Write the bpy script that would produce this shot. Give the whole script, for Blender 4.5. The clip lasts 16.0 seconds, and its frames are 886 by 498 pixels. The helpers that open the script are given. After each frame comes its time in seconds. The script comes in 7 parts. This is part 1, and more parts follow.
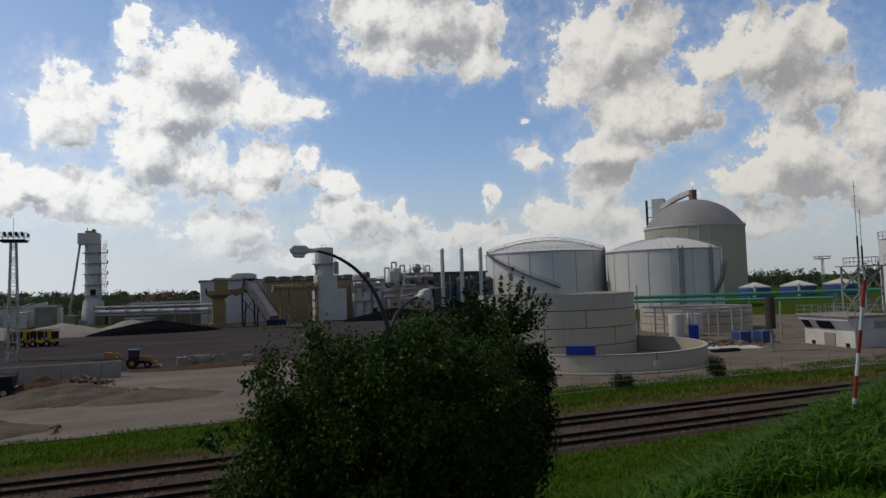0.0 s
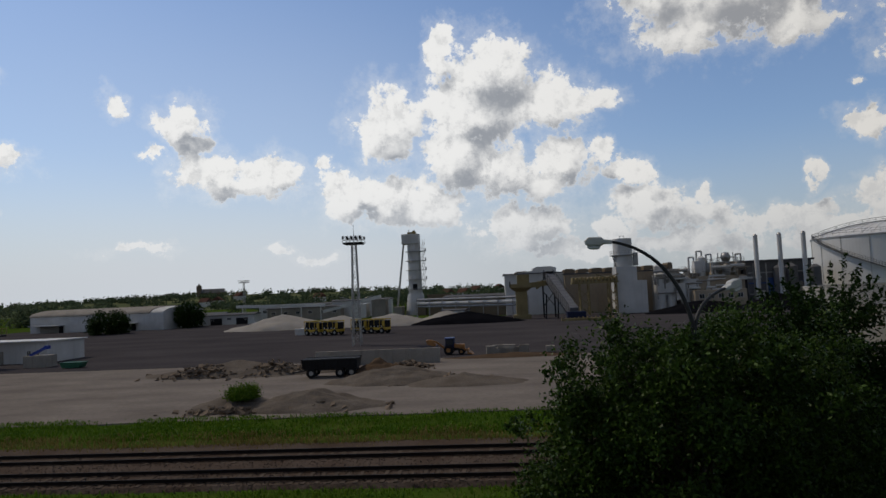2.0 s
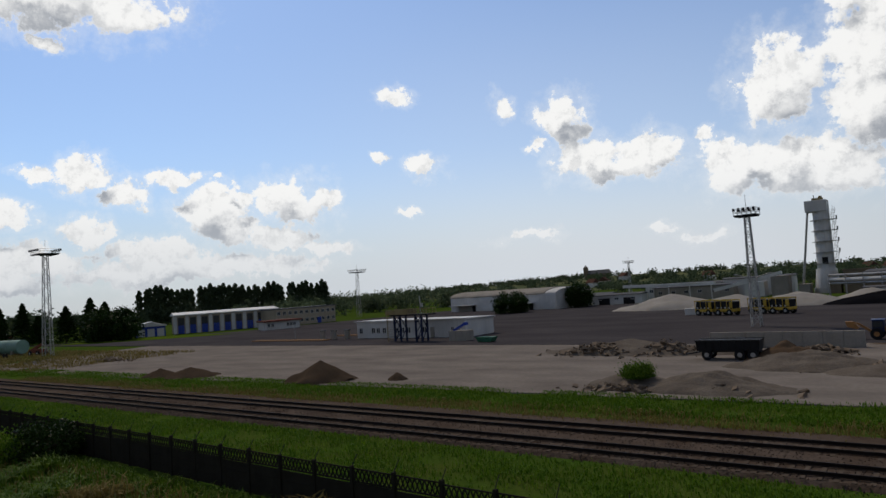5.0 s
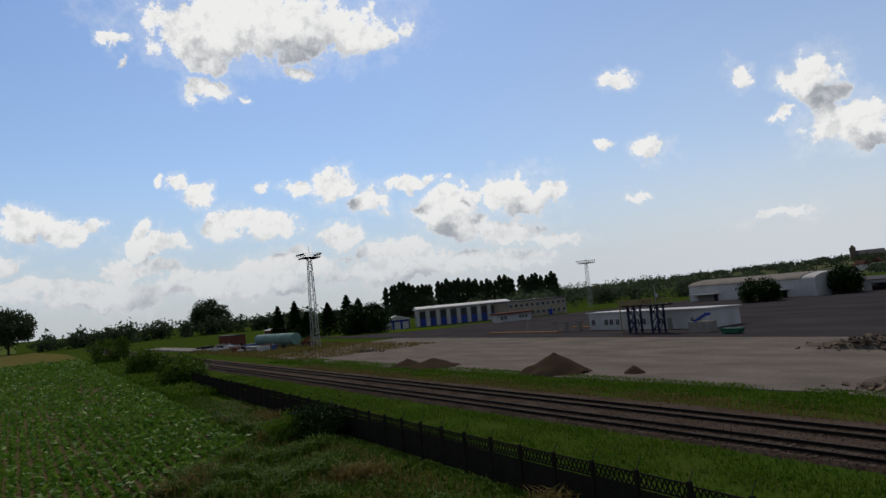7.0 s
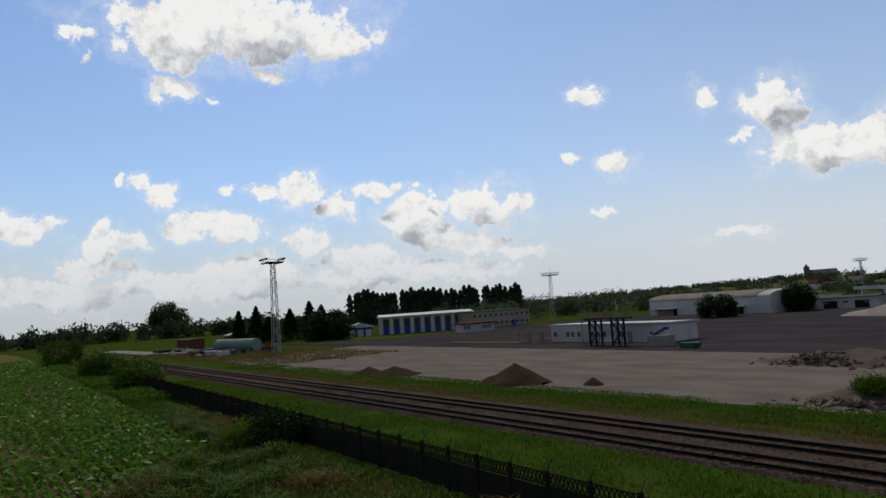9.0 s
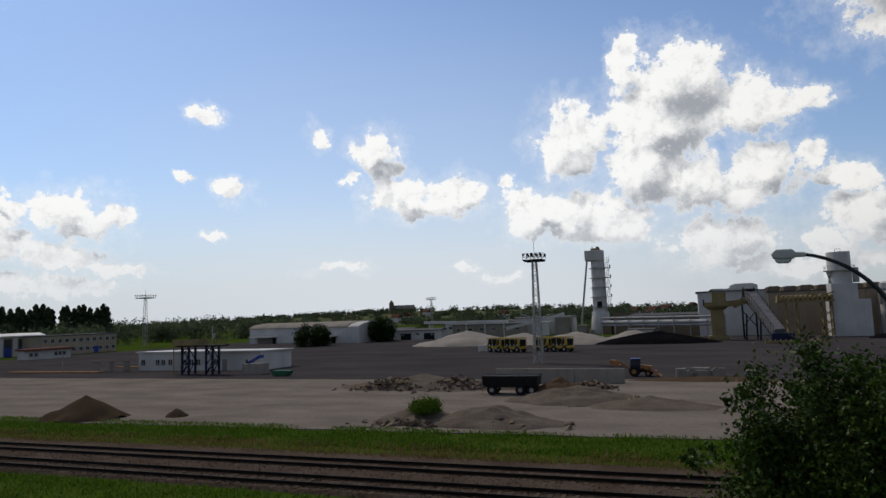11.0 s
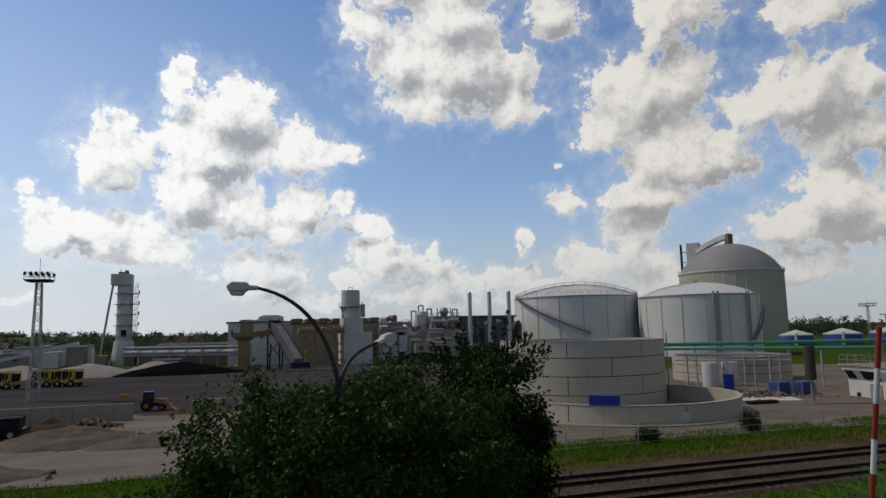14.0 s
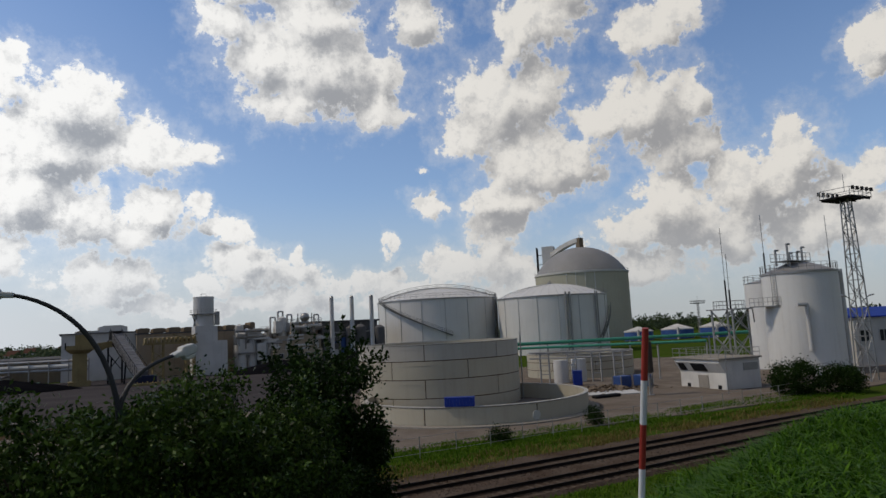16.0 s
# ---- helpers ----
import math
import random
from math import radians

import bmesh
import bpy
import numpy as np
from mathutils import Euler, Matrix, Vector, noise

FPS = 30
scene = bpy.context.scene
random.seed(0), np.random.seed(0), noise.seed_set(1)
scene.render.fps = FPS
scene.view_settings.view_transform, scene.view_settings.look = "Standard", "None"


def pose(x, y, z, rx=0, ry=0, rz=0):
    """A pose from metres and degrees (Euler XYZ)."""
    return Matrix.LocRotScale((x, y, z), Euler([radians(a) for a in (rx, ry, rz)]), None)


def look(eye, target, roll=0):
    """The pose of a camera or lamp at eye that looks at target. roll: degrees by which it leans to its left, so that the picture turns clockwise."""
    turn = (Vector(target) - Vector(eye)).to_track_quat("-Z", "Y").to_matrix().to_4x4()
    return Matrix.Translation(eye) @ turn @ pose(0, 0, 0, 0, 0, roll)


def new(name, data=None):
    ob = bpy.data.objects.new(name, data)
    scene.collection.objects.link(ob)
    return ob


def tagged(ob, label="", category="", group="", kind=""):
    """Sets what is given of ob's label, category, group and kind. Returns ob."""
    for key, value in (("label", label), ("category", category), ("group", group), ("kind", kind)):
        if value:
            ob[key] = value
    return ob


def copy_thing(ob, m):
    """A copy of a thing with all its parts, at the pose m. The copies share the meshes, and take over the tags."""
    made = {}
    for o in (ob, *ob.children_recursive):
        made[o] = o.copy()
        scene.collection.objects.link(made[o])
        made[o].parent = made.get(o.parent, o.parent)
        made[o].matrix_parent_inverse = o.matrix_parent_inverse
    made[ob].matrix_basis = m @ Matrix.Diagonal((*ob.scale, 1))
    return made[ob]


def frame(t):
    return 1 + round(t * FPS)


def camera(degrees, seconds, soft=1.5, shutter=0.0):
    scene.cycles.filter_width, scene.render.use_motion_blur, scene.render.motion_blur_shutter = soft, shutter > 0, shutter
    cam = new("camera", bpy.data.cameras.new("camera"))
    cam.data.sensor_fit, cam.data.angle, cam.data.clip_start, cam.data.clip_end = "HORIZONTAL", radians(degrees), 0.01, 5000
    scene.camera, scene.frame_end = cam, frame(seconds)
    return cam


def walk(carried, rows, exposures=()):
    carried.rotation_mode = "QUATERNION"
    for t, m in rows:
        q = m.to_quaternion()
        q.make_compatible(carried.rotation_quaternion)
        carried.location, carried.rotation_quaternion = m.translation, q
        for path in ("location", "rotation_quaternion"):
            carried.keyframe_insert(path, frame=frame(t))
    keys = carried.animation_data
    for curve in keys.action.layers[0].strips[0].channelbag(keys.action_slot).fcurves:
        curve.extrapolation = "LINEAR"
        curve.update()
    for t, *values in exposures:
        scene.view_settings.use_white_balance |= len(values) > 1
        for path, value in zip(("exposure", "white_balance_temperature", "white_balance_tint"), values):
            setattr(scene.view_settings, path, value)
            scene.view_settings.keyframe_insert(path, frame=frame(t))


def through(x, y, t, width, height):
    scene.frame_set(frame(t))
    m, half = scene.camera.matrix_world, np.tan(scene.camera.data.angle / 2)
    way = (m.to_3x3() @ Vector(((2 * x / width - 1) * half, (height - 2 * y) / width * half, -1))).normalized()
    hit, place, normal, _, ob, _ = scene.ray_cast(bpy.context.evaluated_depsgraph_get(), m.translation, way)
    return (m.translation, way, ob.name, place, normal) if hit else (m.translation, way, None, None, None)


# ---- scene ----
cam = camera(67.77, 16.0)
path = [
    (0.0, pose(-0.018, 0.013, 8.870, 93.143, 1.887, -20.702)),
    (0.5, pose(0.071, 0.006, 8.843, 93.063, 2.385, -15.112)),
    (1.0, pose(0.121, 0.037, 8.843, 92.916, 2.696, -8.196)),
    (1.5, pose(0.095, 0.077, 8.851, 93.227, 2.662, -1.613)),
    (2.0, pose(0.051, 0.070, 8.863, 93.473, 2.561, 4.826)),
    (2.5, pose(0.038, 0.039, 8.862, 93.720, 2.309, 10.465)),
    (3.0, pose(0.005, -0.010, 8.847, 93.905, 2.233, 15.962)),
    (3.5, pose(-0.017, -0.047, 8.846, 93.871, 2.427, 21.436)),
    (4.0, pose(-0.089, -0.086, 8.841, 93.727, 2.853, 26.872)),
    (4.5, pose(-0.177, -0.135, 8.831, 93.628, 3.366, 32.123)),
    (5.0, pose(-0.238, -0.081, 8.835, 93.608, 3.887, 37.346)),
    (7.5, pose(-0.248, -0.145, 8.933, 94.748, 5.101, 59.839)),
    (8.0, pose(-0.249, -0.138, 8.928, 94.888, 4.794, 60.817)),
    (10.5, pose(0.359, 0.319, 8.833, 95.499, 2.141, 29.612)),
    (11.0, pose(0.491, 0.499, 8.839, 95.609, 2.013, 20.683)),
    (11.5, pose(0.681, 0.607, 8.851, 96.203, 2.020, 11.463)),
    (12.0, pose(0.940, 0.720, 8.844, 96.503, 2.052, 3.765)),
    (12.5, pose(1.225, 0.908, 8.834, 96.606, 1.862, -3.325)),
    (13.0, pose(1.483, 1.094, 8.844, 96.769, 1.318, -9.401)),
    (13.5, pose(1.776, 1.245, 8.844, 96.927, 1.160, -14.192)),
    (14.0, pose(2.079, 1.358, 8.827, 97.015, 1.276, -17.903)),
    (14.5, pose(2.399, 1.469, 8.866, 97.178, 1.424, -21.134)),
    (15.0, pose(2.718, 1.642, 8.864, 97.348, 2.137, -23.761)),
    (15.5, pose(3.047, 1.832, 8.852, 97.230, 2.488, -26.446)),
    (16.0, pose(3.426, 2.069, 8.834, 96.940, 2.855, -29.417)),
]
walk(cam, path, ((0.0, -0.16), (1.0, -0.32), (2.5, -0.30), (5.0, -0.18), (7.5, -0.30), (8.2, -0.30), (10.5, -0.14), (13.0, -0.12), (16.0, -0.12)))

# ---- sky, sun ----
SUN_AZ, SUN_EL = -62.0, 50.0
world = bpy.data.worlds.new("sky")
scene.world = world
world.use_nodes = True
wn, wl = world.node_tree.nodes, world.node_tree.links
wn.clear()


def wnode(kind, **props):
    n = wn.new(kind)
    for key, value in props.items():
        if key == "op":
            n.operation = value
        elif key == "sets":
            for i, v in value.items():
                n.inputs[i].default_value = v
        elif key == "ins":
            for i, v in value.items():
                wl.new(v, n.inputs[i])
    return n


def wmath(op, a, b=0.0, c=0.0):
    n = wn.new("ShaderNodeMath")
    n.operation = op
    for i, v in enumerate((a, b, c)):
        if isinstance(v, (int, float)):
            n.inputs[i].default_value = v
        else:
            wl.new(v, n.inputs[i])
    return n.outputs[0]


def wramp(value, lo, hi, smooth=True):
    n = wn.new("ShaderNodeMapRange")
    n.interpolation_type = "SMOOTHSTEP" if smooth else "LINEAR"
    wl.new(value, n.inputs[0])
    n.inputs[1].default_value, n.inputs[2].default_value = lo, hi
    return n.outputs[0]


def wmix(fac, a, b):
    n = wn.new("ShaderNodeMix")
    n.data_type = "RGBA"
    for i, v in ((0, fac), (6, a), (7, b)):
        if isinstance(v, (int, float)):
            n.inputs[i].default_value = v
        elif isinstance(v, tuple):
            n.inputs[i].default_value = (*v, 1)
        else:
            wl.new(v, n.inputs[i])
    return n.outputs[2]


coord = wn.new("ShaderNodeTexCoord").outputs["Generated"]
split = wnode("ShaderNodeSeparateXYZ", ins={0: coord})
az = wmath("DEGREES", wmath("ARCTAN2", split.outputs[0], split.outputs[1]))
el = wmath("DEGREES", wmath("ARCSINE", split.outputs[2]))


def wnoise(scale, detail, rough, lift=0.0):
    n = wnode("ShaderNodeTexNoise", sets={"Scale": scale, "Detail": detail, "Roughness": rough})
    src = coord
    if lift:
        mv = wn.new("ShaderNodeMapping")
        mv.inputs["Location"].default_value = (-lift * 0.6, 0, lift)
        wl.new(coord, mv.inputs["Vector"])
        src = mv.outputs[0]
    wl.new(src, n.inputs["Vector"])
    return n.outputs["Fac"]


billow = wnoise(30.0, 10.0, 0.70)
large = wnoise(9.0, 3.0, 0.5)
wob_a = wmath("MULTIPLY_ADD", wmath("SUBTRACT", wnoise(13.0, 7.0, 0.62), 0.5), 6.0, az)
wob_e = wmath("MULTIPLY_ADD", wmath("SUBTRACT", wnoise(17.0, 7.0, 0.62), 0.5), 4.4, el)
plane = wnode("ShaderNodeCombineXYZ", ins={0: wob_a, 1: wob_e}).outputs[0]
# the same clouds a little further towards the sun, for the shading of their heads and bases
plane_up = wnode("ShaderNodeCombineXYZ", ins={0: wmath("ADD", wob_a, -0.9), 1: wmath("ADD", wob_e, 2.1)}).outputs[0]
shapes, sunward, undersides = [], [], []


def puffs(items, store, flat):
    """Adds round puffs of cloud: bearing, height, half width and half height in degrees. Each one joins those before it."""
    for a, e, ra, re in items:
        src = flat
        if store:
            j = wn.new("ShaderNodeVectorMath")
            j.operation = "MULTIPLY_ADD"
            wl.new(store[-1], j.inputs[0])
            j.inputs[1].default_value = (1e-7, 1e-7, 1e-7)
            wl.new(flat, j.inputs[2])
            src = j.outputs[0]
        m = wn.new("ShaderNodeMapping")
        m.inputs["Scale"].default_value = (1 / ra, 1 / re, 0)
        m.inputs["Location"].default_value = (-a / ra, -e / re, 0)
        wl.new(src, m.inputs["Vector"])
        n = wn.new("ShaderNodeVectorMath")
        n.operation = "LENGTH"
        wl.new(m.outputs[0], n.inputs[0])
        store.append(wmath("SMOOTH_MIN", store[-1], n.outputs["Value"], 0.28) if store else n.outputs["Value"])


def cloud(items):
    puffs(items, shapes, plane)
    puffs(items, sunward, plane_up)


def underside(items):
    puffs(items, undersides, plane)


cloud([(-9.2, 14.2, 2.8, 3.1), (-4.1, 20.1, 1.2, 2.0), (0.1, 18.4, 3.3, 2.6), (-1.6, 14.9, 4.7, 3.5), (4.1, 15.2, 4.6, 2.3), (8.3, 14.9, 2.8, 1.0), (-3.3, 11.7, 2.9, 2.6), (-0.4, 10.0, 3.9, 2.3), (2.6, 8.7, 4.9, 1.6), (6.3, 10.6, 1.9, 2.1), (-9.6, 7.9, 4.4, 1.9), (-5.8, 7.2, 2.8, 1.7), (2.6, 5.0, 4.2, 1.8), (-13.2, 8.6, 2.0, 1.6)])
cloud([(9.4, 10.7, 1.0, 1.1), (11.5, 9.2, 1.7, 0.8), (12.9, 8.5, 1.2, 0.9), (13.3, 5.8, 3.4, 2.0), (17.3, 6.7, 0.9, 1.0), (17.7, 4.8, 2.2, 1.1), (10.0, 4.7, 1.7, 1.1)])
cloud([(19.3, 22.1, 7.5, 3.7), (16.7, 19.1, 3.7, 1.4), (24.6, 18.8, 2.7, 1.6), (14.3, 23.0, 3.0, 2.2), (24.8, 21.9, 2.7, 2.4)])
cloud([(24.7, 7.7, 0.5, 1.2), (28.5, 11.1, 1.7, 1.2), (28.3, 14.2, 0.5, 0.4), (30.5, 5.5, 3.1, 1.5), (34.3, 6.5, 2.1, 1.7), (36.0, 4.5, 2.5, 1.7), (24.1, 4.5, 2.7, 1.1), (20.6, 4.2, 1.4, 0.9)])
cloud([(34.9, 18.9, 4.0, 3.7), (32.4, 16.5, 2.4, 2.0), (38.2, 19.8, 3.0, 2.8), (37.0, 14.2, 3.9, 2.9), (41.0, 13.3, 3.3, 2.2), (35.4, 10.7, 3.5, 2.1), (34.4, 8.4, 2.6, 1.7), (44.2, 16.8, 2.7, 1.9), (48.3, 17.0, 4.1, 3.5), (50.5, 14.1, 3.2, 2.3), (52.2, 17.4, 1.6, 2.2)])
cloud([(48.6, 9.3, 2.1, 2.4), (46.2, 7.4, 3.4, 1.8), (50.8, 7.8, 3.9, 2.7), (54.3, 10.6, 1.9, 2.6), (53.6, 6.2, 2.6, 2.3)])
cloud([(19.4, 26.4, 4.5, 2.6), (28.5, 26.0, 2.5, 2.5), (11.6, 25.6, 2.7, 2.0), (24.1, 30.3, 7.7, 2.5), (39.8, 25.6, 4.2, 2.5), (50.3, 24.0, 2.5, 2.0), (47.4, 23.2, 1.8, 1.6), (36.7, 24.6, 1.9, 2.1), (42.0, 28.3, 4.4, 2.1), (13.1, 29.0, 3.8, 2.0)])
cloud([(64.0, 18.2, 1.7, 1.9), (66.2, 19.0, 2.0, 2.2), (58.8, 12.5, 1.8, 2.8), (56.2, 9.8, 3.8, 2.8), (49.8, 9.7, 2.1, 2.2), (61.8, 9.0, 2.0, 1.9), (63.6, 10.4, 1.4, 1.3), (59.7, 6.3, 4.3, 2.3), (51.8, 7.2, 4.0, 2.0), (65.0, 6.5, 2.6, 2.4)])
cloud([(-40.7, 16.8, 1.8, 0.9), (-31.0, 15.7, 1.1, 1.0), (-26.2, 14.1, 1.9, 1.8), (-25.4, 12.4, 1.3, 1.1), (-24.1, 10.1, 2.7, 1.6), (-19.0, 10.2, 2.8, 1.6), (-21.4, 9.1, 3.4, 1.0), (-28.8, 11.5, 0.9, 0.4), (-41.8, 12.0, 0.7, 0.5), (-38.4, 10.6, 1.6, 0.9), (-39.8, 6.9, 0.9, 0.3)])
cloud([(-14.0, 10.9, 0.5, 0.9), (-13.0, 9.6, 0.5, 1.2), (-18.3, 3.8, 1.4, 0.5), (-15.1, 3.2, 1.5, 0.6)])
cloud([(-89.1, 8.2, 2.2, 1.3), (-86.6, 7.7, 1.6, 0.8), (-85.6, 8.3, 1.3, 0.7), (-79.8, 11.7, 0.4, 0.4), (-78.5, 11.3, 0.7, 0.8), (-77.0, 10.1, 1.4, 0.7), (-81.5, 7.9, 0.7, 0.6), (-80.3, 6.7, 2.5, 0.8), (-73.9, 8.0, 2.2, 1.1), (-70.9, 7.4, 2.0, 0.9), (-71.1, 11.0, 0.6, 0.3), (-68.5, 10.8, 1.0, 0.6), (-65.6, 6.5, 1.6, 1.0)])
cloud([(-82.1, 4.6, 2.4, 1.0), (-79.1, 4.6, 1.7, 0.8), (-91.1, 3.8, 3.4, 0.9), (-86.2, 3.5, 3.7, 0.9), (-76.0, 3.7, 3.4, 0.8), (-70.4, 4.2, 3.5, 1.2), (-61.1, 4.4, 4.4, 1.2), (-55.8, 3.2, 4.4, 1.0)])
cloud([(-69.9, 23.8, 9.2, 2.7), (-76.6, 23.3, 3.5, 2.2), (-62.5, 22.6, 3.8, 1.1), (-75.8, 21.2, 3.0, 1.1), (-68.2, 19.8, 1.3, 0.6), (-75.5, 18.7, 1.9, 0.8), (-72.3, 17.9, 0.6, 0.3), (-82.4, 22.0, 1.1, 0.5), (-81.7, 20.2, 0.4, 0.2)])
cloud([(-65.5, 10.9, 2.1, 1.2), (-62.9, 9.3, 2.0, 1.1), (-58.8, 10.5, 2.0, 0.6), (-55.6, 10.2, 0.4, 0.3), (-56.3, 7.9, 2.6, 1.7), (-55.0, 6.1, 2.4, 1.3), (-54.3, 9.0, 1.1, 0.6), (-50.3, 9.0, 2.8, 1.6), (-49.0, 7.4, 2.4, 1.0), (-46.8, 8.1, 1.0, 0.8), (-50.7, 5.2, 2.4, 0.9), (-47.0, 4.3, 2.2, 0.6)])
underside([(21.3, 23.8, 3.5, 2.2), (50.9, 16.9, 2.6, 2.2), (39.0, 22.1, 2.0, 1.8), (57.9, 7.0, 4.2, 2.2), (64.2, 17.2, 1.4, 0.9), (54.9, 9.1, 2.0, 1.3)])
underside([(2.4, 8.6, 4.7, 1.1), (0.5, 15.4, 3.3, 1.2), (-0.4, 13.0, 2.6, 0.8), (-9.2, 14.2, 1.5, 1.6), (20.7, 21.2, 3.7, 2.0), (50.1, 15.0, 3.2, 1.8), (42.3, 12.9, 2.6, 1.2), (34.9, 9.3, 2.3, 1.4), (-9.6, 7.1, 2.6, 0.8), (51.1, 6.5, 3.7, 1.9), (3.0, 4.3, 2.7, 0.7), (14.3, 4.6, 1.9, 0.8)])
underside([(-25.1, 12.6, 1.0, 0.9), (-55.7, 5.2, 2.0, 0.7), (-21.4, 8.9, 2.7, 0.5), (-64.0, 9.4, 1.2, 0.5)])
underside([(-88.4, 7.5, 1.5, 0.5), (-73.9, 7.8, 1.2, 0.4), (-50.4, 8.5, 1.4, 1.0), (-56.1, 5.6, 2.2, 0.7)])

# low banks near the horizon
cloud([(-75, 2.9, 7.0, 1.0), (-62, 2.8, 6.0, 1.1), (-84, 2.6, 6.0, 0.9), (-52, 3.0, 4.5, 0.8), (-92, 5.6, 2.0, 0.7), (-30, 4.2, 2.4, 0.5), (8, 2.6, 5.0, 0.9), (16, 2.8, 5.0, 1.0), (28, 3.0, 7.0, 1.2), (45, 4.2, 6.0, 1.6)])

fine_heads = wnoise(46.0, 9.0, 0.62)
ragged = wmath("ADD", wmath("MULTIPLY", wmath("SUBTRACT", billow, 0.5), -1.9), wmath("MULTIPLY", wmath("SUBTRACT", fine_heads, 0.5), -0.9))
body = wmath("ADD", shapes[-1], ragged)
cover = wmath("MAXIMUM", wramp(body, 1.16, 0.84), wmath("MULTIPLY", wramp(body, 1.75, 0.95), 0.24))
thick = wramp(body, 1.12, 0.72)
under = wramp(undersides[-1], 1.5, 0.2)
# heads that face the sun are lit, what lies below and behind them is in shade
facing = wmath("SUBTRACT", sunward[-1], shapes[-1])
curl = wmath("SUBTRACT", billow, wnoise(30.0, 10.0, 0.70, 0.012))
swell = wmath("SUBTRACT", wnoise(12.0, 4.0, 0.5), wnoise(12.0, 4.0, 0.5, 0.03))
lightness = wmath("MULTIPLY_ADD", facing, 0.75, wmath("MULTIPLY_ADD", curl, 1.0, wmath("MULTIPLY_ADD", swell, 1.3, wmath("MULTIPLY_ADD", under, -0.34, 0.62))))
lightness = wmath("SUBTRACT", lightness, wmath("MULTIPLY", wramp(az, -5.0, 45.0), 0.10))
grey = wmath("MULTIPLY", thick, wramp(lightness, 0.98, -0.12))
# unseen broken cloud added overhead and behind, to make the fill light neutral
off_view = wmath("MAXIMUM", wramp(el, 33.0, 44.0), wramp(wmath("ABSOLUTE", wmath("ADD", az, 12.0)), 88.0, 104.0))
broken = wmath("MULTIPLY", off_view, wramp(wmath("ADD", wnoise(4.5, 7.0, 0.6), 0.0), 0.44, 0.56))

sky = wn.new("ShaderNodeTexSky")
sky.sky_type = "NISHITA"
sky.sun_disc = False
sky.sun_elevation, sky.sun_rotation = radians(SUN_EL), radians(SUN_AZ)
sky.air_density, sky.dust_density, sky.ozone_density = 1.0, 0.5, 3.0
glare = wramp(wmath("ABSOLUTE", wmath("ADD", az, 24.0)), 46.0, 4.0)
haze = wmath("ADD", wmath("MULTIPLY", glare, wmath("MULTIPLY", wramp(el, 36.0, 12.0), 0.20)), wmath("ADD", wmath("MULTIPLY", wramp(el, 13.0, 0.0), 0.62), wmath("MULTIPLY", wramp(el, 34.0, 4.0), 0.22)))
streak = wmath("MULTIPLY", wramp(wnoise(6.0, 5.0, 0.6), 0.45, 0.75), wramp(el, 9.0, 1.0))
tint = wn.new("ShaderNodeMix")
tint.data_type, tint.blend_type = "RGBA", "MULTIPLY"
tint.inputs[0].default_value = 1.0
wl.new(sky.outputs[0], tint.inputs[6])
tint.inputs[7].default_value = (0.87, 1.0, 1.14, 1)
sky_col = tint.outputs[2]
SKY = 0.118
bg_sky = wnode("ShaderNodeBackground", sets={"Strength": SKY}, ins={"Color": sky_col})
veil_col = wmix(wramp(az, 60.0, -60.0), (0.46, 0.485, 0.515), (0.58, 0.625, 0.68))
veil_col = wmix(glare, veil_col, (0.72, 0.765, 0.82))
bg_veil = wnode("ShaderNodeBackground", sets={"Strength": 1.0}, ins={"Color": veil_col})
clear = wn.new("ShaderNodeMixShader")
wl.new(wmath("MAXIMUM", haze, wmath("MULTIPLY", streak, 0.8)), clear.inputs[0])
wl.new(bg_sky.outputs[0], clear.inputs[1])
wl.new(bg_veil.outputs[0], clear.inputs[2])
lit = wmix(wramp(az, 48.0, -10.0), (0.79, 0.76, 0.71), (1.04, 1.04, 1.03))
lit = wmix(wramp(curl, 0.02, -0.16), lit, wmix(0.28, lit, (0.40, 0.42, 0.45)))
tone = wmix(grey, lit, wmix(wramp(az, 48.0, -15.0), (0.35, 0.35, 0.36), (0.38, 0.41, 0.46)))
tone = wmix(wmath("MULTIPLY", wramp(el, 10.0, 1.0), 0.55), tone, veil_col)
# dull tone of the added unseen cloud, set to hold the fill down
tone = wmix(off_view, tone, wmix(wramp(large, 0.3, 0.7), (0.36, 0.335, 0.305), (0.22, 0.21, 0.20)))
bg_cloud = wnode("ShaderNodeBackground", sets={"Strength": 1.0}, ins={"Color": tone})
with_cloud = wn.new("ShaderNodeMixShader")
wl.new(wmath("MAXIMUM", wmath("MULTIPLY", cover, wmath("SUBTRACT", 1.0, off_view)), broken), with_cloud.inputs[0])
wl.new(clear.outputs[0], with_cloud.inputs[1])
wl.new(bg_cloud.outputs[0], with_cloud.inputs[2])
wout = wn.new("ShaderNodeOutputWorld")
wl.new(with_cloud.outputs[0], wout.inputs[0])

sun = new("sun", bpy.data.lights.new("sun", "SUN"))
sun.data.energy, sun.data.angle, sun.data.color = 2.0, radians(2.5), (1.0, 0.87, 0.70)
sun_dir = Vector((math.sin(radians(SUN_AZ)) * math.cos(radians(SUN_EL)), math.cos(radians(SUN_AZ)) * math.cos(radians(SUN_EL)), math.sin(radians(SUN_EL))))
sun.matrix_world = look(sun_dir * 300, (0, 0, 0))

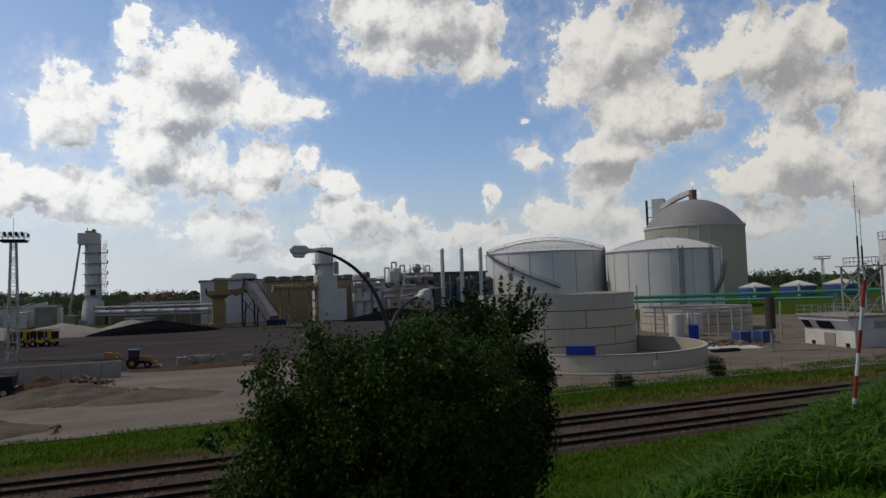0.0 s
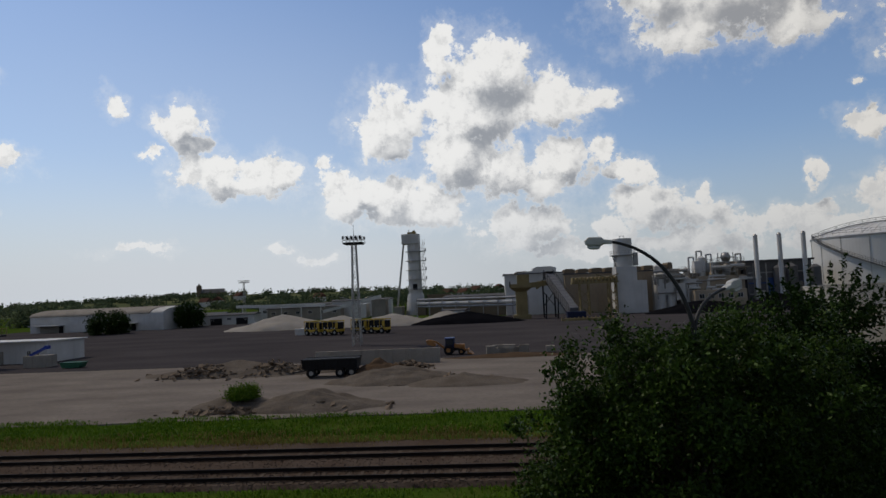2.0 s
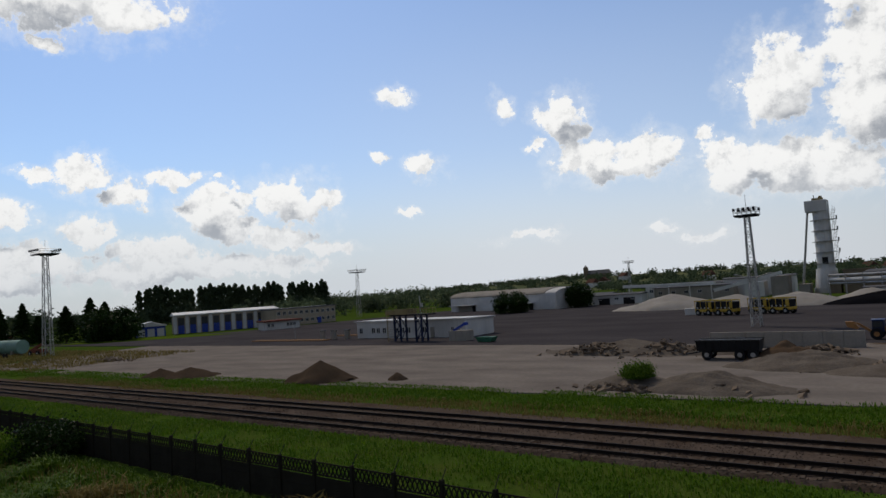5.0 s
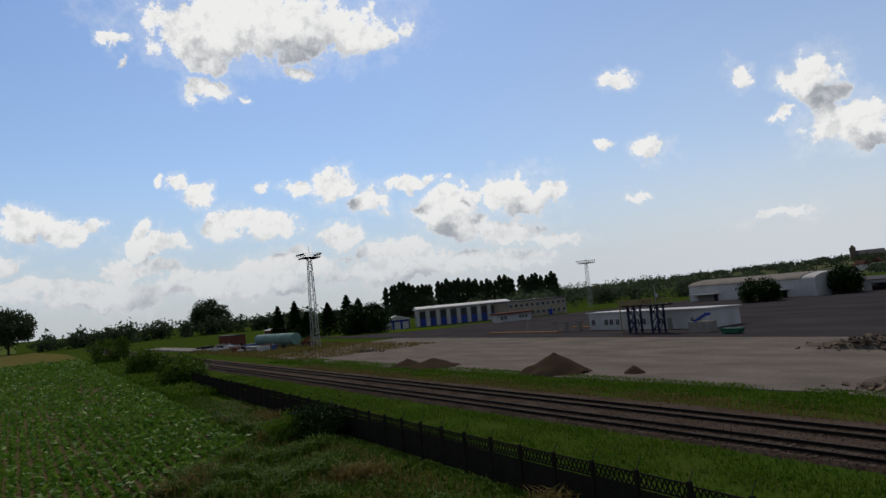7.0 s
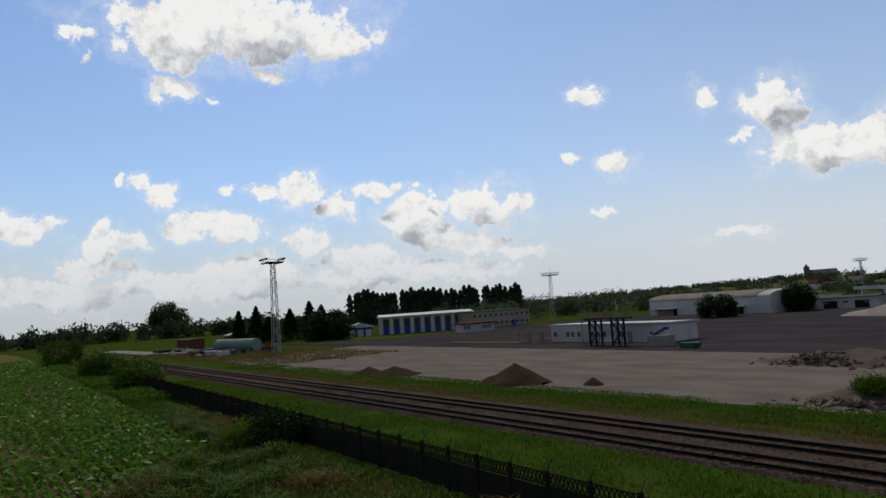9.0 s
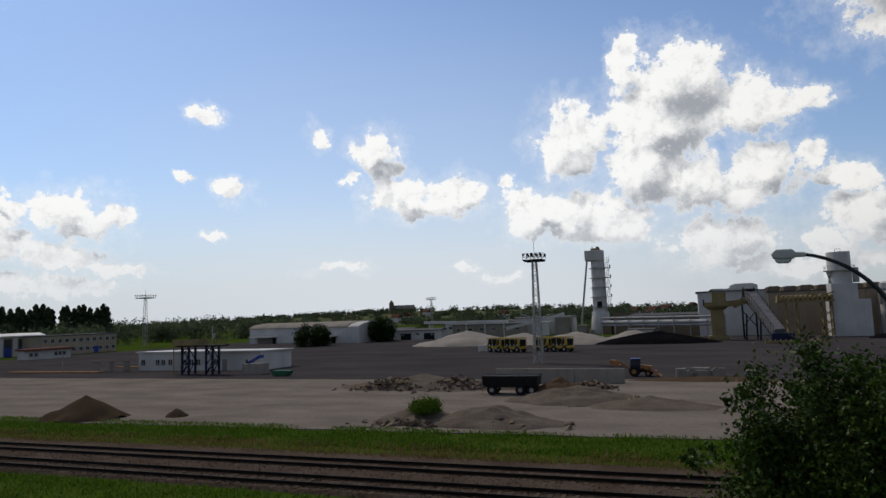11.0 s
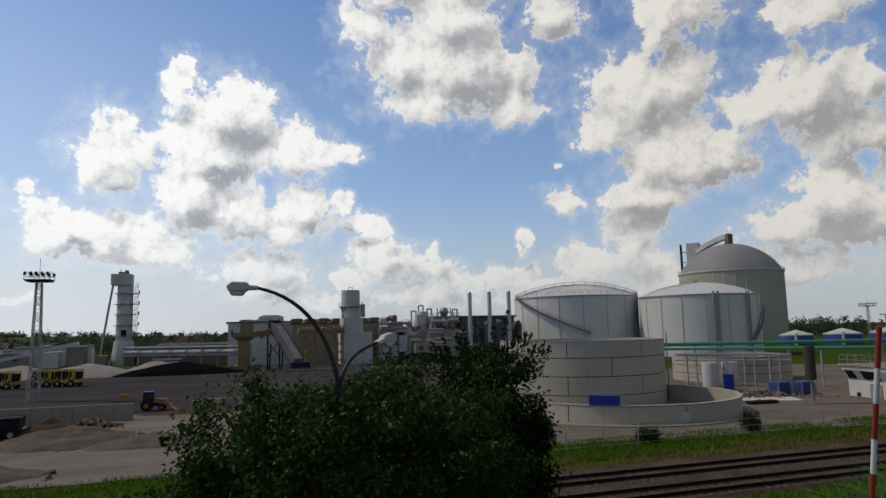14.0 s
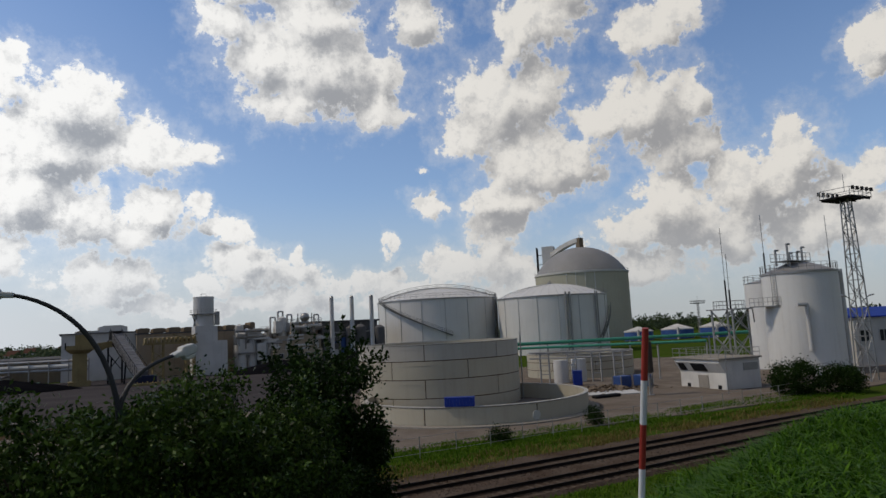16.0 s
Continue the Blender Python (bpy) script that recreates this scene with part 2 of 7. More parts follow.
# ---- materials ----
def mat(name, col, rough=0.8, var=0.18, scale=1.0, bump=0.15, metal=0.0, col2=None, mix=0.5, fine=14.0, each=0.0, streaks=0.0, drawn=None):
    """A surface with grain at two sizes (metres: 1 / scale and 1 / (scale * fine)). each: how far single pieces differ; streaks: run-off marks down walls."""
    m = bpy.data.materials.new(name)
    m.use_nodes = True
    n, l = m.node_tree.nodes, m.node_tree.links
    b = n["Principled BSDF"]
    pos = n.new("ShaderNodeNewGeometry").outputs["Position"]

    def noise_at(s, detail=4.0, stretch=None):
        t = n.new("ShaderNodeTexNoise")
        t.inputs["Scale"].default_value, t.inputs["Detail"].default_value = s, detail
        src = pos
        if stretch:
            mp = n.new("ShaderNodeMapping")
            mp.inputs["Scale"].default_value = stretch
            l.new(pos, mp.inputs["Vector"])
            src = mp.outputs[0]
        l.new(src, t.inputs["Vector"])
        return t.outputs["Fac"]

    big, small = noise_at(scale, 5.0, drawn), noise_at(scale * fine, 6.0)
    c2 = col2 or tuple(c * 0.72 for c in col)

    def mixed(fac, a, bb):
        x = n.new("ShaderNodeMix")
        x.data_type = "RGBA"
        for i, v in ((0, fac), (6, a), (7, bb)):
            if isinstance(v, tuple):
                x.inputs[i].default_value = (*v, 1)
            elif isinstance(v, float):
                x.inputs[i].default_value = v
            else:
                l.new(v, x.inputs[i])
        return x.outputs[2]

    def ranged(v, lo, hi, a=0.0, z=1.0):
        r = n.new("ShaderNodeMapRange")
        l.new(v, r.inputs[0])
        for i, q in enumerate((lo, hi, a, z)):
            r.inputs[i + 1].default_value = q
        return r.outputs[0]

    base = mixed(ranged(big, 0.5 - 0.28 * mix - 0.05, 0.5 + 0.28), col, c2)
    base = mixed(ranged(small, 0.3, 0.7, 0.0, var), base, tuple(c * 0.45 for c in col))
    if streaks:
        base = mixed(ranged(noise_at(2.2, 5.0, (1.0, 1.0, 0.06)), 0.52, 0.78, 0.0, streaks), base, (col[0] * 0.42, col[1] * 0.38, col[2] * 0.33))
    if each:
        info = n.new("ShaderNodeObjectInfo").outputs["Random"]
        base = mixed(ranged(info, 0.0, 1.0, 0.0, each), base, tuple(c * 0.5 for c in col))
    l.new(base, b.inputs["Base Color"])
    b.inputs["Roughness"].default_value, b.inputs["Metallic"].default_value = rough, metal
    b.inputs["Specular IOR Level"].default_value = 0.0 if rough >= 0.9 else 0.06 if rough >= 0.8 else 0.16 if rough > 0.6 else 0.32
    if bump:
        bp = n.new("ShaderNodeBump")
        bp.inputs["Strength"].default_value = bump
        bp.inputs["Distance"].default_value = 0.4 / (scale * fine)
        l.new(small, bp.inputs["Height"])
        l.new(bp.outputs[0], b.inputs["Normal"])
    return m


def leaf_mat(name, col, col2, through=0.35, rough=0.5, gloss=0.06):
    """Leaves: every leaf its own green, some light coming through."""
    m = bpy.data.materials.new(name)
    m.use_nodes = True
    n, l = m.node_tree.nodes, m.node_tree.links
    b = n["Principled BSDF"]
    rnd = n.new("ShaderNodeNewGeometry").outputs["Random Per Island"]
    x = n.new("ShaderNodeMix")
    x.data_type = "RGBA"
    l.new(rnd, x.inputs[0])
    x.inputs[6].default_value, x.inputs[7].default_value = (*col, 1), (*col2, 1)
    l.new(x.outputs[2], b.inputs["Base Color"])
    b.inputs["Roughness"].default_value = rough
    b.inputs["Specular IOR Level"].default_value = gloss
    tr = n.new("ShaderNodeBsdfTranslucent")
    l.new(x.outputs[2], tr.inputs["Color"])
    mx = n.new("ShaderNodeMixShader")
    mx.inputs[0].default_value = through
    l.new(b.outputs[0], mx.inputs[1])
    l.new(tr.outputs[0], mx.inputs[2])
    l.new(mx.outputs[0], n["Material Output"].inputs[0])
    return m


M_GRASS = mat("grass_ground", (0.040, 0.082, 0.010), 0.95, 0.5, 0.25, 0.6, col2=(0.070, 0.078, 0.018), fine=22)
M_BALLAST = mat("ballast", (0.110, 0.086, 0.070), 0.95, 0.6, 0.35, 0.9, col2=(0.052, 0.033, 0.022), fine=14)
M_YARD = mat("worn_concrete_yard", (0.215, 0.188, 0.164), 0.92, 0.35, 0.26, 0.25, col2=(0.125, 0.108, 0.096), fine=9, drawn=(0.5, 1.0, 1.0))
M_ASPHALT = mat("asphalt", (0.048, 0.044, 0.047), 0.92, 0.30, 0.12, 0.2, col2=(0.080, 0.073, 0.074), fine=18, drawn=(0.5, 1.0, 1.0))
M_STEEL_RAIL = mat("rusty_rail_steel", (0.018, 0.013, 0.011), 0.7, 0.3, 3.0, 0.2, 0.3)
M_SLEEPER = mat("concrete_sleeper", (0.12, 0.095, 0.075), 0.9, 0.35, 1.2, 0.4, each=0.5)
M_WHITE = mat("white_tank_paint", (0.6, 0.592, 0.565), 0.45, 0.05, 0.15, 0.04, col2=(0.54, 0.53, 0.505), streaks=0.16)
M_CREAM = mat("cream_panel_paint", (0.42, 0.385, 0.3), 0.55, 0.08, 0.3, 0.05, col2=(0.375, 0.34, 0.265), streaks=0.22, each=0.22)
M_CREAM2 = mat("pale_grey_panel", (0.4, 0.38, 0.335), 0.55, 0.08, 0.3, 0.05, col2=(0.36, 0.34, 0.3), streaks=0.2, each=0.15)
M_SILO = mat("silo_render", (0.4, 0.385, 0.305), 0.8, 0.08, 0.05, 0.05, col2=(0.36, 0.345, 0.275), streaks=0.15)
M_DOME = mat("dome_sheet", (0.25, 0.245, 0.24), 0.6, 0.1, 0.1, 0.05, col2=(0.2, 0.195, 0.19), streaks=0.2)
M_GALV = mat("galvanised_steel", (0.34, 0.335, 0.325), 0.45, 0.2, 1.0, 0.1, 0.6)
M_DARKSTEEL = mat("dark_painted_steel", (0.014, 0.014, 0.015), 0.75, 0.2, 1.0, 0.1)
M_SEAMGREY = mat("grey_seam_strip", (0.42, 0.42, 0.415), 0.6, 0.1, 1.0, 0.05)
M_SEAM = mat("rust_brown_seam", (0.075, 0.038, 0.022), 0.8, 0.3, 2.0, 0.1)
M_CONC = mat("grey_concrete", (0.3, 0.275, 0.24), 0.9, 0.25, 0.4, 0.3, streaks=0.35)
M_DARKCONC = mat("stained_brown_wall", (0.2, 0.158, 0.112), 0.9, 0.25, 0.12, 0.2, col2=(0.15, 0.12, 0.09), streaks=0.3)
M_SHEET = mat("pale_metal_cladding", (0.55, 0.54, 0.52), 0.55, 0.08, 0.2, 0.06, streaks=0.2)
M_WALLWHITE = mat("white_render", (0.56, 0.545, 0.52), 0.85, 0.12, 0.3, 0.15, streaks=0.2)
M_WALLBEIGE = mat("beige_render", (0.37, 0.31, 0.235), 0.85, 0.15, 0.2, 0.15, streaks=0.25)
M_ROOF = mat("grey_roof_felt", (0.11, 0.11, 0.115), 0.85, 0.2, 0.3, 0.1)
M_YELLOW = mat("weathered_yellow_paint", (0.27, 0.212, 0.10), 0.7, 0.35, 0.6, 0.1, col2=(0.19, 0.15, 0.075), streaks=0.35)
M_BLUE = mat("blue_paint", (0.012, 0.040, 0.29), 0.45, 0.12, 1.0, 0.05)
M_NAVY = mat("dark_navy_paint", (0.012, 0.018, 0.05), 0.65, 0.2, 1.0, 0.08)
M_BLUE2 = mat("dull_blue_paint", (0.03, 0.07, 0.22), 0.5, 0.2, 1.0, 0.08)
M_GREENPIPE = mat("green_pipe_paint", (0.05, 0.26, 0.17), 0.45, 0.1, 1.0, 0.04)
M_GREENTANK = mat("faded_green_paint", (0.16, 0.27, 0.22), 0.6, 0.2, 0.5, 0.1, streaks=0.3)
M_GREENBIN = mat("green_skip_paint", (0.015, 0.11, 0.06), 0.55, 0.25, 1.0, 0.1)
M_BRICKRED = mat("red_brown_paint", (0.17, 0.06, 0.04), 0.8, 0.25, 0.8, 0.2)
M_RED = mat("signal_red_paint", (0.30, 0.035, 0.025), 0.5, 0.15, 6.0, 0.1)
M_POLEWHITE = mat("pole_white_paint", (0.66, 0.66, 0.67), 0.5, 0.12, 6.0, 0.1)
M_SAND = mat("pale_limestone_heap", (0.33, 0.305, 0.27), 0.95, 0.25, 0.3, 0.5, fine=20)
M_BROWNSAND = mat("brown_sand", (0.072, 0.052, 0.036), 0.95, 0.35, 0.4, 0.6, fine=20)
M_GREYSAND = mat("grey_gravel", (0.165, 0.140, 0.116), 0.95, 0.5, 0.5, 0.9, col2=(0.100, 0.082, 0.066), fine=12)
M_COAL = mat("black_coal", (0.010, 0.010, 0.012), 0.95, 0.3, 0.5, 0.7, fine=16)
M_RUBBLE = mat("broken_concrete", (0.21, 0.165, 0.125), 0.95, 0.35, 0.8, 0.6, each=0.4)
M_TYRE = mat("black_rubber", (0.02, 0.02, 0.021), 0.85, 0.2, 3.0, 0.2)
M_GLASS = mat("dark_window_glass", (0.03, 0.035, 0.04), 0.12, 0.05, 1.0, 0.0)
M_BARK = mat("bark", (0.07, 0.055, 0.04), 0.95, 0.5, 3.0, 0.7)
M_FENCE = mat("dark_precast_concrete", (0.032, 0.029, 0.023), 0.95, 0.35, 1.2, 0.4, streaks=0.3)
M_LAMP = mat("lamp_grey_plastic", (0.50, 0.50, 0.47), 0.5, 0.1, 4.0, 0.05)
M_LENS = mat("lamp_bowl", (0.55, 0.56, 0.54), 0.25, 0.05, 4.0, 0.0)
M_BLACK = mat("black_steel_tube", (0.022, 0.022, 0.022), 0.55, 0.2, 4.0, 0.1)
M_ORANGE = mat("orange_machine_paint", (0.36, 0.17, 0.05), 0.6, 0.3, 1.0, 0.1, col2=(0.20, 0.09, 0.03))
M_FIELDSOIL = mat("field_soil", (0.125, 0.094, 0.054), 0.95, 0.4, 0.5, 0.5, col2=(0.080, 0.080, 0.028), fine=16)
# Next two leaf colours run near black, painting in the crowns' deep shade.
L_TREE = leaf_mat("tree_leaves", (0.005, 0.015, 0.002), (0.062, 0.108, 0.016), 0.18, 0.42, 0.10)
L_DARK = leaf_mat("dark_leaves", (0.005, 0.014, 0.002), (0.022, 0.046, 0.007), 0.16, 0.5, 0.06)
# Paler and greyer than near leaves: distance haze is put into the colour.
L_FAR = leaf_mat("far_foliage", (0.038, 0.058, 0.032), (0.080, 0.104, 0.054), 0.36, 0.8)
L_GRASS = leaf_mat("grass_blades", (0.013, 0.052, 0.003), (0.090, 0.190, 0.014), 0.36, 0.5, 0.06)
L_STRIP = leaf_mat("meadow_grass", (0.034, 0.088, 0.004), (0.105, 0.180, 0.012), 0.35, 0.7)
L_WEED = leaf_mat("rank_weeds", (0.026, 0.070, 0.004), (0.100, 0.165, 0.014), 0.3, 0.6)
# Lightened leaf colour carries the haze over the distant poplars and depot woods.
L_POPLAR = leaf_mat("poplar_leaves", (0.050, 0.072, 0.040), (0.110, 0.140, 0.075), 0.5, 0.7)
M_MACHINE = mat("machine_yellow_paint", (0.52, 0.34, 0.03), 0.55, 0.25, 1.0, 0.1, col2=(0.36, 0.23, 0.03))
M_PALEFRAME = mat("pale_grey_frame_paint", (0.30, 0.30, 0.295), 0.6, 0.12, 1.0, 0.05)
M_WHITEHOUSE = mat("white_house_render", (0.62, 0.60, 0.56), 0.85, 0.12, 0.4, 0.15, streaks=0.2)
M_CONVEYOR = mat("dull_grey_sheet", (0.17, 0.17, 0.18), 0.6, 0.2, 0.5, 0.1, streaks=0.3)
M_FRAMEGREY = mat("grey_steel_framing", (0.10, 0.10, 0.105), 0.7, 0.25, 0.4, 0.1, col2=(0.15, 0.145, 0.14), streaks=0.3)
L_BUSH = leaf_mat("field_bush_leaves", (0.028, 0.066, 0.006), (0.085, 0.140, 0.016), 0.3)
L_DRY = leaf_mat("dry_grass", (0.12, 0.095, 0.025), (0.20, 0.155, 0.055), 0.3, 0.8)
M_EARTH = mat("brown_earth", (0.105, 0.072, 0.048), 0.95, 0.4, 0.5, 0.6, fine=14)
M_ROOFDARKRED = mat("dull_tile_roof", (0.10, 0.055, 0.042), 0.9, 0.2, 0.8, 0.2)
M_FACTORY = mat("tan_factory_wall", (0.34, 0.28, 0.205), 0.9, 0.2, 0.12, 0.2, col2=(0.25, 0.205, 0.15), streaks=0.35)
L_CROP = leaf_mat("crop_leaves", (0.035, 0.110, 0.006), (0.170, 0.29, 0.035), 0.3, 0.45, 0.10)


# ---- building blocks ----
def box(bm, x, y, z, sx, sy, sz, rz=0.0, m=None):
    """A box with its base centre at x, y, z."""
    t = Matrix.Translation((x, y, z + sz / 2)) @ Matrix.Rotation(radians(rz), 4, "Z") @ Matrix.Diagonal((sx, sy, sz, 1))
    bmesh.ops.create_cube(bm, size=1.0, matrix=(m @ t) if m else t)


def cyl(bm, x, y, z0, z1, r0, r1=None, seg=24, caps=True):
    t = Matrix.Translation((x, y, (z0 + z1) / 2))
    bmesh.ops.create_cone(bm, cap_ends=caps, segments=seg, radius1=r0, radius2=r0 if r1 is None else r1, depth=z1 - z0, matrix=t)


def bar(bm, p, q, r, seg=6):
    """A round bar from p to q."""
    p, q = Vector(p), Vector(q)
    d = q - p
    t = Matrix.Translation((p + q) / 2) @ d.to_track_quat("Z", "Y").to_matrix().to_4x4()
    bmesh.ops.create_cone(bm, cap_ends=True, segments=seg, radius1=r, radius2=r, depth=d.length, matrix=t)


def beam(bm, p, q, w, h):
    """A straight beam of w by h from p to q."""
    p, q = Vector(p), Vector(q)
    d = q - p
    t = Matrix.Translation((p + q) / 2) @ d.to_track_quat("Z", "Y").to_matrix().to_4x4() @ Matrix.Diagonal((w, h, d.length, 1))
    bmesh.ops.create_cube(bm, size=1.0, matrix=t)


def prism(bm, outline, y0, y1, m=None):
    """An outline in x, z drawn out from y0 to y1."""
    a = [bm.verts.new((x, y0, z)) for x, z in outline]
    b = [bm.verts.new((x, y1, z)) for x, z in outline]
    k = len(a)
    bm.faces.new(a[::-1])
    bm.faces.new(b)
    for i in range(k):
        bm.faces.new((a[i], a[(i + 1) % k], b[(i + 1) % k], b[i]))
    if m:
        bmesh.ops.transform(bm, matrix=m, verts=a + b)


def ring(bm, x, y, z0, z1, r, thick, seg=96, a0=0.0, a1=360.0):
    """An upright round wall, or a stretch of it."""
    full = abs(a1 - a0) >= 360
    k = seg if full else seg + 1
    rows = []
    for i in range(k):
        a = radians(a0 + (a1 - a0) * i / seg)
        c, s = math.cos(a), math.sin(a)
        rows.append([bm.verts.new((x + c * q, y + s * q, z)) for q, z in ((r, z0), (r, z1), (r - thick, z1), (r - thick, z0))])
    for i in range(seg):
        a, b = rows[i], rows[(i + 1) % k]
        for j in range(4):
            bm.faces.new((a[j], b[j], b[(j + 1) % 4], a[(j + 1) % 4]))
    if not full:
        bm.faces.new(rows[0][::-1])
        bm.faces.new(rows[-1])


def mesh_of(bm, name, material, smooth=False, bevel=0.0):
    if bevel:
        bmesh.ops.bevel(bm, geom=bm.edges[:], offset=bevel, segments=1, affect="EDGES", clamp_overlap=True)
    bmesh.ops.recalc_face_normals(bm, faces=bm.faces[:])
    me = bpy.data.meshes.new(name)
    bm.to_mesh(me)
    bm.free()
    me.materials.append(material)
    if smooth:
        for f in me.polygons:
            f.use_smooth = True
        try:
            me.set_sharp_from_angle(angle=radians(38))
        except AttributeError:
            pass
    return me


def part(name, bm, material, parent, label="", smooth=False, bevel=0.0):
    ob = new(name, mesh_of(bm, name, material, smooth, bevel))
    if parent is not None:
        ob.parent = parent
    return tagged(ob, label) if label else ob


def thing(name, label, category, m=None, group="", kind=""):
    ob = new(name)
    ob.empty_display_size = 0.2
    if m is not None:
        ob.matrix_world = m
    return tagged(ob, label, category, group, kind)


def solid(name, bm, material, label, category, group="", kind="", smooth=False, bevel=0.0):
    ob = new(name, mesh_of(bm, name, material, smooth, bevel))
    return tagged(ob, label, category, group, kind)


def B():
    return bmesh.new()


def from_arrays(name, verts, faces, material):
    me = bpy.data.meshes.new(name)
    me.from_pydata(verts, [], faces)
    me.materials.append(material)
    me.update()
    return me

# ---- ground ----
CREST_N = (-0.342, 0.940)


def bank(x, y):
    """Height of the embankment on which the camera stands."""
    y_edge = 2.45 + 0.40 * x if x < 10 else 6.45 + 0.10 * (x - 10)
    s1 = (y - y_edge) * 0.94
    s2 = -x - 0.75
    s3 = x - 46
    s = max(s1, s2, s3)
    e = max(0.0, s + 0.35)
    return max(0.0, 7.35 + 0.022 * min(8.0, max(0.0, x - 3)) - 0.62 * max(0.0, s) - 0.08 * min(1.0, e) + 0.10 * noise.noise((x * 0.5, y * 0.5, 3.0)))


def ground_z(x, y):
    h = bank(x, y)
    if h > 0.02:
        return h
    return 0.05 * noise.noise((x * 0.15, y * 0.15, 0.0)) - 0.04


def axis(parts):
    out = []
    for a, b, step in parts:
        out += list(np.arange(a, b, step))
    return out + [parts[-1][1]]


def ground_sheet():
    xs = axis([(-3000, -600, 300), (-600, -120, 40), (-120, -24, 4), (-24, 60, 0.6), (60, 140, 4), (140, 600, 40), (600, 3000, 300)])
    ys = axis([(-3000, -600, 300), (-600, -60, 40), (-60, -14, 4), (-14, 30, 0.6), (30, 120, 4), (120, 600, 40), (600, 3000, 300)])
    verts = [(x, y, ground_z(x, y)) for y in ys for x in xs]
    k = len(xs)
    faces = [(j * k + i, j * k + i + 1, (j + 1) * k + i + 1, (j + 1) * k + i) for j in range(len(ys) - 1) for i in range(k - 1)]
    me = from_arrays("ground", verts, faces, M_GRASS)
    for f in me.polygons:
        f.use_smooth = True
    tagged(new("ground", me), "green grassy ground with a steep embankment, running to the horizon", "ground", kind="structure")


ground_sheet()


def slab(name, corners, z0, z1, material, label, category):
    """A flat sheet of ground over its corners, with a ragged outline."""
    bm = B()
    pts = []
    for i, (x, y) in enumerate(corners):
        x2, y2 = corners[(i + 1) % len(corners)]
        k = max(1, int(math.hypot(x2 - x, y2 - y) / 2.5))
        for j in range(k):
            f = j / k
            px, py = x + (x2 - x) * f, y + (y2 - y) * f
            w = 0.5 * noise.noise((px * 0.35, py * 0.35, 7.0))
            pts.append((px + w, py + w))
    lo = [bm.verts.new((x, y, z0)) for x, y in pts]
    hi = [bm.verts.new((x, y, z1)) for x, y in pts]
    bm.faces.new(hi)
    for i in range(len(pts)):
        j = (i + 1) % len(pts)
        bm.faces.new((lo[i], lo[j], hi[j], hi[i]))
    return solid(name, bm, material, label, category, kind="structure")


slab("yard_concrete", [(-150, 47), (-95, 45.0), (-60, 46.5), (24, 48.5), (26, 90), (-160, 90)], -0.3, 0.05, M_YARD, "pale worn concrete and gravel storage yard", "yard")
slab("yard_asphalt", [(-240, 88), (-128, 86), (-40, 84.5), (28, 85.5), (85, 130), (92, 186), (12, 198), (-80, 215), (-170, 225), (-185, 130)], -0.3, 0.09, M_ASPHALT, "dark grey asphalt surface of the factory yard", "yard")
slab("works_ground", [(24, 47.5), (66, 44), (110, 46), (140, 90), (110, 120), (30, 110), (25, 80)], -0.3, 0.06, mat("rubbly_ground", (0.20, 0.172, 0.145), 0.95, 0.45, 0.3, 0.5, col2=(0.115, 0.090, 0.072), fine=18), "bare rubbly works ground round the tanks", "ground")
slab("field", [(-24, -10), (-30.5, -0.5), (-38.9, 6.1), (-43.3, 9.6), (-50.9, 14.8), (-69, 15), (-120, 16), (-246, 19), (-267, 19.5), (-267, -120), (-24, -120)], -0.3, 0.03, M_FIELDSOIL, "bare brown soil of the crop field", "field")

slab("stubble_strip", [(-267.5, 19.5), (-360, 20), (-505, 10), (-505, -160), (-267.5, -120)], -0.3, 0.04, mat("dry_stubble", (0.155, 0.130, 0.045), 0.95, 0.4, 0.12, 0.4, col2=(0.095, 0.105, 0.030), fine=16, drawn=(1.0, 0.3, 1.0)), "dry yellowish stubble strip beyond the crop", "field")
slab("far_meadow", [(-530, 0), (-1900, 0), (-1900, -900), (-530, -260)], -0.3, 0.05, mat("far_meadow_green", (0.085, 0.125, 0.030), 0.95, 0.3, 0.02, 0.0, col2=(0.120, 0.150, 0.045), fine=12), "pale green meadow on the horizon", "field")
slab("green_verge", [(-219, 89), (-204, 94), (-190, 104), (-172, 121), (-188, 122), (-216, 114), (-224, 98)], -0.3, 0.13, mat("verge_grass", (0.075, 0.115, 0.012), 0.95, 0.4, 0.3, 0.4, col2=(0.055, 0.085, 0.010), fine=20), "bright green mown verge beside the depot", "verge")


def ballast_bed():
    bm = B()
    outline = [(30.2, -0.1), (30.5, 0.14), (36.7, 0.16), (38.6, 0.05), (40.6, -0.1)]
    prism(bm, [(y, z) for y, z in outline], -420, 120, Matrix.Rotation(radians(90), 4, "Z") @ Matrix.Scale(-1, 4, (0, 1, 0)))
    return solid("ballast_bed", bm, M_BALLAST, "brown-grey crushed stone bed under two railway tracks", "ballast", kind="structure")


ballast_bed()


def stones():
    """Loose ballast stones near the rails."""
    rnd = np.random.default_rng(5)
    verts, faces = [], []
    for _ in range(16000):
        x = -75 + 130 * rnd.random()
        y = 29.9 + rnd.random() ** 1.2 * 7.2
        s = 0.03 + 0.045 * rnd.random()
        z = 0.16 if y > 30.5 else 0.12 - (30.5 - y) * 0.3
        k = len(verts)
        a = rnd.random() * 6.28
        for i in range(3):
            verts.append((x + s * math.cos(a + i * 2.1), y + s * math.sin(a + i * 2.1), z - 0.02))
        verts.append((x + s * 0.2, y, z + s * 0.8))
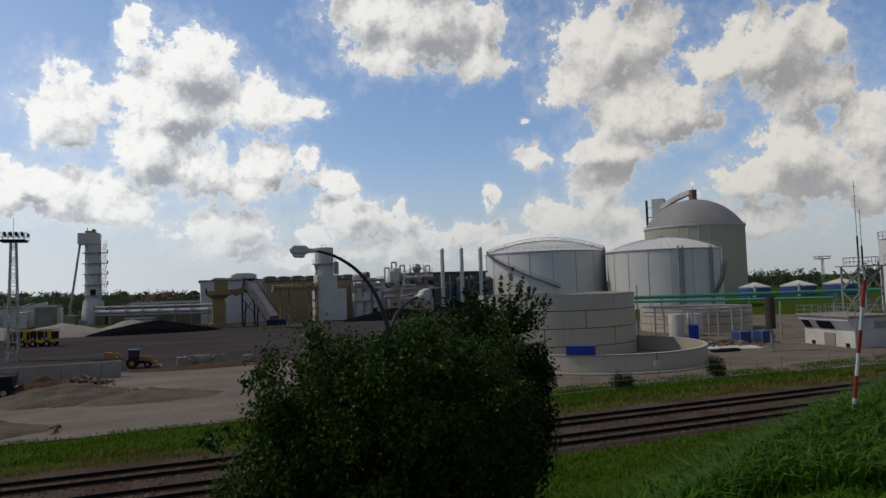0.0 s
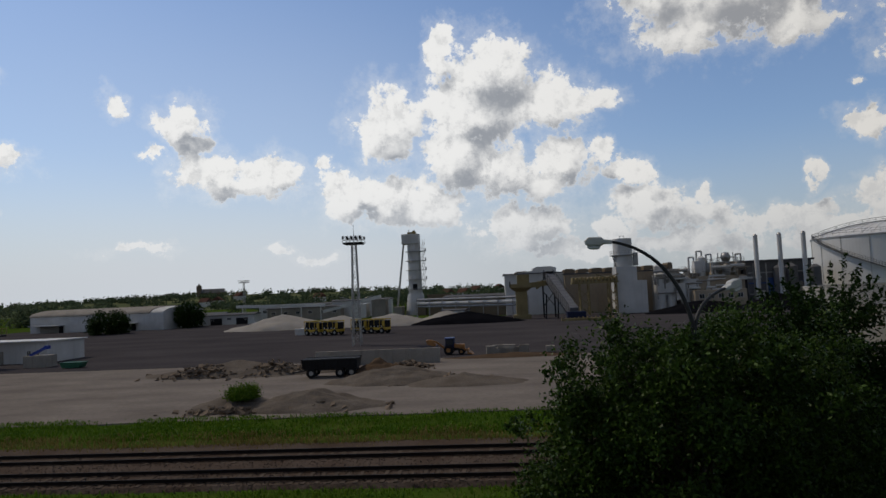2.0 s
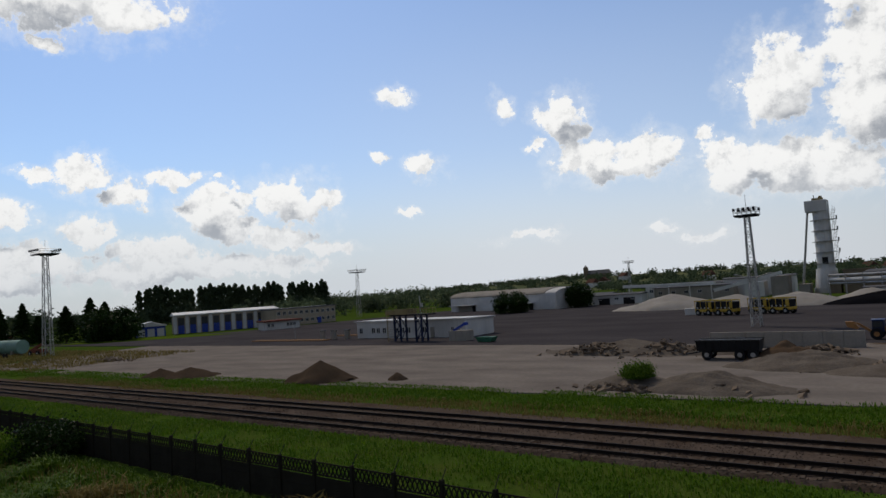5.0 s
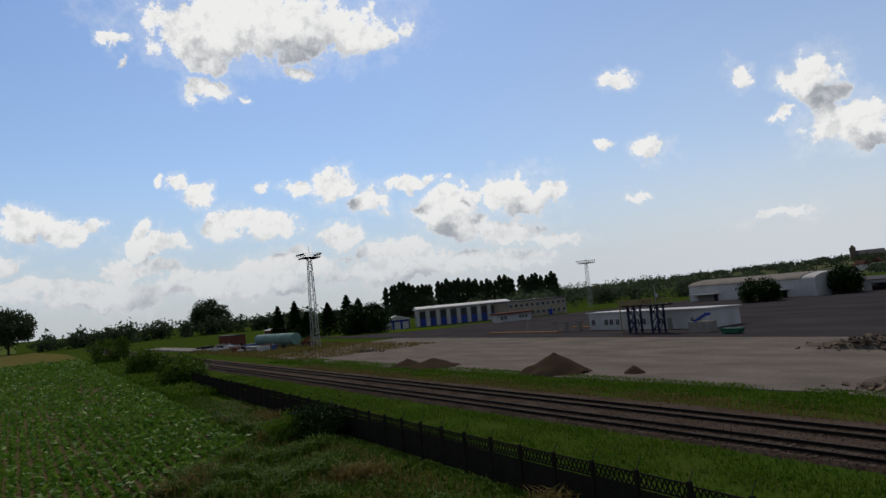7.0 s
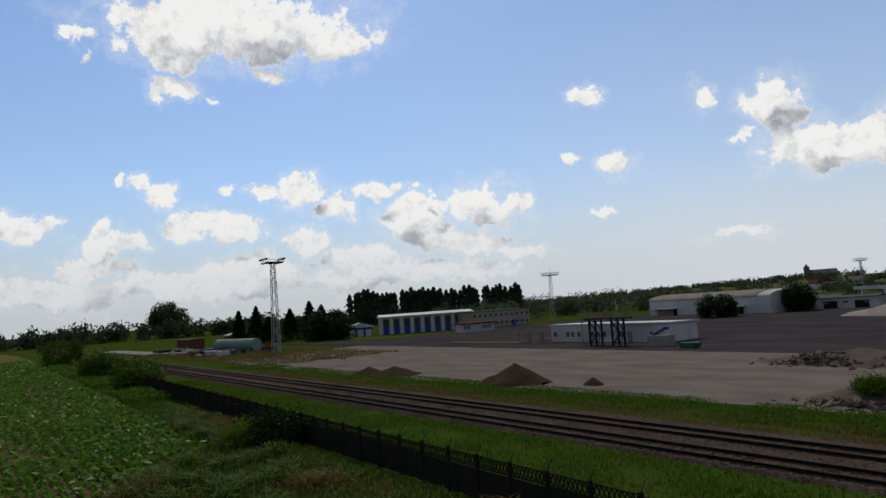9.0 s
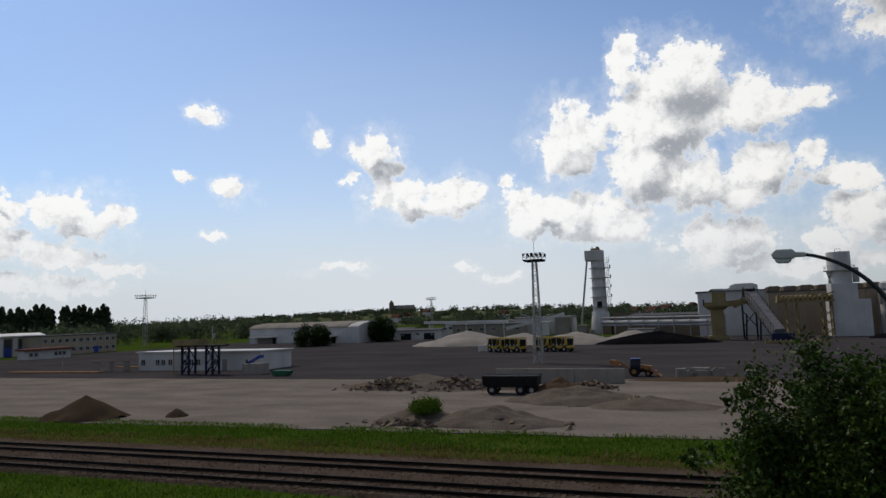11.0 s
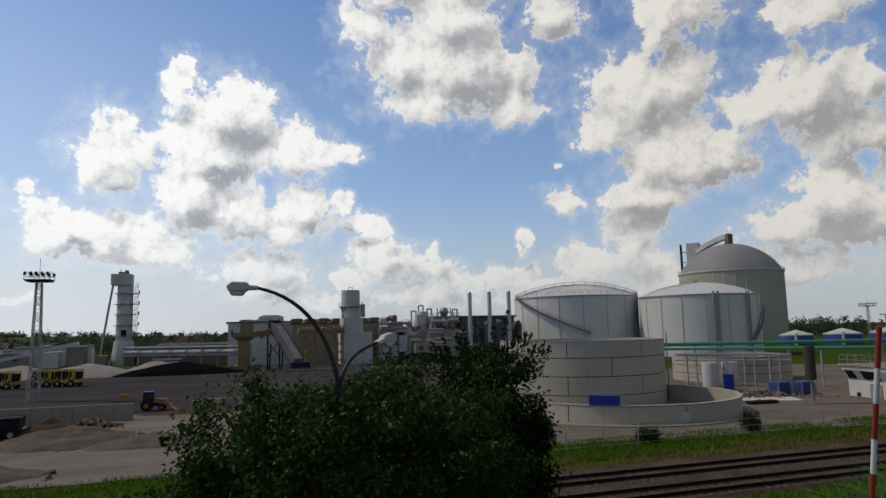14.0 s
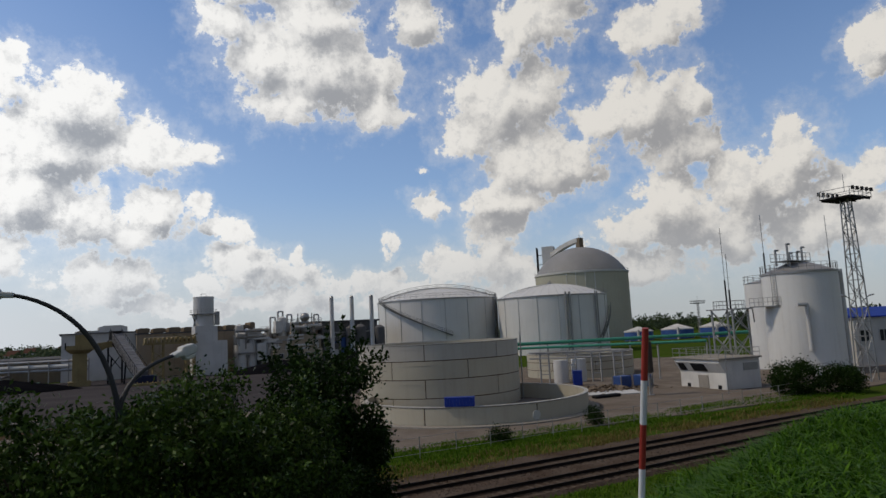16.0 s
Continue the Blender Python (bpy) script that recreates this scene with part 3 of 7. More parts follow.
        faces += [(k, k + 1, k + 3), (k + 1, k + 2, k + 3), (k + 2, k, k + 3)]
    tagged(new("ballast_stones", from_arrays("ballast_stones", verts, faces, M_BALLAST)), "loose grey and brown ballast stones", "stones", kind="stuff")


stones()


# ---- railway ----
def railway(y0, name):
    """One track; y0 is its nearer rail."""
    track = thing(name, "rusty railway track on concrete sleepers", "railway track", group="railway tracks")
    prof = [(-0.075, 0.20), (0.075, 0.20), (0.075, 0.215), (0.012, 0.235), (0.012, 0.33), (0.036, 0.34), (0.036, 0.375), (-0.036, 0.375), (-0.036, 0.34), (-0.012, 0.33), (-0.012, 0.235), (-0.075, 0.215)]
    for k in range(2):
        bm = B()
        prism(bm, [(y0 + k * 1.507 + a, z) for a, z in prof], -420, 120, Matrix.Rotation(radians(90), 4, "Z") @ Matrix.Scale(-1, 4, (0, 1, 0)))
        part("rail", bm, M_STEEL_RAIL, track)
    return track


track_near = railway(31.0, "railway_track")
track_far = railway(35.0, "railway_track")

# ---- tank farm ----
def rail_round(bm, x, y, z, r, h=1.1, n=40, a0=0.0, a1=360.0):
    """A handrail round a tank's edge."""
    pts = [(x + r * math.cos(radians(a0 + (a1 - a0) * i / n)), y + r * math.sin(radians(a0 + (a1 - a0) * i / n))) for i in range(n + 1)]
    for i in range(n):
        bar(bm, (*pts[i], z), (*pts[i], z + h), 0.035, 5)
        for f in (0.5, 1.0):
            bar(bm, (*pts[i], z + h * f), (*pts[i + 1], z + h * f), 0.03, 5)


def cap_z(q, r, eave, apex):
    """Height of a shallow domed roof at the distance q from its axis."""
    h = apex - eave
    R = (r * r + h * h) / (2 * h)
    return apex - R + math.sqrt(max(0.0, R * R - q * q))


def cap_roof(bm, r, eave, apex, seg=96, rows=10):
    rings = []
    for j in range(rows + 1):
        q = max(0.05, r * (1 - j / rows))
        z = cap_z(q, r, eave, apex)
        rings.append([bm.verts.new((q * math.cos(6.28318 * i / seg), q * math.sin(6.28318 * i / seg), z)) for i in range(seg)])
    for j in range(rows):
        for i in range(seg):
            k = (i + 1) % seg
            bm.faces.new((rings[j][i], rings[j][k], rings[j + 1][k], rings[j + 1][i]))


def white_tank(x, y, r, eave, apex, facing, label):
    """A large round storage tank with a shallow cone roof; facing is the bearing towards the yard."""
    tank = thing("storage_tank", label, "storage tank", Matrix.Translation((x, y, 0)), "white storage tanks")
    bm = B()
    cyl(bm, 0, 0, 0, eave, r, seg=96)
    part("shell", bm, M_WHITE, tank, smooth=True)
    bm = B()
    cap_roof(bm, r + 0.15, eave + 0.02, apex)
    part("roof", bm, M_WHITE, tank, "pale ribbed cone roof", smooth=True)
    bm = B()
    ring(bm, 0, 0, eave - 0.35, eave + 0.05, r + 0.2, 0.18)
    part("eave_ring", bm, M_GALV, tank, "grey eave ring")
    base = math.degrees(math.atan2(-y, -x))
    for k in range(40):
        a = radians(k * 9 + 4)
        bm = B()
        c, s = math.cos(a), math.sin(a)
        for j in range(5):
            q0, q1 = r * (1 - j / 5) + 0.1, max(0.8, r * (1 - (j + 1) / 5))
            beam(bm, (c * q0, s * q0, cap_z(q0, r + 0.15, eave, apex) + 0.05), (c * q1, s * q1, cap_z(q1, r + 0.15, eave, apex) + 0.05), 0.13, 0.13)
        part("roof_rib", bm, M_SHEET, tank)
    for k in range(-4, 5):
        a = radians(base + k * 21 + 7)
        bm = B()
        c, s = math.cos(a), math.sin(a)
        beam(bm, (c * (r + 0.05), s * (r + 0.05), 0), (c * (r + 0.05), s * (r + 0.05), eave - 0.3), 0.14, 0.14)
        part("seam_strip", bm, M_SEAMGREY, tank)
    return tank, base


M_STAIR = mat("grey_stair_steel", (0.15, 0.15, 0.148), 0.6, 0.2, 1.0, 0.1, 0.3)


def spiral_stair(tank, r, a0, a1, z0, z1):
    bm = B()
    n = 44
    for i in range(n + 1):
        a = radians(a0 + (a1 - a0) * i / n)
        z = z0 + (z1 - z0) * i / n
        c, s = math.cos(a), math.sin(a)
        beam(bm, (c * (r + 0.1), s * (r + 0.1), z), (c * (r + 1.1), s * (r + 1.1), z), 0.35, 0.06)
        bar(bm, (c * (r + 1.1), s * (r + 1.1), z), (c * (r + 1.1), s * (r + 1.1), z + 1.1), 0.04, 5)
        if i < n:
            b = radians(a0 + (a1 - a0) * (i + 1) / n)
            zb = z0 + (z1 - z0) * (i + 1) / n
            c2, s2 = math.cos(b), math.sin(b)
            for q, h in ((r + 1.1, 1.1), (r + 1.1, 0.55)):
                bar(bm, (c * q, s * q, z + h), (c2 * q, s2 * q, zb + h), 0.035, 5)
            for q in (r + 0.15, r + 1.1):
                beam(bm, (c * q, s * q, z - 0.1), (c2 * q, s2 * q, zb - 0.1), 0.08, 0.28)
    part("spiral_stair", bm, M_STAIR, tank, "grey steel stair winding up the shell")


tank_a, base_a = white_tank(111.0, 195.7, 19.9, 18.4, 22.4, 0, "large white round storage tank with a winding steel stair")
spiral_stair(tank_a, 19.9, base_a - 62, base_a + 12, 18.2, 7.0)
bm = B()
rail_round(bm, 0, 0, 18.7, 19.6, 1.2, 60)
part("handrail", bm, M_DARKSTEEL, tank_a)
bm = B()
side = Vector((math.sin(radians(base_a)), -math.cos(radians(base_a)), 0)) * -1
front = Vector((math.cos(radians(base_a)), math.sin(radians(base_a)), 0)) * 3.0
for off in (0.0, 1.0):
    line = []
    for k in range(25):
        f = -19.3 + 38.6 * k / 24
        p = side * f + front * (1 + off * 0.35)
        q = math.hypot(p.x, p.y)
        line.append(Vector((p.x, p.y, cap_z(min(q, 19.9), 20.0, 18.4, 22.4))))
    for k in range(24):
        for h, rr in ((0.25, 0.12), (0.75, 0.045), (1.25, 0.07)):
            bar(bm, line[k] + Vector((0, 0, h)), line[k + 1] + Vector((0, 0, h)), rr, 6)
    for p in line[::2]:
        bar(bm, p, p + Vector((0, 0, 1.25)), 0.05, 5)
part("roof_walkway", bm, M_GALV, tank_a, "railed walkway over the roof")
bm = B()
for k, w in ((0, 0.25), (1.2, 0.16)):
    a = radians(base_a + 66 + k * 3)
    bar(bm, (20.4 * math.cos(a), 20.4 * math.sin(a), 1), (20.4 * math.cos(a), 20.4 * math.sin(a), 19.4), w, 8)
part("riser_pipe", bm, M_GALV, tank_a)
tank_b, base_b = white_tank(135.9, 166.6, 16.9, 17.2, 21.2, 0, "white round storage tank with a pointed roof vent")
spiral_stair(tank_b, 16.9, base_b + 84, base_b + 52, 13.5, 4.0)
bm = B()
for k in range(3):
    a = radians(k * 120 + 20)
    bar(bm, (1.8 * math.cos(a), 1.8 * math.sin(a), 20.7), (0, 0, 22.4), 0.12, 6)
cyl(bm, 0, 0, 20.8, 21.8, 0.7, seg=16)
part("roof_vent", bm, M_GALV, tank_b, "vent on a tripod at the roof's peak")
bm = B()
for k, w in ((14, 0.3), (18, 0.3), (48, 0.2), (51, 0.2)):
    a = radians(base_b + k)
    bar(bm, (17.3 * math.cos(a), 17.3 * math.sin(a), 1), (17.3 * math.cos(a), 17.3 * math.sin(a), 17.9), w, 8)
part("riser_pipe", bm, M_GALV, tank_b)
bm = B()
box(bm, 8, -13.2, 17.6, 4.0, 3.0, 0.15)
rail_round(bm, 8, -13.2, 17.7, 1.9, 1.1, 8)
part("roof_platform", bm, M_GALV, tank_b)


def dome_silo():
    silo = thing("domed_silo", "tall sand-coloured round silo with a grey dome", "silo", Matrix.Translation((224.0, 251.6, 0)))
    r, eave, top = 22.5, 32.3, 45.8
    bm = B()
    cyl(bm, 0, 0, 0, eave, r, seg=96)
    part("drum", bm, M_SILO, silo, smooth=True)
    bm = B()
    cap_roof(bm, r * 0.985, eave + 0.3, top, 72, 14)
    part("dome", bm, M_DOME, silo, "dull grey sheet-metal dome", smooth=True)
    bm = B()
    ring(bm, 0, 0, eave - 0.5, eave + 0.4, r + 0.35, 0.5)
    part("cornice", bm, M_WALLWHITE, silo)
    bm = B()
    rail_round(bm, 0, 0, eave + 0.4, r + 0.2, 1.1, 72)
    part("handrail", bm, M_GALV, silo)
    bm = B()
    box(bm, 0.4, 24.6, 0, 6.4, 6.0, 49.3, 42)
    part("stair_tower", bm, M_SHEET, silo, "pale square stair and lift tower")
    bm = B()
    for dx, dy in ((-5.4, 27.2), (-3.4, 29.0)):
        beam(bm, (dx, dy, 0), (dx, dy, 49.0), 0.5, 0.5)
    for k in range(9):
        beam(bm, (-5.4, 27.2, 5 + 5 * k), (-1.6, 24.0, 5 + 5 * k), 0.3, 0.3)
    part("hoist_frame", bm, M_DARKSTEEL, silo, "open frame beside the stair tower")
    for a, b in (((0.2, 21.5, 44.6), (0.2, 13.0, 47.4)), ((0.2, 13.0, 47.4), (0.2, 6.0, 48.9)), ((0.2, 6.0, 48.9), (0.4, 0.5, 49.5))):
        bm = B()
        beam(bm, a, b, 2.6, 2.2)
        part("conveyor_gallery", bm, M_SHEET, silo, "sloping white conveyor gallery to the peak")
    bm = B()
    box(bm, 0.6, 0, 45.6, 2.6, 2.6, 5.0)
    bar(bm, (0.6, 0, 50.5), (0.6, 0, 52.2), 0.12)
    part("head_house", bm, M_DARKCONC, silo)
    bm = B()
    for k in range(-1, 3):
        a = math.atan2(-251.6, -224.0) + radians(k * 11 - 6)
        beam(bm, (math.cos(a) * r, math.sin(a) * r, 0), (math.cos(a) * r, math.sin(a) * r, eave), 0.3, 0.2)
    part("joint", bm, M_SHEET, silo)


dome_silo()


def panel_ring(name, x, y, r, courses, z0, label, n_pan, material, material2, shift, top_mat=None):
    """A round basin wall made of curved panels in courses, with dark joints."""
    basin = thing(name, label, "basin", Matrix.Translation((x, y, 0)), "panelled round basins")
    z = z0
    total = sum(courses)
    bm = B()
    ring(bm, 0, 0, 0, total + z0 - 0.03, r - 0.06, 0.25, 120)
    part("core_wall", bm, M_SEAM, basin, "rust-brown joints between the panels")
    for j, h in enumerate(courses):
        step = 360 / n_pan
        for k in range(n_pan):
            bm = B()
            a0 = k * step + shift + (j % 2) * step * 0.45
            ring(bm, 0, 0, z + 0.045, z + h - 0.045, r, 0.10, 20, a0 + 0.28, a0 + step - 0.28)
            if h > 1.6 and len(courses) > 1:
                ring(bm, 0, 0, z + h - 0.50, z + h - 0.46, r + 0.025, 0.05, 20, a0 + 0.3, a0 + step - 0.3)
            part("panel", bm, material2 if (j == len(courses) - 1 and top_mat) else material, basin, smooth=True)
        z += h
    bm = B()
    ring(bm, 0, 0, 0, z - 0.02, r - 0.315, 0.06, 120)
    part("lining", bm, material, basin, "pale inner face")
    bm = B()
    ring(bm, 0, 0, z, z + 0.08, r + 0.05, 0.44, 120)
    part("rim", bm, M_CREAM2, basin, "pale rim")
    return basin


tall = panel_ring("panelled_basin", 43.0, 73.7, 9.7, (1.5, 2.0, 2.0, 1.75), 0.0, "tall cream panelled round basin with rusty joints", 7, M_CREAM, M_CREAM2, 3, True)
bm = B()
for k in range(26):
    a = radians(-31)
    p = Vector((10.05 * math.cos(a), 10.05 * math.sin(a), 0.3 + k * 0.28))
    t = Vector((-math.sin(a), math.cos(a), 0)) * 0.32
    bar(bm, p - t, p + t, 0.03, 5)
for s in (-0.32, 0.32):
    a = radians(-31)
    t = Vector((-math.sin(a), math.cos(a), 0)) * s
    p = Vector((10.05 * math.cos(a), 10.05 * math.sin(a), 0))
    bar(bm, p + t + Vector((0, 0, 0.1)), p + t + Vector((0, 0, 8.1)), 0.05, 6)
part("ladder", bm, M_GALV, tall, "galvanised steel ladder")
low = panel_ring("panelled_basin", 41.7, 63.6, 11.9, (1.75,), 0.0, "low cream panelled round basin wall", 7, M_CREAM, M_CREAM, 9)
third = panel_ring("panelled_basin", 79.7, 90.4, 8.9, (1.3, 1.25, 1.25), 0.0, "cream panelled round basin behind steel frames", 8, M_CREAM, M_CREAM, 0)
bm = B()
ring(bm, 41.7, 63.6, -0.1, 0.18, 13.0, 1.0, 120)
solid("apron_kerb", bm, M_CONC, "concrete apron ring round the basins", "kerb", kind="structure")
bm = B()
cyl(bm, 41.7, 63.6, 0.0, 0.12, 11.5, seg=96)
solid("basin_floor", bm, M_YARD, "pale gravelly floor inside the low basin", "floor", kind="structure")


def box_container(x, y, z, sx, sy, sz, rz, label):
    c = thing("blue_container", label, "container", Matrix.Translation((x, y, z)) @ Matrix.Rotation(radians(rz), 4, "Z"))
    bm = B()
    box(bm, 0, 0, 0, sx, sy, sz)
    part("body", bm, M_BLUE, c, bevel=0.03)
    n = int(sx / 0.3)
    for k in range(n):
        bm = B()
        box(bm, -sx / 2 + (k + 0.5) * sx / n, -sy / 2 - 0.025, 0.12, 0.1, 0.05, sz - 0.24)
        part("rib", bm, M_BLUE, c)
    bm = B()
    box(bm, 0, 0, sz - 0.02, sx + 0.06, sy + 0.06, 0.08)
    part("lid", bm, M_BLUE, c)


box_container(34.35, 54.5, 1.86, 2.7, 0.7, 0.78, -39, "bright blue steel box on the basin rim")
box_container(66.0, 75.2, 0.06, 1.3, 1.3, 2.0, -40, "small blue tank container beside steel frames")


def round_silo_c():
    """The pair of white tanks with platforms, beside the valve house."""
    s = thing("storage_tank", "white cylindrical tank with railed roof and pipework", "storage tank", Matrix.Translation((95.8, 59.9, 0)), "white storage tanks")
    bm = B()
    cyl(bm, 0, 0, 0, 14.4, 5.0, seg=72)
    part("shell", bm, M_WHITE, s, smooth=True)
    bm = B()
    cyl(bm, 0, 0, 14.4, 16.0, 5.15, 1.2, seg=72)
    part("roof", bm, M_DOME, s, "grey cone roof", smooth=True)
    bm = B()
    rail_round(bm, 0, 0, 14.5, 5.0, 1.1, 32)
    part("handrail", bm, M_GALV, s)
    bm = B()
    ring(bm, 0, 0, 14.2, 14.5, 5.15, 0.2)
    part("eave_ring", bm, M_GALV, s)
    bm = B()
    box(bm, -1.5, 0, 16.0, 5.5, 2.6, 0.12)
    for px, py, h in ((-4, 0.6, 1.6), (-3, -0.6, 2.4), (-1.2, 0.3, 1.2), (0.4, -0.6, 2.0), (1.0, 0.5, 1.5)):
        bar(bm, (px, py, 15.4), (px, py, 16.1 + h), 0.16, 8)
        bar(bm, (px, py, 16.1 + h), (px + 0.7, py, 16.1 + h), 0.13, 8)
    for i in range(12):
        px = -4.2 + 5.4 * (i % 6) / 5
        py = -1.3 if i < 6 else 1.3
        bar(bm, (px, py, 16.1), (px, py, 17.2), 0.04, 5)
    for py in (-1.3, 1.3):
        for h in (16.6, 17.2):
            bar(bm, (-4.2, py, h), (1.2, py, h), 0.035, 5)
    part("roof_pipework", bm, M_GALV, s, "vents and railings on the roof")
    bm = B()
    bar(bm, (3.8, -3.8, 0), (3.8, -3.8, 14.6), 0.32, 10)
    part("downpipe", bm, M_SHEET, s)
    bm = B()
    bar(bm, (-4.2, -3.3, 3.5), (-4.2, -3.3, 9.8), 0.28, 10)
    bar(bm, (-4.2, -3.3, 9.8), (-5.8, -2.9, 9.8), 0.28, 10)
    part("pipe", bm, M_SHEET, s)
    t = thing("storage_tank", "smaller white cylindrical tank with a railed platform", "storage tank", Matrix.Translation((102.6, 69.5, 0)), "white storage tanks")
    bm = B()
    cyl(bm, 0, 0, 0, 13.7, 3.6, seg=48)
    part("shell", bm, M_WHITE, t, smooth=True)
    bm = B()
    cyl(bm, 0, 0, 13.7, 14.4, 3.7, 0.6, seg=48)
    part("roof", bm, M_DOME, t, smooth=True)
    bm = B()
    rail_round(bm, 0, 0, 13.8, 3.6, 1.1, 20)
    part("handrail", bm, M_GALV, t)
    deck = Matrix.Translation((-5.0, 2.2, 0)) @ Matrix.Rotation(radians(-58), 4, "Z")
    bm = B()
    box(bm, 0, 0, 9.7, 4.2, 2.4, 0.14, m=deck)
    for sx in (-1.8, 1.8):
        beam(bm, deck @ Vector((sx, 1.2, 7.6)), deck @ Vector((sx, -1.2, 9.7)), 0.14, 0.14)
    platform = part("platform", bm, M_GALV, s, "railed steel platform")
    bm = B()
    for k in range(8):
        f = -2.05 + 4.1 * k / 7
        bar(bm, deck @ Vector((f, -1.25, 9.8)), deck @ Vector((f, -1.25, 11.0)), 0.04, 5)
    for q in (10.4, 11.0):
        bar(bm, deck @ Vector((-2.05, -1.25, q)), deck @ Vector((2.05, -1.25, q)), 0.035, 5)
    part("railing", bm, M_GALV, platform)
    bm = B()
    for f in (-0.3, 0.3):
        bar(bm, (-5.12 - 0.4 * f, 0.6 + f, 9.8), (-5.12 - 0.4 * f, 0.6 + f, 15.6), 0.05, 6)
    for k in range(16):
        bar(bm, (-5.24, 0.3, 10.1 + 0.33 * k), (-5.00, 0.9, 10.1 + 0.33 * k), 0.03, 5)
    part("ladder", bm, M_GALV, s)
    # braced steel frame
    f = thing("antenna_tower", "open braced steel tower carrying antennas and pipes", "tower", Matrix.Translation((81.2, 61.0, 0.0)))
    L = [(-1.6, -1.6), (1.6, -1.6), (1.6, 1.6), (-1.6, 1.6)]
    for i in range(4):
        bm = B()
        beam(bm, (*L[i], 0), (*L[i], 9.5), 0.2, 0.2)
        part("leg", bm, M_GALV, f)
        x1, y1 = L[i]
        x2, y2 = L[(i + 1) % 4]
        for z in (0.1, 3.3, 6.5):
            bm = B()
            beam(bm, (x1, y1, z), (x2, y2, z + 2.9), 0.1, 0.1)
            part("brace", bm, M_GALV, f)
            bm = B()
            beam(bm, (x2, y2, z), (x1, y1, z + 2.9), 0.1, 0.1)
            part("brace", bm, M_GALV, f)
    bm = B()
    box(bm, 0, 0, 9.5, 4.2, 4.2, 0.15)
    part("platform", bm, M_GALV, f)
    bm = B()
    rail_round(bm, 0, 0, 9.6, 2.0, 1.1, 12)
    part("railing", bm, M_GALV, f)
    return s


round_silo_c()


def antenna(x, y, z0, z1):
    a = thing("whip_antenna", "thin grey antenna mast with short cross bars", "antenna", Matrix.Translation((x, y, z0)), "antennas on the tanks")
    bm = B()
    bar(bm, (0, 0, 0), (0, 0, (z1 - z0) * 0.35), 0.11, 8)
    part("base_tube", bm, M_DARKSTEEL, a)
    bm = B()
    bar(bm, (0, 0, (z1 - z0) * 0.35), (0, 0, z1 - z0), 0.045, 6)
    for k in range(5):
        z = (z1 - z0) * (0.45 + 0.12 * k)
        bar(bm, (-0.35, 0, z), (0.35, 0, z), 0.02, 5)
    part("whip", bm, M_GALV, a)


antenna(80.2, 60.0, 9.6, 17.0)
antenna(82.4, 62.2, 9.6, 21.0)
antenna(92.2, 62.6, 14.5, 23.3)
antenna(98.8, 56.9, 14.5, 22.5)


def valve_house():
    """Low white house with a slanting front between the tanks and the track."""
    h = thing("valve_house", "low white concrete house with slanted front openings", "house", Matrix.Translation((75.3, 58.0, 0)) @ Matrix.Rotation(radians(-10), 4, "Z"))
    bm = B()
    prism(bm, [(-3.6, 0), (1.6, 0), (1.6, 3.6), (-4.4, 3.6), (-4.4, 3.2), (-3.6, 2.0)], -4.0, 4.0)
    part("wall", bm, M_WHITEHOUSE, h)
    bm = B()
    box(bm, -1.4, 0, 3.6, 6.5, 8.6, 0.2)
    part("roof", bm, M_CONC, h, "flat grey concrete roof slab", bevel=0.03)
    bm = B()
    box(bm, -3.63, -0.2, 0.1, 0.1, 1.7, 1.55)
    part("door", bm, M_CONC, h, "plain grey door")
    # No holes are cut: dark panels stand in for the openings' inner shade.
    for y0, wd in ((0.0, 2.4), (3.0, 1.2)):
        bm = B()
        box(bm, 0, 0, -0.55, 0.12, wd, 1.1, m=Matrix.Translation((-4.02, y0, 2.62)) @ Matrix.Rotation(radians(-33.7), 4, "Y"))
        part("opening", bm, M_DARKSTEEL, h, "dark opening under the roof")
    for y0 in (2.5, -2.9):
        bm = B()
        box(bm, -3.62, y0, 0.1, 0.08, 0.55, 0.45)
        part("vent", bm, M_DARKSTEEL, h, "small dark floor vent")
    bm = B()
    box(bm, 0.2, -4.03, 2.2, 2.2, 0.08, 0.9)
    part("louvre", bm, M_GALV, h)
    corners = [(-4.5, -4.1), (1.7, -4.1), (1.7, 4.1), (-4.5, 4.1)]
    for i in range(4):
        (x0, y0), (x1, y1) = corners[i], corners[(i + 1) % 4]
        bm = B()
        for k in range(6):
            x, y = x0 + (x1 - x0) * k / 6, y0 + (y1 - y0) * k / 6
            bar(bm, (x, y, 3.78), (x, y, 4.85), 0.035, 5)
        for z in (4.3, 4.85):
            bar(bm, (x0, y0, z), (x1, y1, z), 0.03, 5)
        part("roof_railing", bm, M_GALV, h)
    for y0, z0, r in ((-1.5, 2.9, 0.2), (-2.6, 2.0, 0.16)):
        bm = B()
        bar(bm, (1.6, y0, z0), (2.7, y0, z0), r, 10)
        bar(bm, (2.7, y0, z0 + r), (2.7, y0, 0.1), r, 10)
        part("pipe", bm, M_SHEET, h, smooth=True)


valve_house()


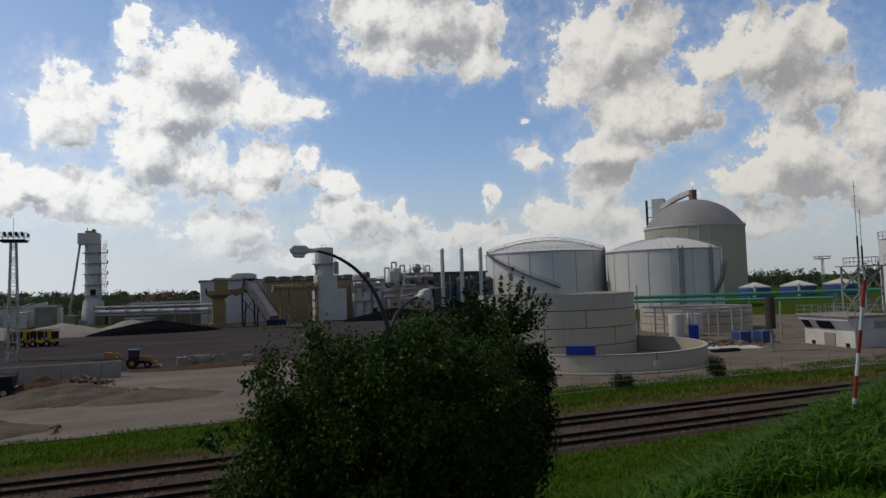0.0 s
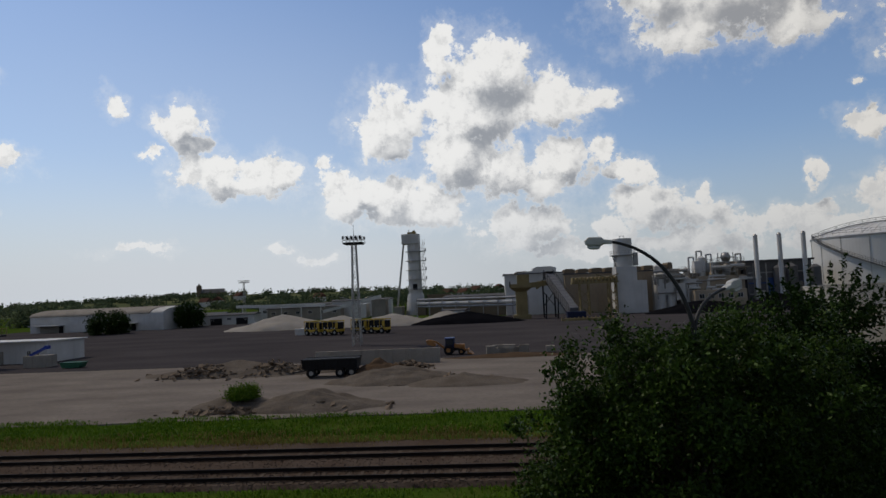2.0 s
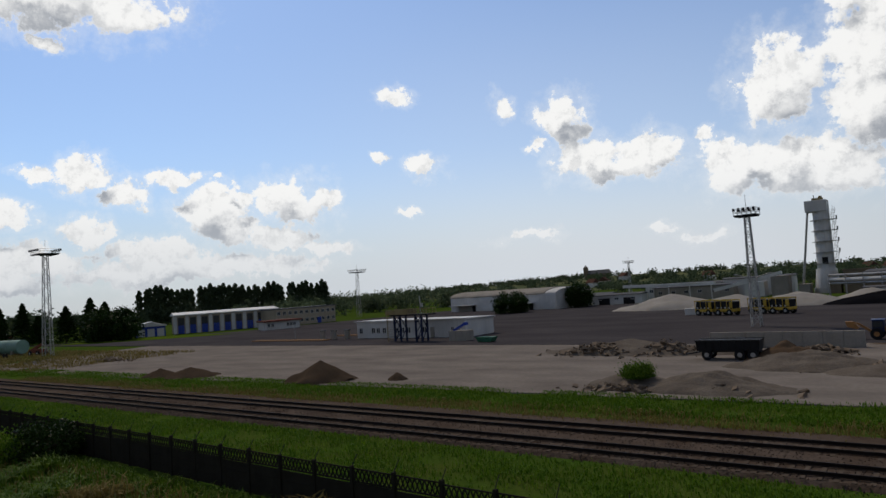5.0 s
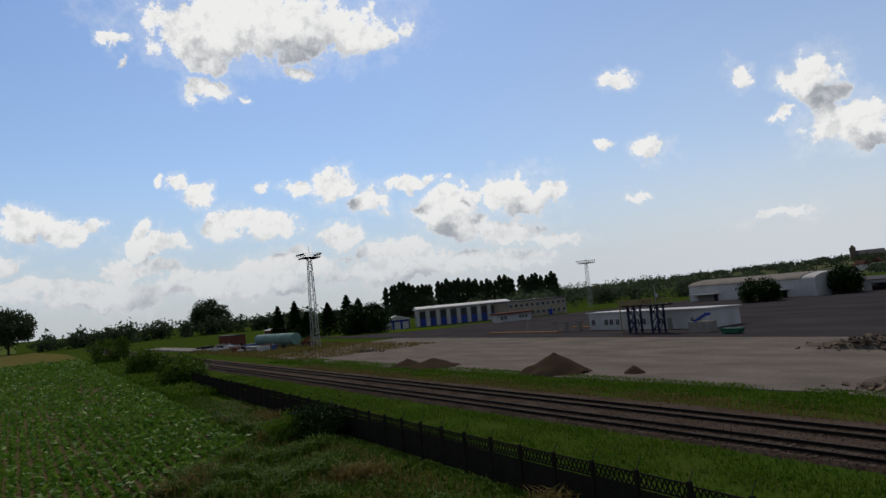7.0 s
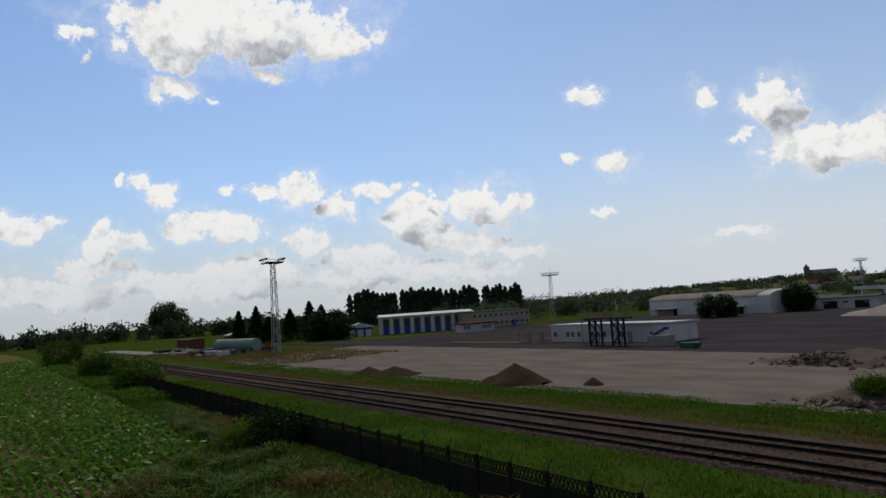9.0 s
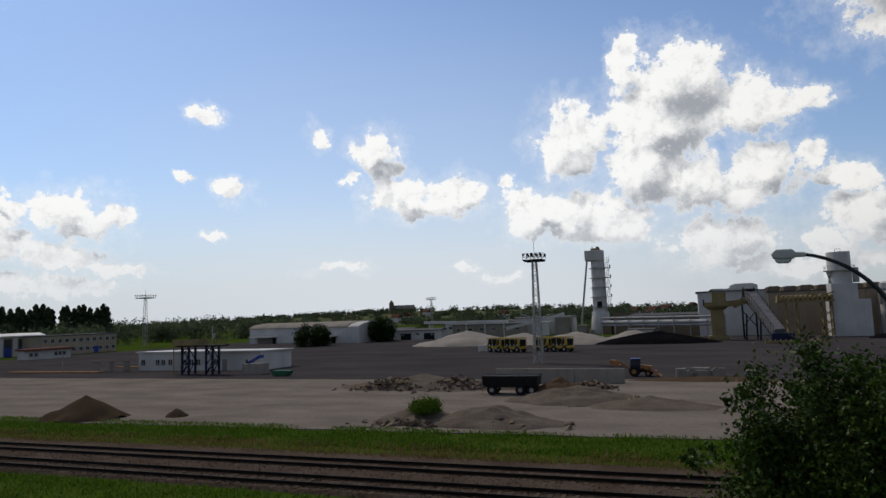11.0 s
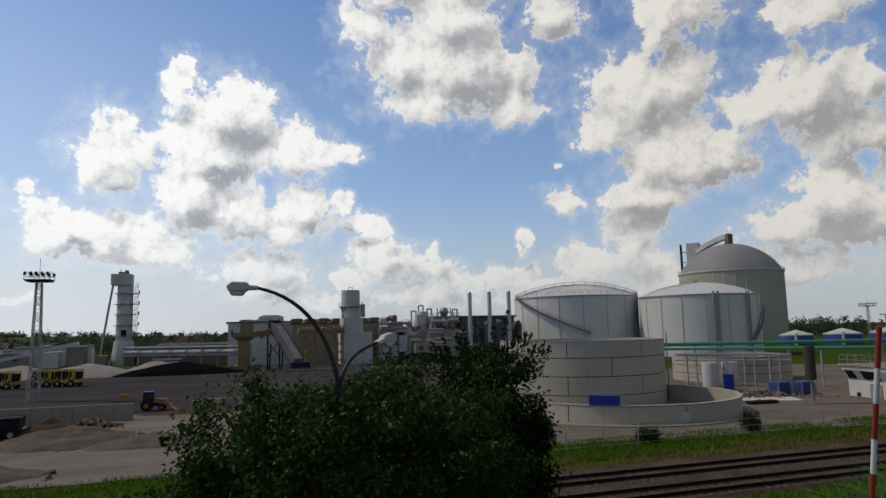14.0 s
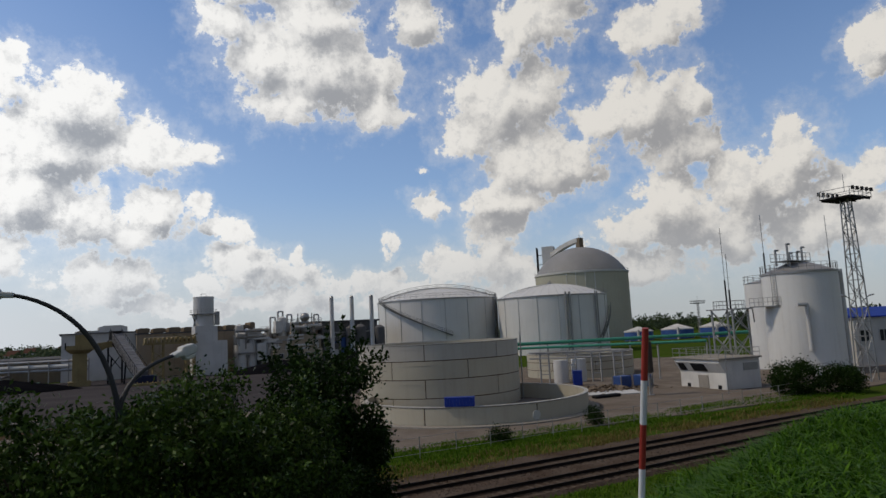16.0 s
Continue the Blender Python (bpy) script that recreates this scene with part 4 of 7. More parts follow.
def pipe_bridge():
    p = thing("pipe_bridge", "green pipeline carried on grey steel frames", "pipeline", Matrix.Translation((0, 0, 0)))
    bm = B()
    bar(bm, (50, 99, 5.3), (84, 67.5, 5.3), 0.2, 12)
    part("pipe", bm, M_GREENPIPE, p, "green painted pipe")
    bm = B()
    bar(bm, (66, 98, 5.6), (112, 80, 5.6), 0.3, 12)
    part("pipe", bm, M_GREENPIPE, p, "green painted pipe")
    for x, y in ((66.2, 82.7), (69.1, 79.9), (71.7, 77.4), (74.0, 75.2)):
        along = Vector((0.73, -0.68, 0))
        foot = Vector((x, y, 0))
        bm = B()
        for f in (-0.65, 0.65):
            beam(bm, foot + along * f, foot + along * f + Vector((0, 0, 4.4)), 0.2, 0.2)
        for z in (1.3, 2.6, 3.9):
            beam(bm, foot - along * 0.65 + Vector((0, 0, z)), foot + along * 0.65 + Vector((0, 0, z)), 0.12, 0.12)
        beam(bm, foot - along * 1.3 + Vector((0, 0, 4.4)), foot + along * 1.3 + Vector((0, 0, 4.4)), 0.2, 0.2)
        part("support_frame", bm, M_PALEFRAME, p, "pale grey ladder-like frame")
    for z in (3.7, 4.55):
        bm = B()
        bar(bm, (64.5, 84.2, z), (75.5, 73.8, z), 0.11, 8)
        part("service_pipe", bm, M_PALEFRAME, p)
    for x, y in ((56, 93.4), (79, 72.1), (84, 67.5)):
        bm = B()
        beam(bm, (x, y, 0), (x, y, 5.1), 0.18, 0.18)
        part("support_post", bm, M_PALEFRAME, p)
    for x, y in ((76, 94.1), (90, 88.6), (104, 83.1)):
        bm = B()
        beam(bm, (x, y, 0), (x, y, 5.3), 0.18, 0.18)
        part("support_post", bm, M_PALEFRAME, p)


pipe_bridge()

bm = B()
cyl(bm, 0, 0, 2.6, 6.2, 0.55, seg=24)
flare = thing("flare_stack", "dark brown upright cylinder on a thin stand", "flare stack", Matrix.Translation((62.4, 58.4, 0.05)))
part("cylinder", bm, mat("dark_brown_steel", (0.07, 0.055, 0.045), 0.7, 0.3, 1.0, 0.1, streaks=0.4), flare, smooth=True)
bm = B()
bar(bm, (0, 0, 0), (0, 0, 2.6), 0.14, 8)
box(bm, 0, 0, 0, 0.7, 0.7, 0.1)
bar(bm, (0.35, 0, 0.3), (0.35, 0, 2.2), 0.05, 6)
box(bm, 0.35, 0, 1.4, 0.3, 0.3, 0.5)
part("stand", bm, M_GALV, flare)

# ---- lighting masts ----
def mast(x, y, h, w, label, arms=True, red=False, z0=0.0):
    """A lattice mast with a railed lamp platform on top; w: platform width."""
    t = thing("lighting_mast", label, "lighting mast", Matrix.Translation((x, y, z0)), "lattice lighting masts")
    b0, b1 = h * 0.036, h * 0.018
    ph = h - 1.7
    cs = ((-1, -1), (1, -1), (1, 1), (-1, 1))
    for cx, cy in cs:
        bm = B()
        beam(bm, (cx * b0, cy * b0, 0), (cx * b1, cy * b1, ph), 0.13, 0.13)
        part("leg", bm, M_GALV, t)
    n = 14
    zs = [ph * (1 - (1 - i / n) ** 1.15) for i in range(n + 1)]
    for i in range(n):
        bm = B()
        for k in range(4):
            a, b = cs[k], cs[(k + 1) % 4]
            q0 = b0 + (b1 - b0) * zs[i] / ph
            q1 = b0 + (b1 - b0) * zs[i + 1] / ph
            p, q = (a[0] * q0, a[1] * q0, zs[i]), (b[0] * q1, b[1] * q1, zs[i + 1])
            if (i + k) % 2:
                p, q = (b[0] * q0, b[1] * q0, zs[i]), (a[0] * q1, a[1] * q1, zs[i + 1])
            beam(bm, p, q, 0.07, 0.07)
            beam(bm, (a[0] * q1, a[1] * q1, zs[i + 1]), (b[0] * q1, b[1] * q1, zs[i + 1]), 0.06, 0.06)
        part("lattice", bm, M_GALV, t)
    bm = B()
    box(bm, 0, 0, ph, w, w * 0.8, 0.16)
    for k in range(3):
        beam(bm, (-w * 0.5 + 0.1, (k - 1) * w * 0.36, ph - 0.1), (w * 0.5 - 0.1, (k - 1) * w * 0.36, ph - 0.1), 0.12, 0.16)
    part("platform", bm, M_DARKSTEEL, t)
    bm = B()
    for s in (-1, 1):
        for z in (0.6, 1.15):
            bar(bm, (-w / 2, s * w * 0.4, ph + z), (w / 2, s * w * 0.4, ph + z), 0.035, 5)
            bar(bm, (s * w / 2, -w * 0.4, ph + z), (s * w / 2, w * 0.4, ph + z), 0.035, 5)
        for k in range(6):
            bar(bm, (-w / 2 + w * k / 5, s * w * 0.4, ph), (-w / 2 + w * k / 5, s * w * 0.4, ph + 1.15), 0.04, 5)
    part("railing", bm, M_GALV, t)
    for k in range(5):
        for s in (-1, 1):
            bm = B()
            f = -w / 2 + w * (k + 0.3 + 0.1 * s) / 4.6
            cyl(bm, f, s * w * 0.46, ph + 0.75, ph + 1.2, 0.22, 0.15, 12)
            part("floodlight", bm, M_DARKSTEEL, t)
    bm = B()
    bar(bm, (0, 0, ph + 1.0), (0, 0, h + 1.6), 0.035, 5)
    part("rod", bm, M_GALV, t)
    if arms:
        bm = B()
        for s in (-1, 1):
            bar(bm, (s * h * 0.03, 0, h * 0.40), (s * h * 0.11, 0, h * 0.43), 0.06, 6)
            beam(bm, (s * h * 0.11, 0, h * 0.43), (s * h * 0.145, 0, h * 0.435), 0.3, 0.14)
        part("street_light_arm", bm, M_GALV, t)
    return t


mast(-24.0, 109.8, 18.9, 3.3, "grey lattice lighting mast with a dark lamp platform")
mast(-163.5, 65.0, 24.9, 5.2, "tall grey lattice lighting mast at the yard's edge")
mast(88.2, 47.9, 24.2, 4.7, "grey lattice lighting mast beside the white tanks")
mast(-197.0, 199.0, 20.6, 5.6, "far lattice lighting mast before the trees", arms=False)
mast(-147.0, 372.0, 19.4, 5.1, "distant lattice lighting mast", arms=False)
mast(250.0, 205.0, 16.5, 5.0, "distant lattice lighting mast behind blue tanks", arms=False)

# ---- factory ----
def window(parent, x, y, z, w, h, rz=0.0, glass=None, frame_mat=None, bars=1):
    """A window set in a wall: frame with panes. x, y, z: middle of the sill; its face looks along -y turned by rz."""
    t = Matrix.Translation((x, y, z)) @ Matrix.Rotation(radians(rz), 4, "Z")
    bm = B()
    for dx in (-w / 2, w / 2):
        box(bm, dx, -0.04, 0, 0.09, 0.12, h, m=t)
    for dz in (0, h - 0.09):
        box(bm, 0, -0.04, dz, w, 0.12, 0.09, m=t)
    for k in range(bars):
        box(bm, -w / 2 + w * (k + 1) / (bars + 1), -0.04, 0, 0.06, 0.1, h, m=t)
    win = part("window", bm, frame_mat or M_WALLWHITE, parent)
    bm = B()
    box(bm, 0, 0.0, 0.05, w - 0.06, 0.06, h - 0.1, m=t)
    part("pane", bm, glass or M_GLASS, win, "dark glass pane")


def factory():
    f = thing("factory_hall", "long brown and white factory hall with roof vents", "factory", Matrix.Translation((0, 0, 0)))
    bm = B()
    prism(bm, [(2.0, 0), (19.5, 0), (19.5, 12.4), (11, 13.2), (2.0, 12.2)], 200, 226)
    part("wall", bm, M_SHEET, f, "pale clad end block")
    bm = B()
    box(bm, 36.0, 208, 0, 33.0, 22, 11.4)
    part("wall", bm, M_FACTORY, f, "stained tan concrete wall")
    bm = B()
    box(bm, 10.5, 213, 12.2, 18, 27, 0.3)
    part("roof", bm, M_ROOF, f)
    bm = B()
    box(bm, 36, 208, 11.4, 33.6, 22.6, 0.35)
    part("roof", bm, M_ROOF, f)
    for x, w, h in ((7.2, 4.2, 1.2), (14.0, 7.0, 2.4), (21.5, 3.2, 1.3), (25.5, 3.2, 1.2), (29.5, 3.2, 1.3), (33.5, 3.2, 1.2), (41.0, 3.0, 1.2), (44.8, 3.0, 1.3), (48.6, 3.0, 1.2), (51.0, 1.4, 1.9)):
        bm = B()
        prism(bm, [(x - w / 2, 11.9), (x + w / 2, 11.9), (x + w / 2, 11.9 + h * 0.8), (x + w * 0.3, 11.9 + h), (x - w * 0.3, 11.9 + h), (x - w / 2, 11.9 + h * 0.8)], 201, 208)
        part("roof_vent", bm, M_DARKCONC if w < 6 else M_SHEET, f, "boxy roof ventilator")
    bm = B()
    for k in range(9):
        box(bm, 22 + k * 3.4, 196.9, 0, 0.5, 0.3, 11.0)
    part("pilaster", bm, M_FACTORY, f)
    return f


factory()


def round_tower():
    """The white tower with a round top beside the yellow crane."""
    t = thing("lime_kiln_tower", "white clad tower with a grey round top and gallery", "tower", Matrix.Translation((35.3, 186.5, 0)))
    bm = B()
    box(bm, 0.8, 1.0, 0, 8.2, 8.0, 8.9)
    part("lower_block", bm, M_SHEET, t, "pale blue-grey clad lower block")
    bm = B()
    box(bm, -0.2, 1.0, 8.9, 5.6, 6.0, 3.9)
    mid = part("middle_block", bm, M_SHEET, t)
    for k in range(9):
        bm = B()
        box(bm, -2.8 + k * 0.65, -2.04, 8.9, 0.08, 0.08, 3.9)
        part("cladding_rib", bm, M_SHEET, mid)
    bm = B()
    cyl(bm, -0.4, 1.0, 12.8, 20.6, 2.6, seg=36)
    part("drum", bm, M_SHEET, t, "grey round drum", smooth=True)
    bm = B()
    ring(bm, -0.4, 1.0, 15.9, 16.1, 3.5, 1.0, 36)
    rail_round(bm, -0.4, 1.0, 16.1, 3.4, 1.1, 20)
    for k in range(3):
        bar(bm, (-2.6 - 0.3 * k, -0.6, 12.9), (-3.6 + 0.6 * k, -0.8, 16.0), 0.12, 6)
    box(bm, 2.9, 0.4, 13.0, 1.2, 1.2, 3.6)
    part("gallery", bm, M_GALV, t, "railed gallery")
    bm = B()
    bar(bm, (-1.0, 1, 20.6), (-1.0, 1, 21.4), 0.06)
    bar(bm, (0.2, 1, 20.6), (0.2, 1, 21.4), 0.06)
    bar(bm, (-1.0, 1, 21.4), (0.2, 1, 21.4), 0.06)
    part("top_rail", bm, M_GALV, t)


round_tower()


def process_block():
    p = thing("process_plant", "crowded process plant with pipes, vessels and chimneys", "plant", Matrix.Translation((0, 0, 0)))
    bm = B()
    box(bm, 60.5, 191.5, 0, 13.0, 10, 9.2)
    part("wall", bm, M_WALLBEIGE, p, "beige rendered block")
    bm = B()
    box(bm, 63.0, 194.0, 9.2, 7.0, 8, 3.8)
    part("upper_wall", bm, M_WALLBEIGE, p, "ochre upper block")
    bm = B()
    box(bm, 76, 192, 0, 17.0, 12, 12.4)
    part("dark_frame_block", bm, M_FRAMEGREY, p, "grey steel-framed block")
    bm = B()
    box(bm, 76, 191.8, 12.4, 18.0, 13, 0.5)
    part("roof", bm, M_ROOF, p)
    bm = B()
    box(bm, 49.5, 194, 0, 10.0, 8, 10.2)
    part("wall", bm, M_CONC, p)
    for x, y, r, z0, z1 in ((44.6, 188, 1.6, 0, 10.2), (47.6, 188.4, 1.3, 0, 9.6), (56.0, 187.6, 1.1, 7, 14.2), (51.8, 188.2, 1.5, 0, 8.6), (75.5, 184.6, 1.6, 0, 10.6), (78.4, 184.4, 1.6, 0, 10.8), (84.2, 183.6, 1.5, 0, 10.4)):
        bm = B()
        cyl(bm, x, y, z0, z1, r, seg=20)
        cyl(bm, x, y, z1, z1 + r * 0.5, r, r * 0.3, seg=20)
        part("vessel", bm, M_SHEET if x < 70 else M_FRAMEGREY, p, "grey upright vessel", smooth=True)
    rnd = random.Random(3)
    for k in range(26):
        x = 42 + 24 * rnd.random()
        z = 5 + 7 * rnd.random()
        bm = B()
        bar(bm, (x, 186.2, z), (x + 2 + 4 * rnd.random(), 186.2, z), 0.18 + 0.2 * rnd.random(), 8)
        bar(bm, (x, 186.2, z), (x, 186.2, z - 1 - 3 * rnd.random()), 0.18, 8)
        part("pipe", bm, (M_SHEET, M_GALV, M_WALLWHITE, M_CONC)[k % 4], p)
    for x, z, w, h in ((45.5, 4.5, 4.0, 3.2), (50.4, 3.0, 3.4, 4.6), (53.2, 6.2, 3.0, 2.4), (47.8, 8.8, 4.6, 1.6), (59.5, 1.0, 6.0, 4.2), (54.8, 10.2, 1.8, 3.2)):
        bm = B()
        box(bm, x, 187.6, z, w, 2.4, h)
        part("clad_casing", bm, M_WALLWHITE if h > 3 else M_SHEET, p)
    for x, z in ((57.6, 12.8), (60.2, 12.8), (66.8, 13.0)):
        bm = B()
        box(bm, x, 189, z - 2.5, 1.8, 1.8, 2.6)
        rail_round(bm, x, 189, z, 1.3, 1.0, 8)
        part("railed_head", bm, M_GALV, p)
    bm = B()
    bmesh.ops.create_uvsphere(bm, u_segments=16, v_segments=10, radius=1.35, matrix=Matrix.Translation((62.6, 187.5, 14.2)))
    part("round_vessel", bm, M_GALV, p, smooth=True)
    bm = B()
    for k in range(8):
        a = k * 0.785
        bar(bm, (62.6 + 2.1 * math.cos(a), 187.5 + 2.1 * math.sin(a), 12.2), (62.6 + 2.1 * math.cos(a), 187.5 + 2.1 * math.sin(a), 15.4), 0.08, 5)
    ring(bm, 62.6, 187.5, 14.0, 14.15, 2.3, 0.5, 16)
    part("cage", bm, M_GALV, p)
    for x, y in ((69.6, 184.2), (75.0, 182.2), (80.3, 180.2)):
        c = thing("chimney", "slim pale steel chimney beside dark block", "chimney", Matrix.Translation((x, y, 0)), "three slim chimneys")
        bm = B()
        cyl(bm, 0, 0, 0, 19.4, 0.62, 0.58, seg=20)
        part("flue", bm, M_SHEET, c, smooth=True)
        bm = B()
        cyl(bm, 0, 0, 19.4, 19.9, 0.66, 0.3, seg=20)
        part("cap", bm, M_GALV, c, smooth=True)
    for k in range(5):
        bm = B()
        box(bm, 69.2 + 3.3 * k, 185.9, 0.5, 0.35, 0.3, 11.6)
        part("column", bm, M_GALV, p)
    for z in (3.5, 6.5, 9.3):
        bm = B()
        box(bm, 76, 185.92, z, 16.4, 0.3, 0.35)
        part("girder", bm, M_BLUE2 if z == 6.5 else M_GALV, p)


def process_details():
    """Vessels, ducts, walkways and panels that crowd the plant's front."""
    p = bpy.data.objects["process_plant"]
    rnd = random.Random(23)
    for k in range(9):
        x = 44.2 + 2.7 * k + rnd.uniform(-0.4, 0.4)
        r, top = rnd.uniform(0.7, 1.15), rnd.uniform(10.2, 12.8)
        bm = B()
        cyl(bm, x, 189.3, 9.0, top, r, seg=18)
        cyl(bm, x, 189.3, top, top + 0.5, r, r * 0.25, seg=18)
        cyl(bm, x, 189.3, top - 0.7, top - 0.55, r + 0.12, seg=18)
        part("roof_vessel", bm, (M_WALLWHITE, M_SHEET, M_WALLBEIGE)[k % 3], p, smooth=True)
    for k in range(7):
        x = 43.5 + 3.1 * k
        bm = B()
        rail_round(bm, x + 1.2, 187.0, 10.2 + 0.4 * (k % 3), 1.3, 1.0, 6)
        box(bm, x + 1.2, 187.0, 10.05 + 0.4 * (k % 3), 2.6, 2.6, 0.15)
        part("walkway", bm, M_GALV, p, "railed steel walkway")
    for k in range(5):
        bm = B()
        box(bm, 69.0 + 3.3 * k + 1.6, 185.6, 1.0 + 2.2 * (k % 2), 2.4, 0.25, 3.6 + 1.2 * (k % 3))
        part("cladding_panel", bm, (M_SHEET, M_BLUE2, M_GALV, M_CONC, M_BLUE2)[k], p)
    bm = B()
    box(bm, 59.0, 184.0, 0, 13.5, 4.0, 5.4)
    part("front_wall", bm, M_WALLBEIGE, p, "low beige front block")
    for k in range(5):
        window(p, 54.0 + 2.5 * k, 181.98, 3.2, 1.4, 1.3)
    bm = B()
    bar(bm, (62.6, 187.5, 12.6), (62.6, 187.5, 13.0), 1.2, 14)
    part("vessel_foot", bm, M_GALV, p)
    for x, h in ((55.6, 16.2), (58.2, 15.2), (53.4, 14.6), (66.2, 15.0)):
        bm = B()
        bar(bm, (x, 190.2, 9.0), (x, 190.2, h), 0.28, 10)
        bar(bm, (x, 190.2, h), (x + 1.4, 190.2, h), 0.24, 10)
        bar(bm, (x + 1.4, 190.2, h), (x + 1.4, 190.2, h - 2.0), 0.24, 10)
        part("vent_pipe", bm, M_SHEET, p, smooth=True)


process_block()
process_details()


def conveyor():
    c = thing("inclined_conveyor", "enclosed grey conveyor sloping down to a loading hopper", "conveyor", Matrix.Translation((0, 0, 0)))
    a, b = Vector((13.4, 178, 11.2)), Vector((17.8, 162, 2.2))
    bm = B()
    beam(bm, a, b, 2.2, 1.8)
    part("gallery", bm, M_CONVEYOR, c, "dull grey sheet-metal gallery", bevel=0.05)
    for k in range(1, 12):
        q = a + (b - a) * (k / 12)
        bm = B()
        beam(bm, q - (b - a).normalized() * 0.06, q + (b - a).normalized() * 0.06, 2.32, 1.92)
        part("gallery_rib", bm, M_GALV, c)
    bm = B()
    for s in (-1.2, 1.2):
        bar(bm, a + Vector((s, 0, 1.6)), b + Vector((s, 0, 1.6)), 0.07, 5)
        bar(bm, a + Vector((s, 0, -1.2)), b + Vector((s, 0, -1.2)), 0.12, 5)
    for k in range(14):
        q = a + (b - a) * (k / 13)
        for s in (-1.2, 1.2):
            bar(bm, q + Vector((s, 0, -1.2)), q + Vector((s, 0, 1.6)), 0.05, 5)
    part("truss", bm, M_DARKSTEEL, c)
    bm = B()
    cyl(bm, 13.4, 178.4, 10.2, 12.3, 1.5, seg=20)
    part("head_drum", bm, M_DARKSTEEL, c)
    for x in (11.8, 14.8):
        bm = B()
        beam(bm, (x, 171.5, 0), (x + 0.4, 171.5, 6.3), 0.35, 0.35)
        part("prop", bm, M_DARKSTEEL, c)
    bm = B()
    for x in (11.8, 14.8):
        beam(bm, (x, 178.5, 0), (x, 178.5, 10.2), 0.4, 0.4)
    beam(bm, (11.8, 178.5, 3), (14.8, 178.5, 7), 0.2, 0.2)
    beam(bm, (14.8, 178.5, 3), (11.8, 178.5, 7), 0.2, 0.2)
    part("trestle", bm, M_DARKSTEEL, c)
    bm = B()
    box(bm, 18.2, 161.0, 0.1, 4.4, 3.2, 2.0)
    part("hopper", bm, M_NAVY, c, "dark blue hopper frame")
    bm = B()
    box(bm, 20.5, 158.2, 0.1, 12.0, 1.2, 0.5)
    for k in range(13):
        box(bm, 14.5 + k, 158.2, 0.6, 0.1, 1.2, 0.3)
    part("feed_table", bm, M_YELLOW, c, "yellow feed table")
    p = thing("loading_pillar", "yellow concrete loading pillar with a wide head", "pillar", Matrix.Translation((5.9, 176, 0)))
    bm = B()
    box(bm, 0, 0, 0, 4.6, 4.0, 1.2)
    box(bm, 0, 0, 1.2, 3.0, 3.0, 6.2)
    part("shaft", bm, M_YELLOW, p, bevel=0.06)
    bm = B()
    cyl(bm, 0, 0, 7.4, 8.3, 1.8, 2.9, seg=16)
    box(bm, 0, 0, 8.3, 5.6, 4.0, 1.0)
    box(bm, 0.6, 0, 9.3, 3.2, 3.0, 2.4)
    part("head", bm, M_YELLOW, p)
    bm = B()
    beam(bm, (2.5, 0, 8.8), (9.5, 2.0, 9.6), 1.0, 1.4)
    beam(bm, (4.0, 0, 8.0), (9.0, 2.0, 10.6), 0.6, 0.6)
    part("arm", bm, M_YELLOW, p)
    bm = B()
    for k in range(6):
        box(bm, -2.9, -1.6 + k * 0.6, 8.4, 0.3, 0.2, 1.6)
    part("bracket", bm, M_DARKSTEEL, p)
    g = thing("yellow_gantry", "rusty yellow lattice gantry with a ribbed cabin roof", "gantry", Matrix.Translation((25.5, 184.0, 0)))
    for x in (-3.4, -1.0, 4.4, 6.4):
        bm = B()
        for y in (-1.5, 1.5):
            beam(bm, (x, y, 0), (x, y, 8.6), 0.3, 0.3)
        for z in (0.4, 2.6, 4.8, 6.6):
            beam(bm, (x, -1.5, z), (x, 1.5, z + 1.9), 0.16, 0.16)
        part("leg", bm, M_YELLOW, g)
    for x0, x1 in ((-3.4, -1.0), (4.4, 6.4)):
        bm = B()
        for z in (0.4, 2.6, 4.8):
            beam(bm, (x0, -1.5, z), (x1, -1.5, z + 2.0), 0.16, 0.16)
            beam(bm, (x1, -1.5, z), (x0, -1.5, z + 2.0), 0.16, 0.16)
        part("brace", bm, M_YELLOW, g)
    bm = B()
    beam(bm, (-5.6, 0, 8.8), (7.0, 0, 8.8), 3.2, 0.5)
    part("girder", bm, M_YELLOW, g)
    for k in range(12):
        bm = B()
        x = -5.4 + k * 1.05
        prism(bm, [(x, 9.0), (x + 0.55, 9.0), (x + 0.55, 10.4), (x, 10.2)], -1.7, 1.7)
        part("roof_rib", bm, M_YELLOW, g)
    bm = B()
    beam(bm, (1.0, -1.7, 10.9), (4.0, -1.7, 9.9), 0.3, 0.3)
    beam(bm, (4.0, -1.7, 9.9), (7.0, -1.7, 10.9), 0.3, 0.3)
    part("boom", bm, M_YELLOW, g)


conveyor()


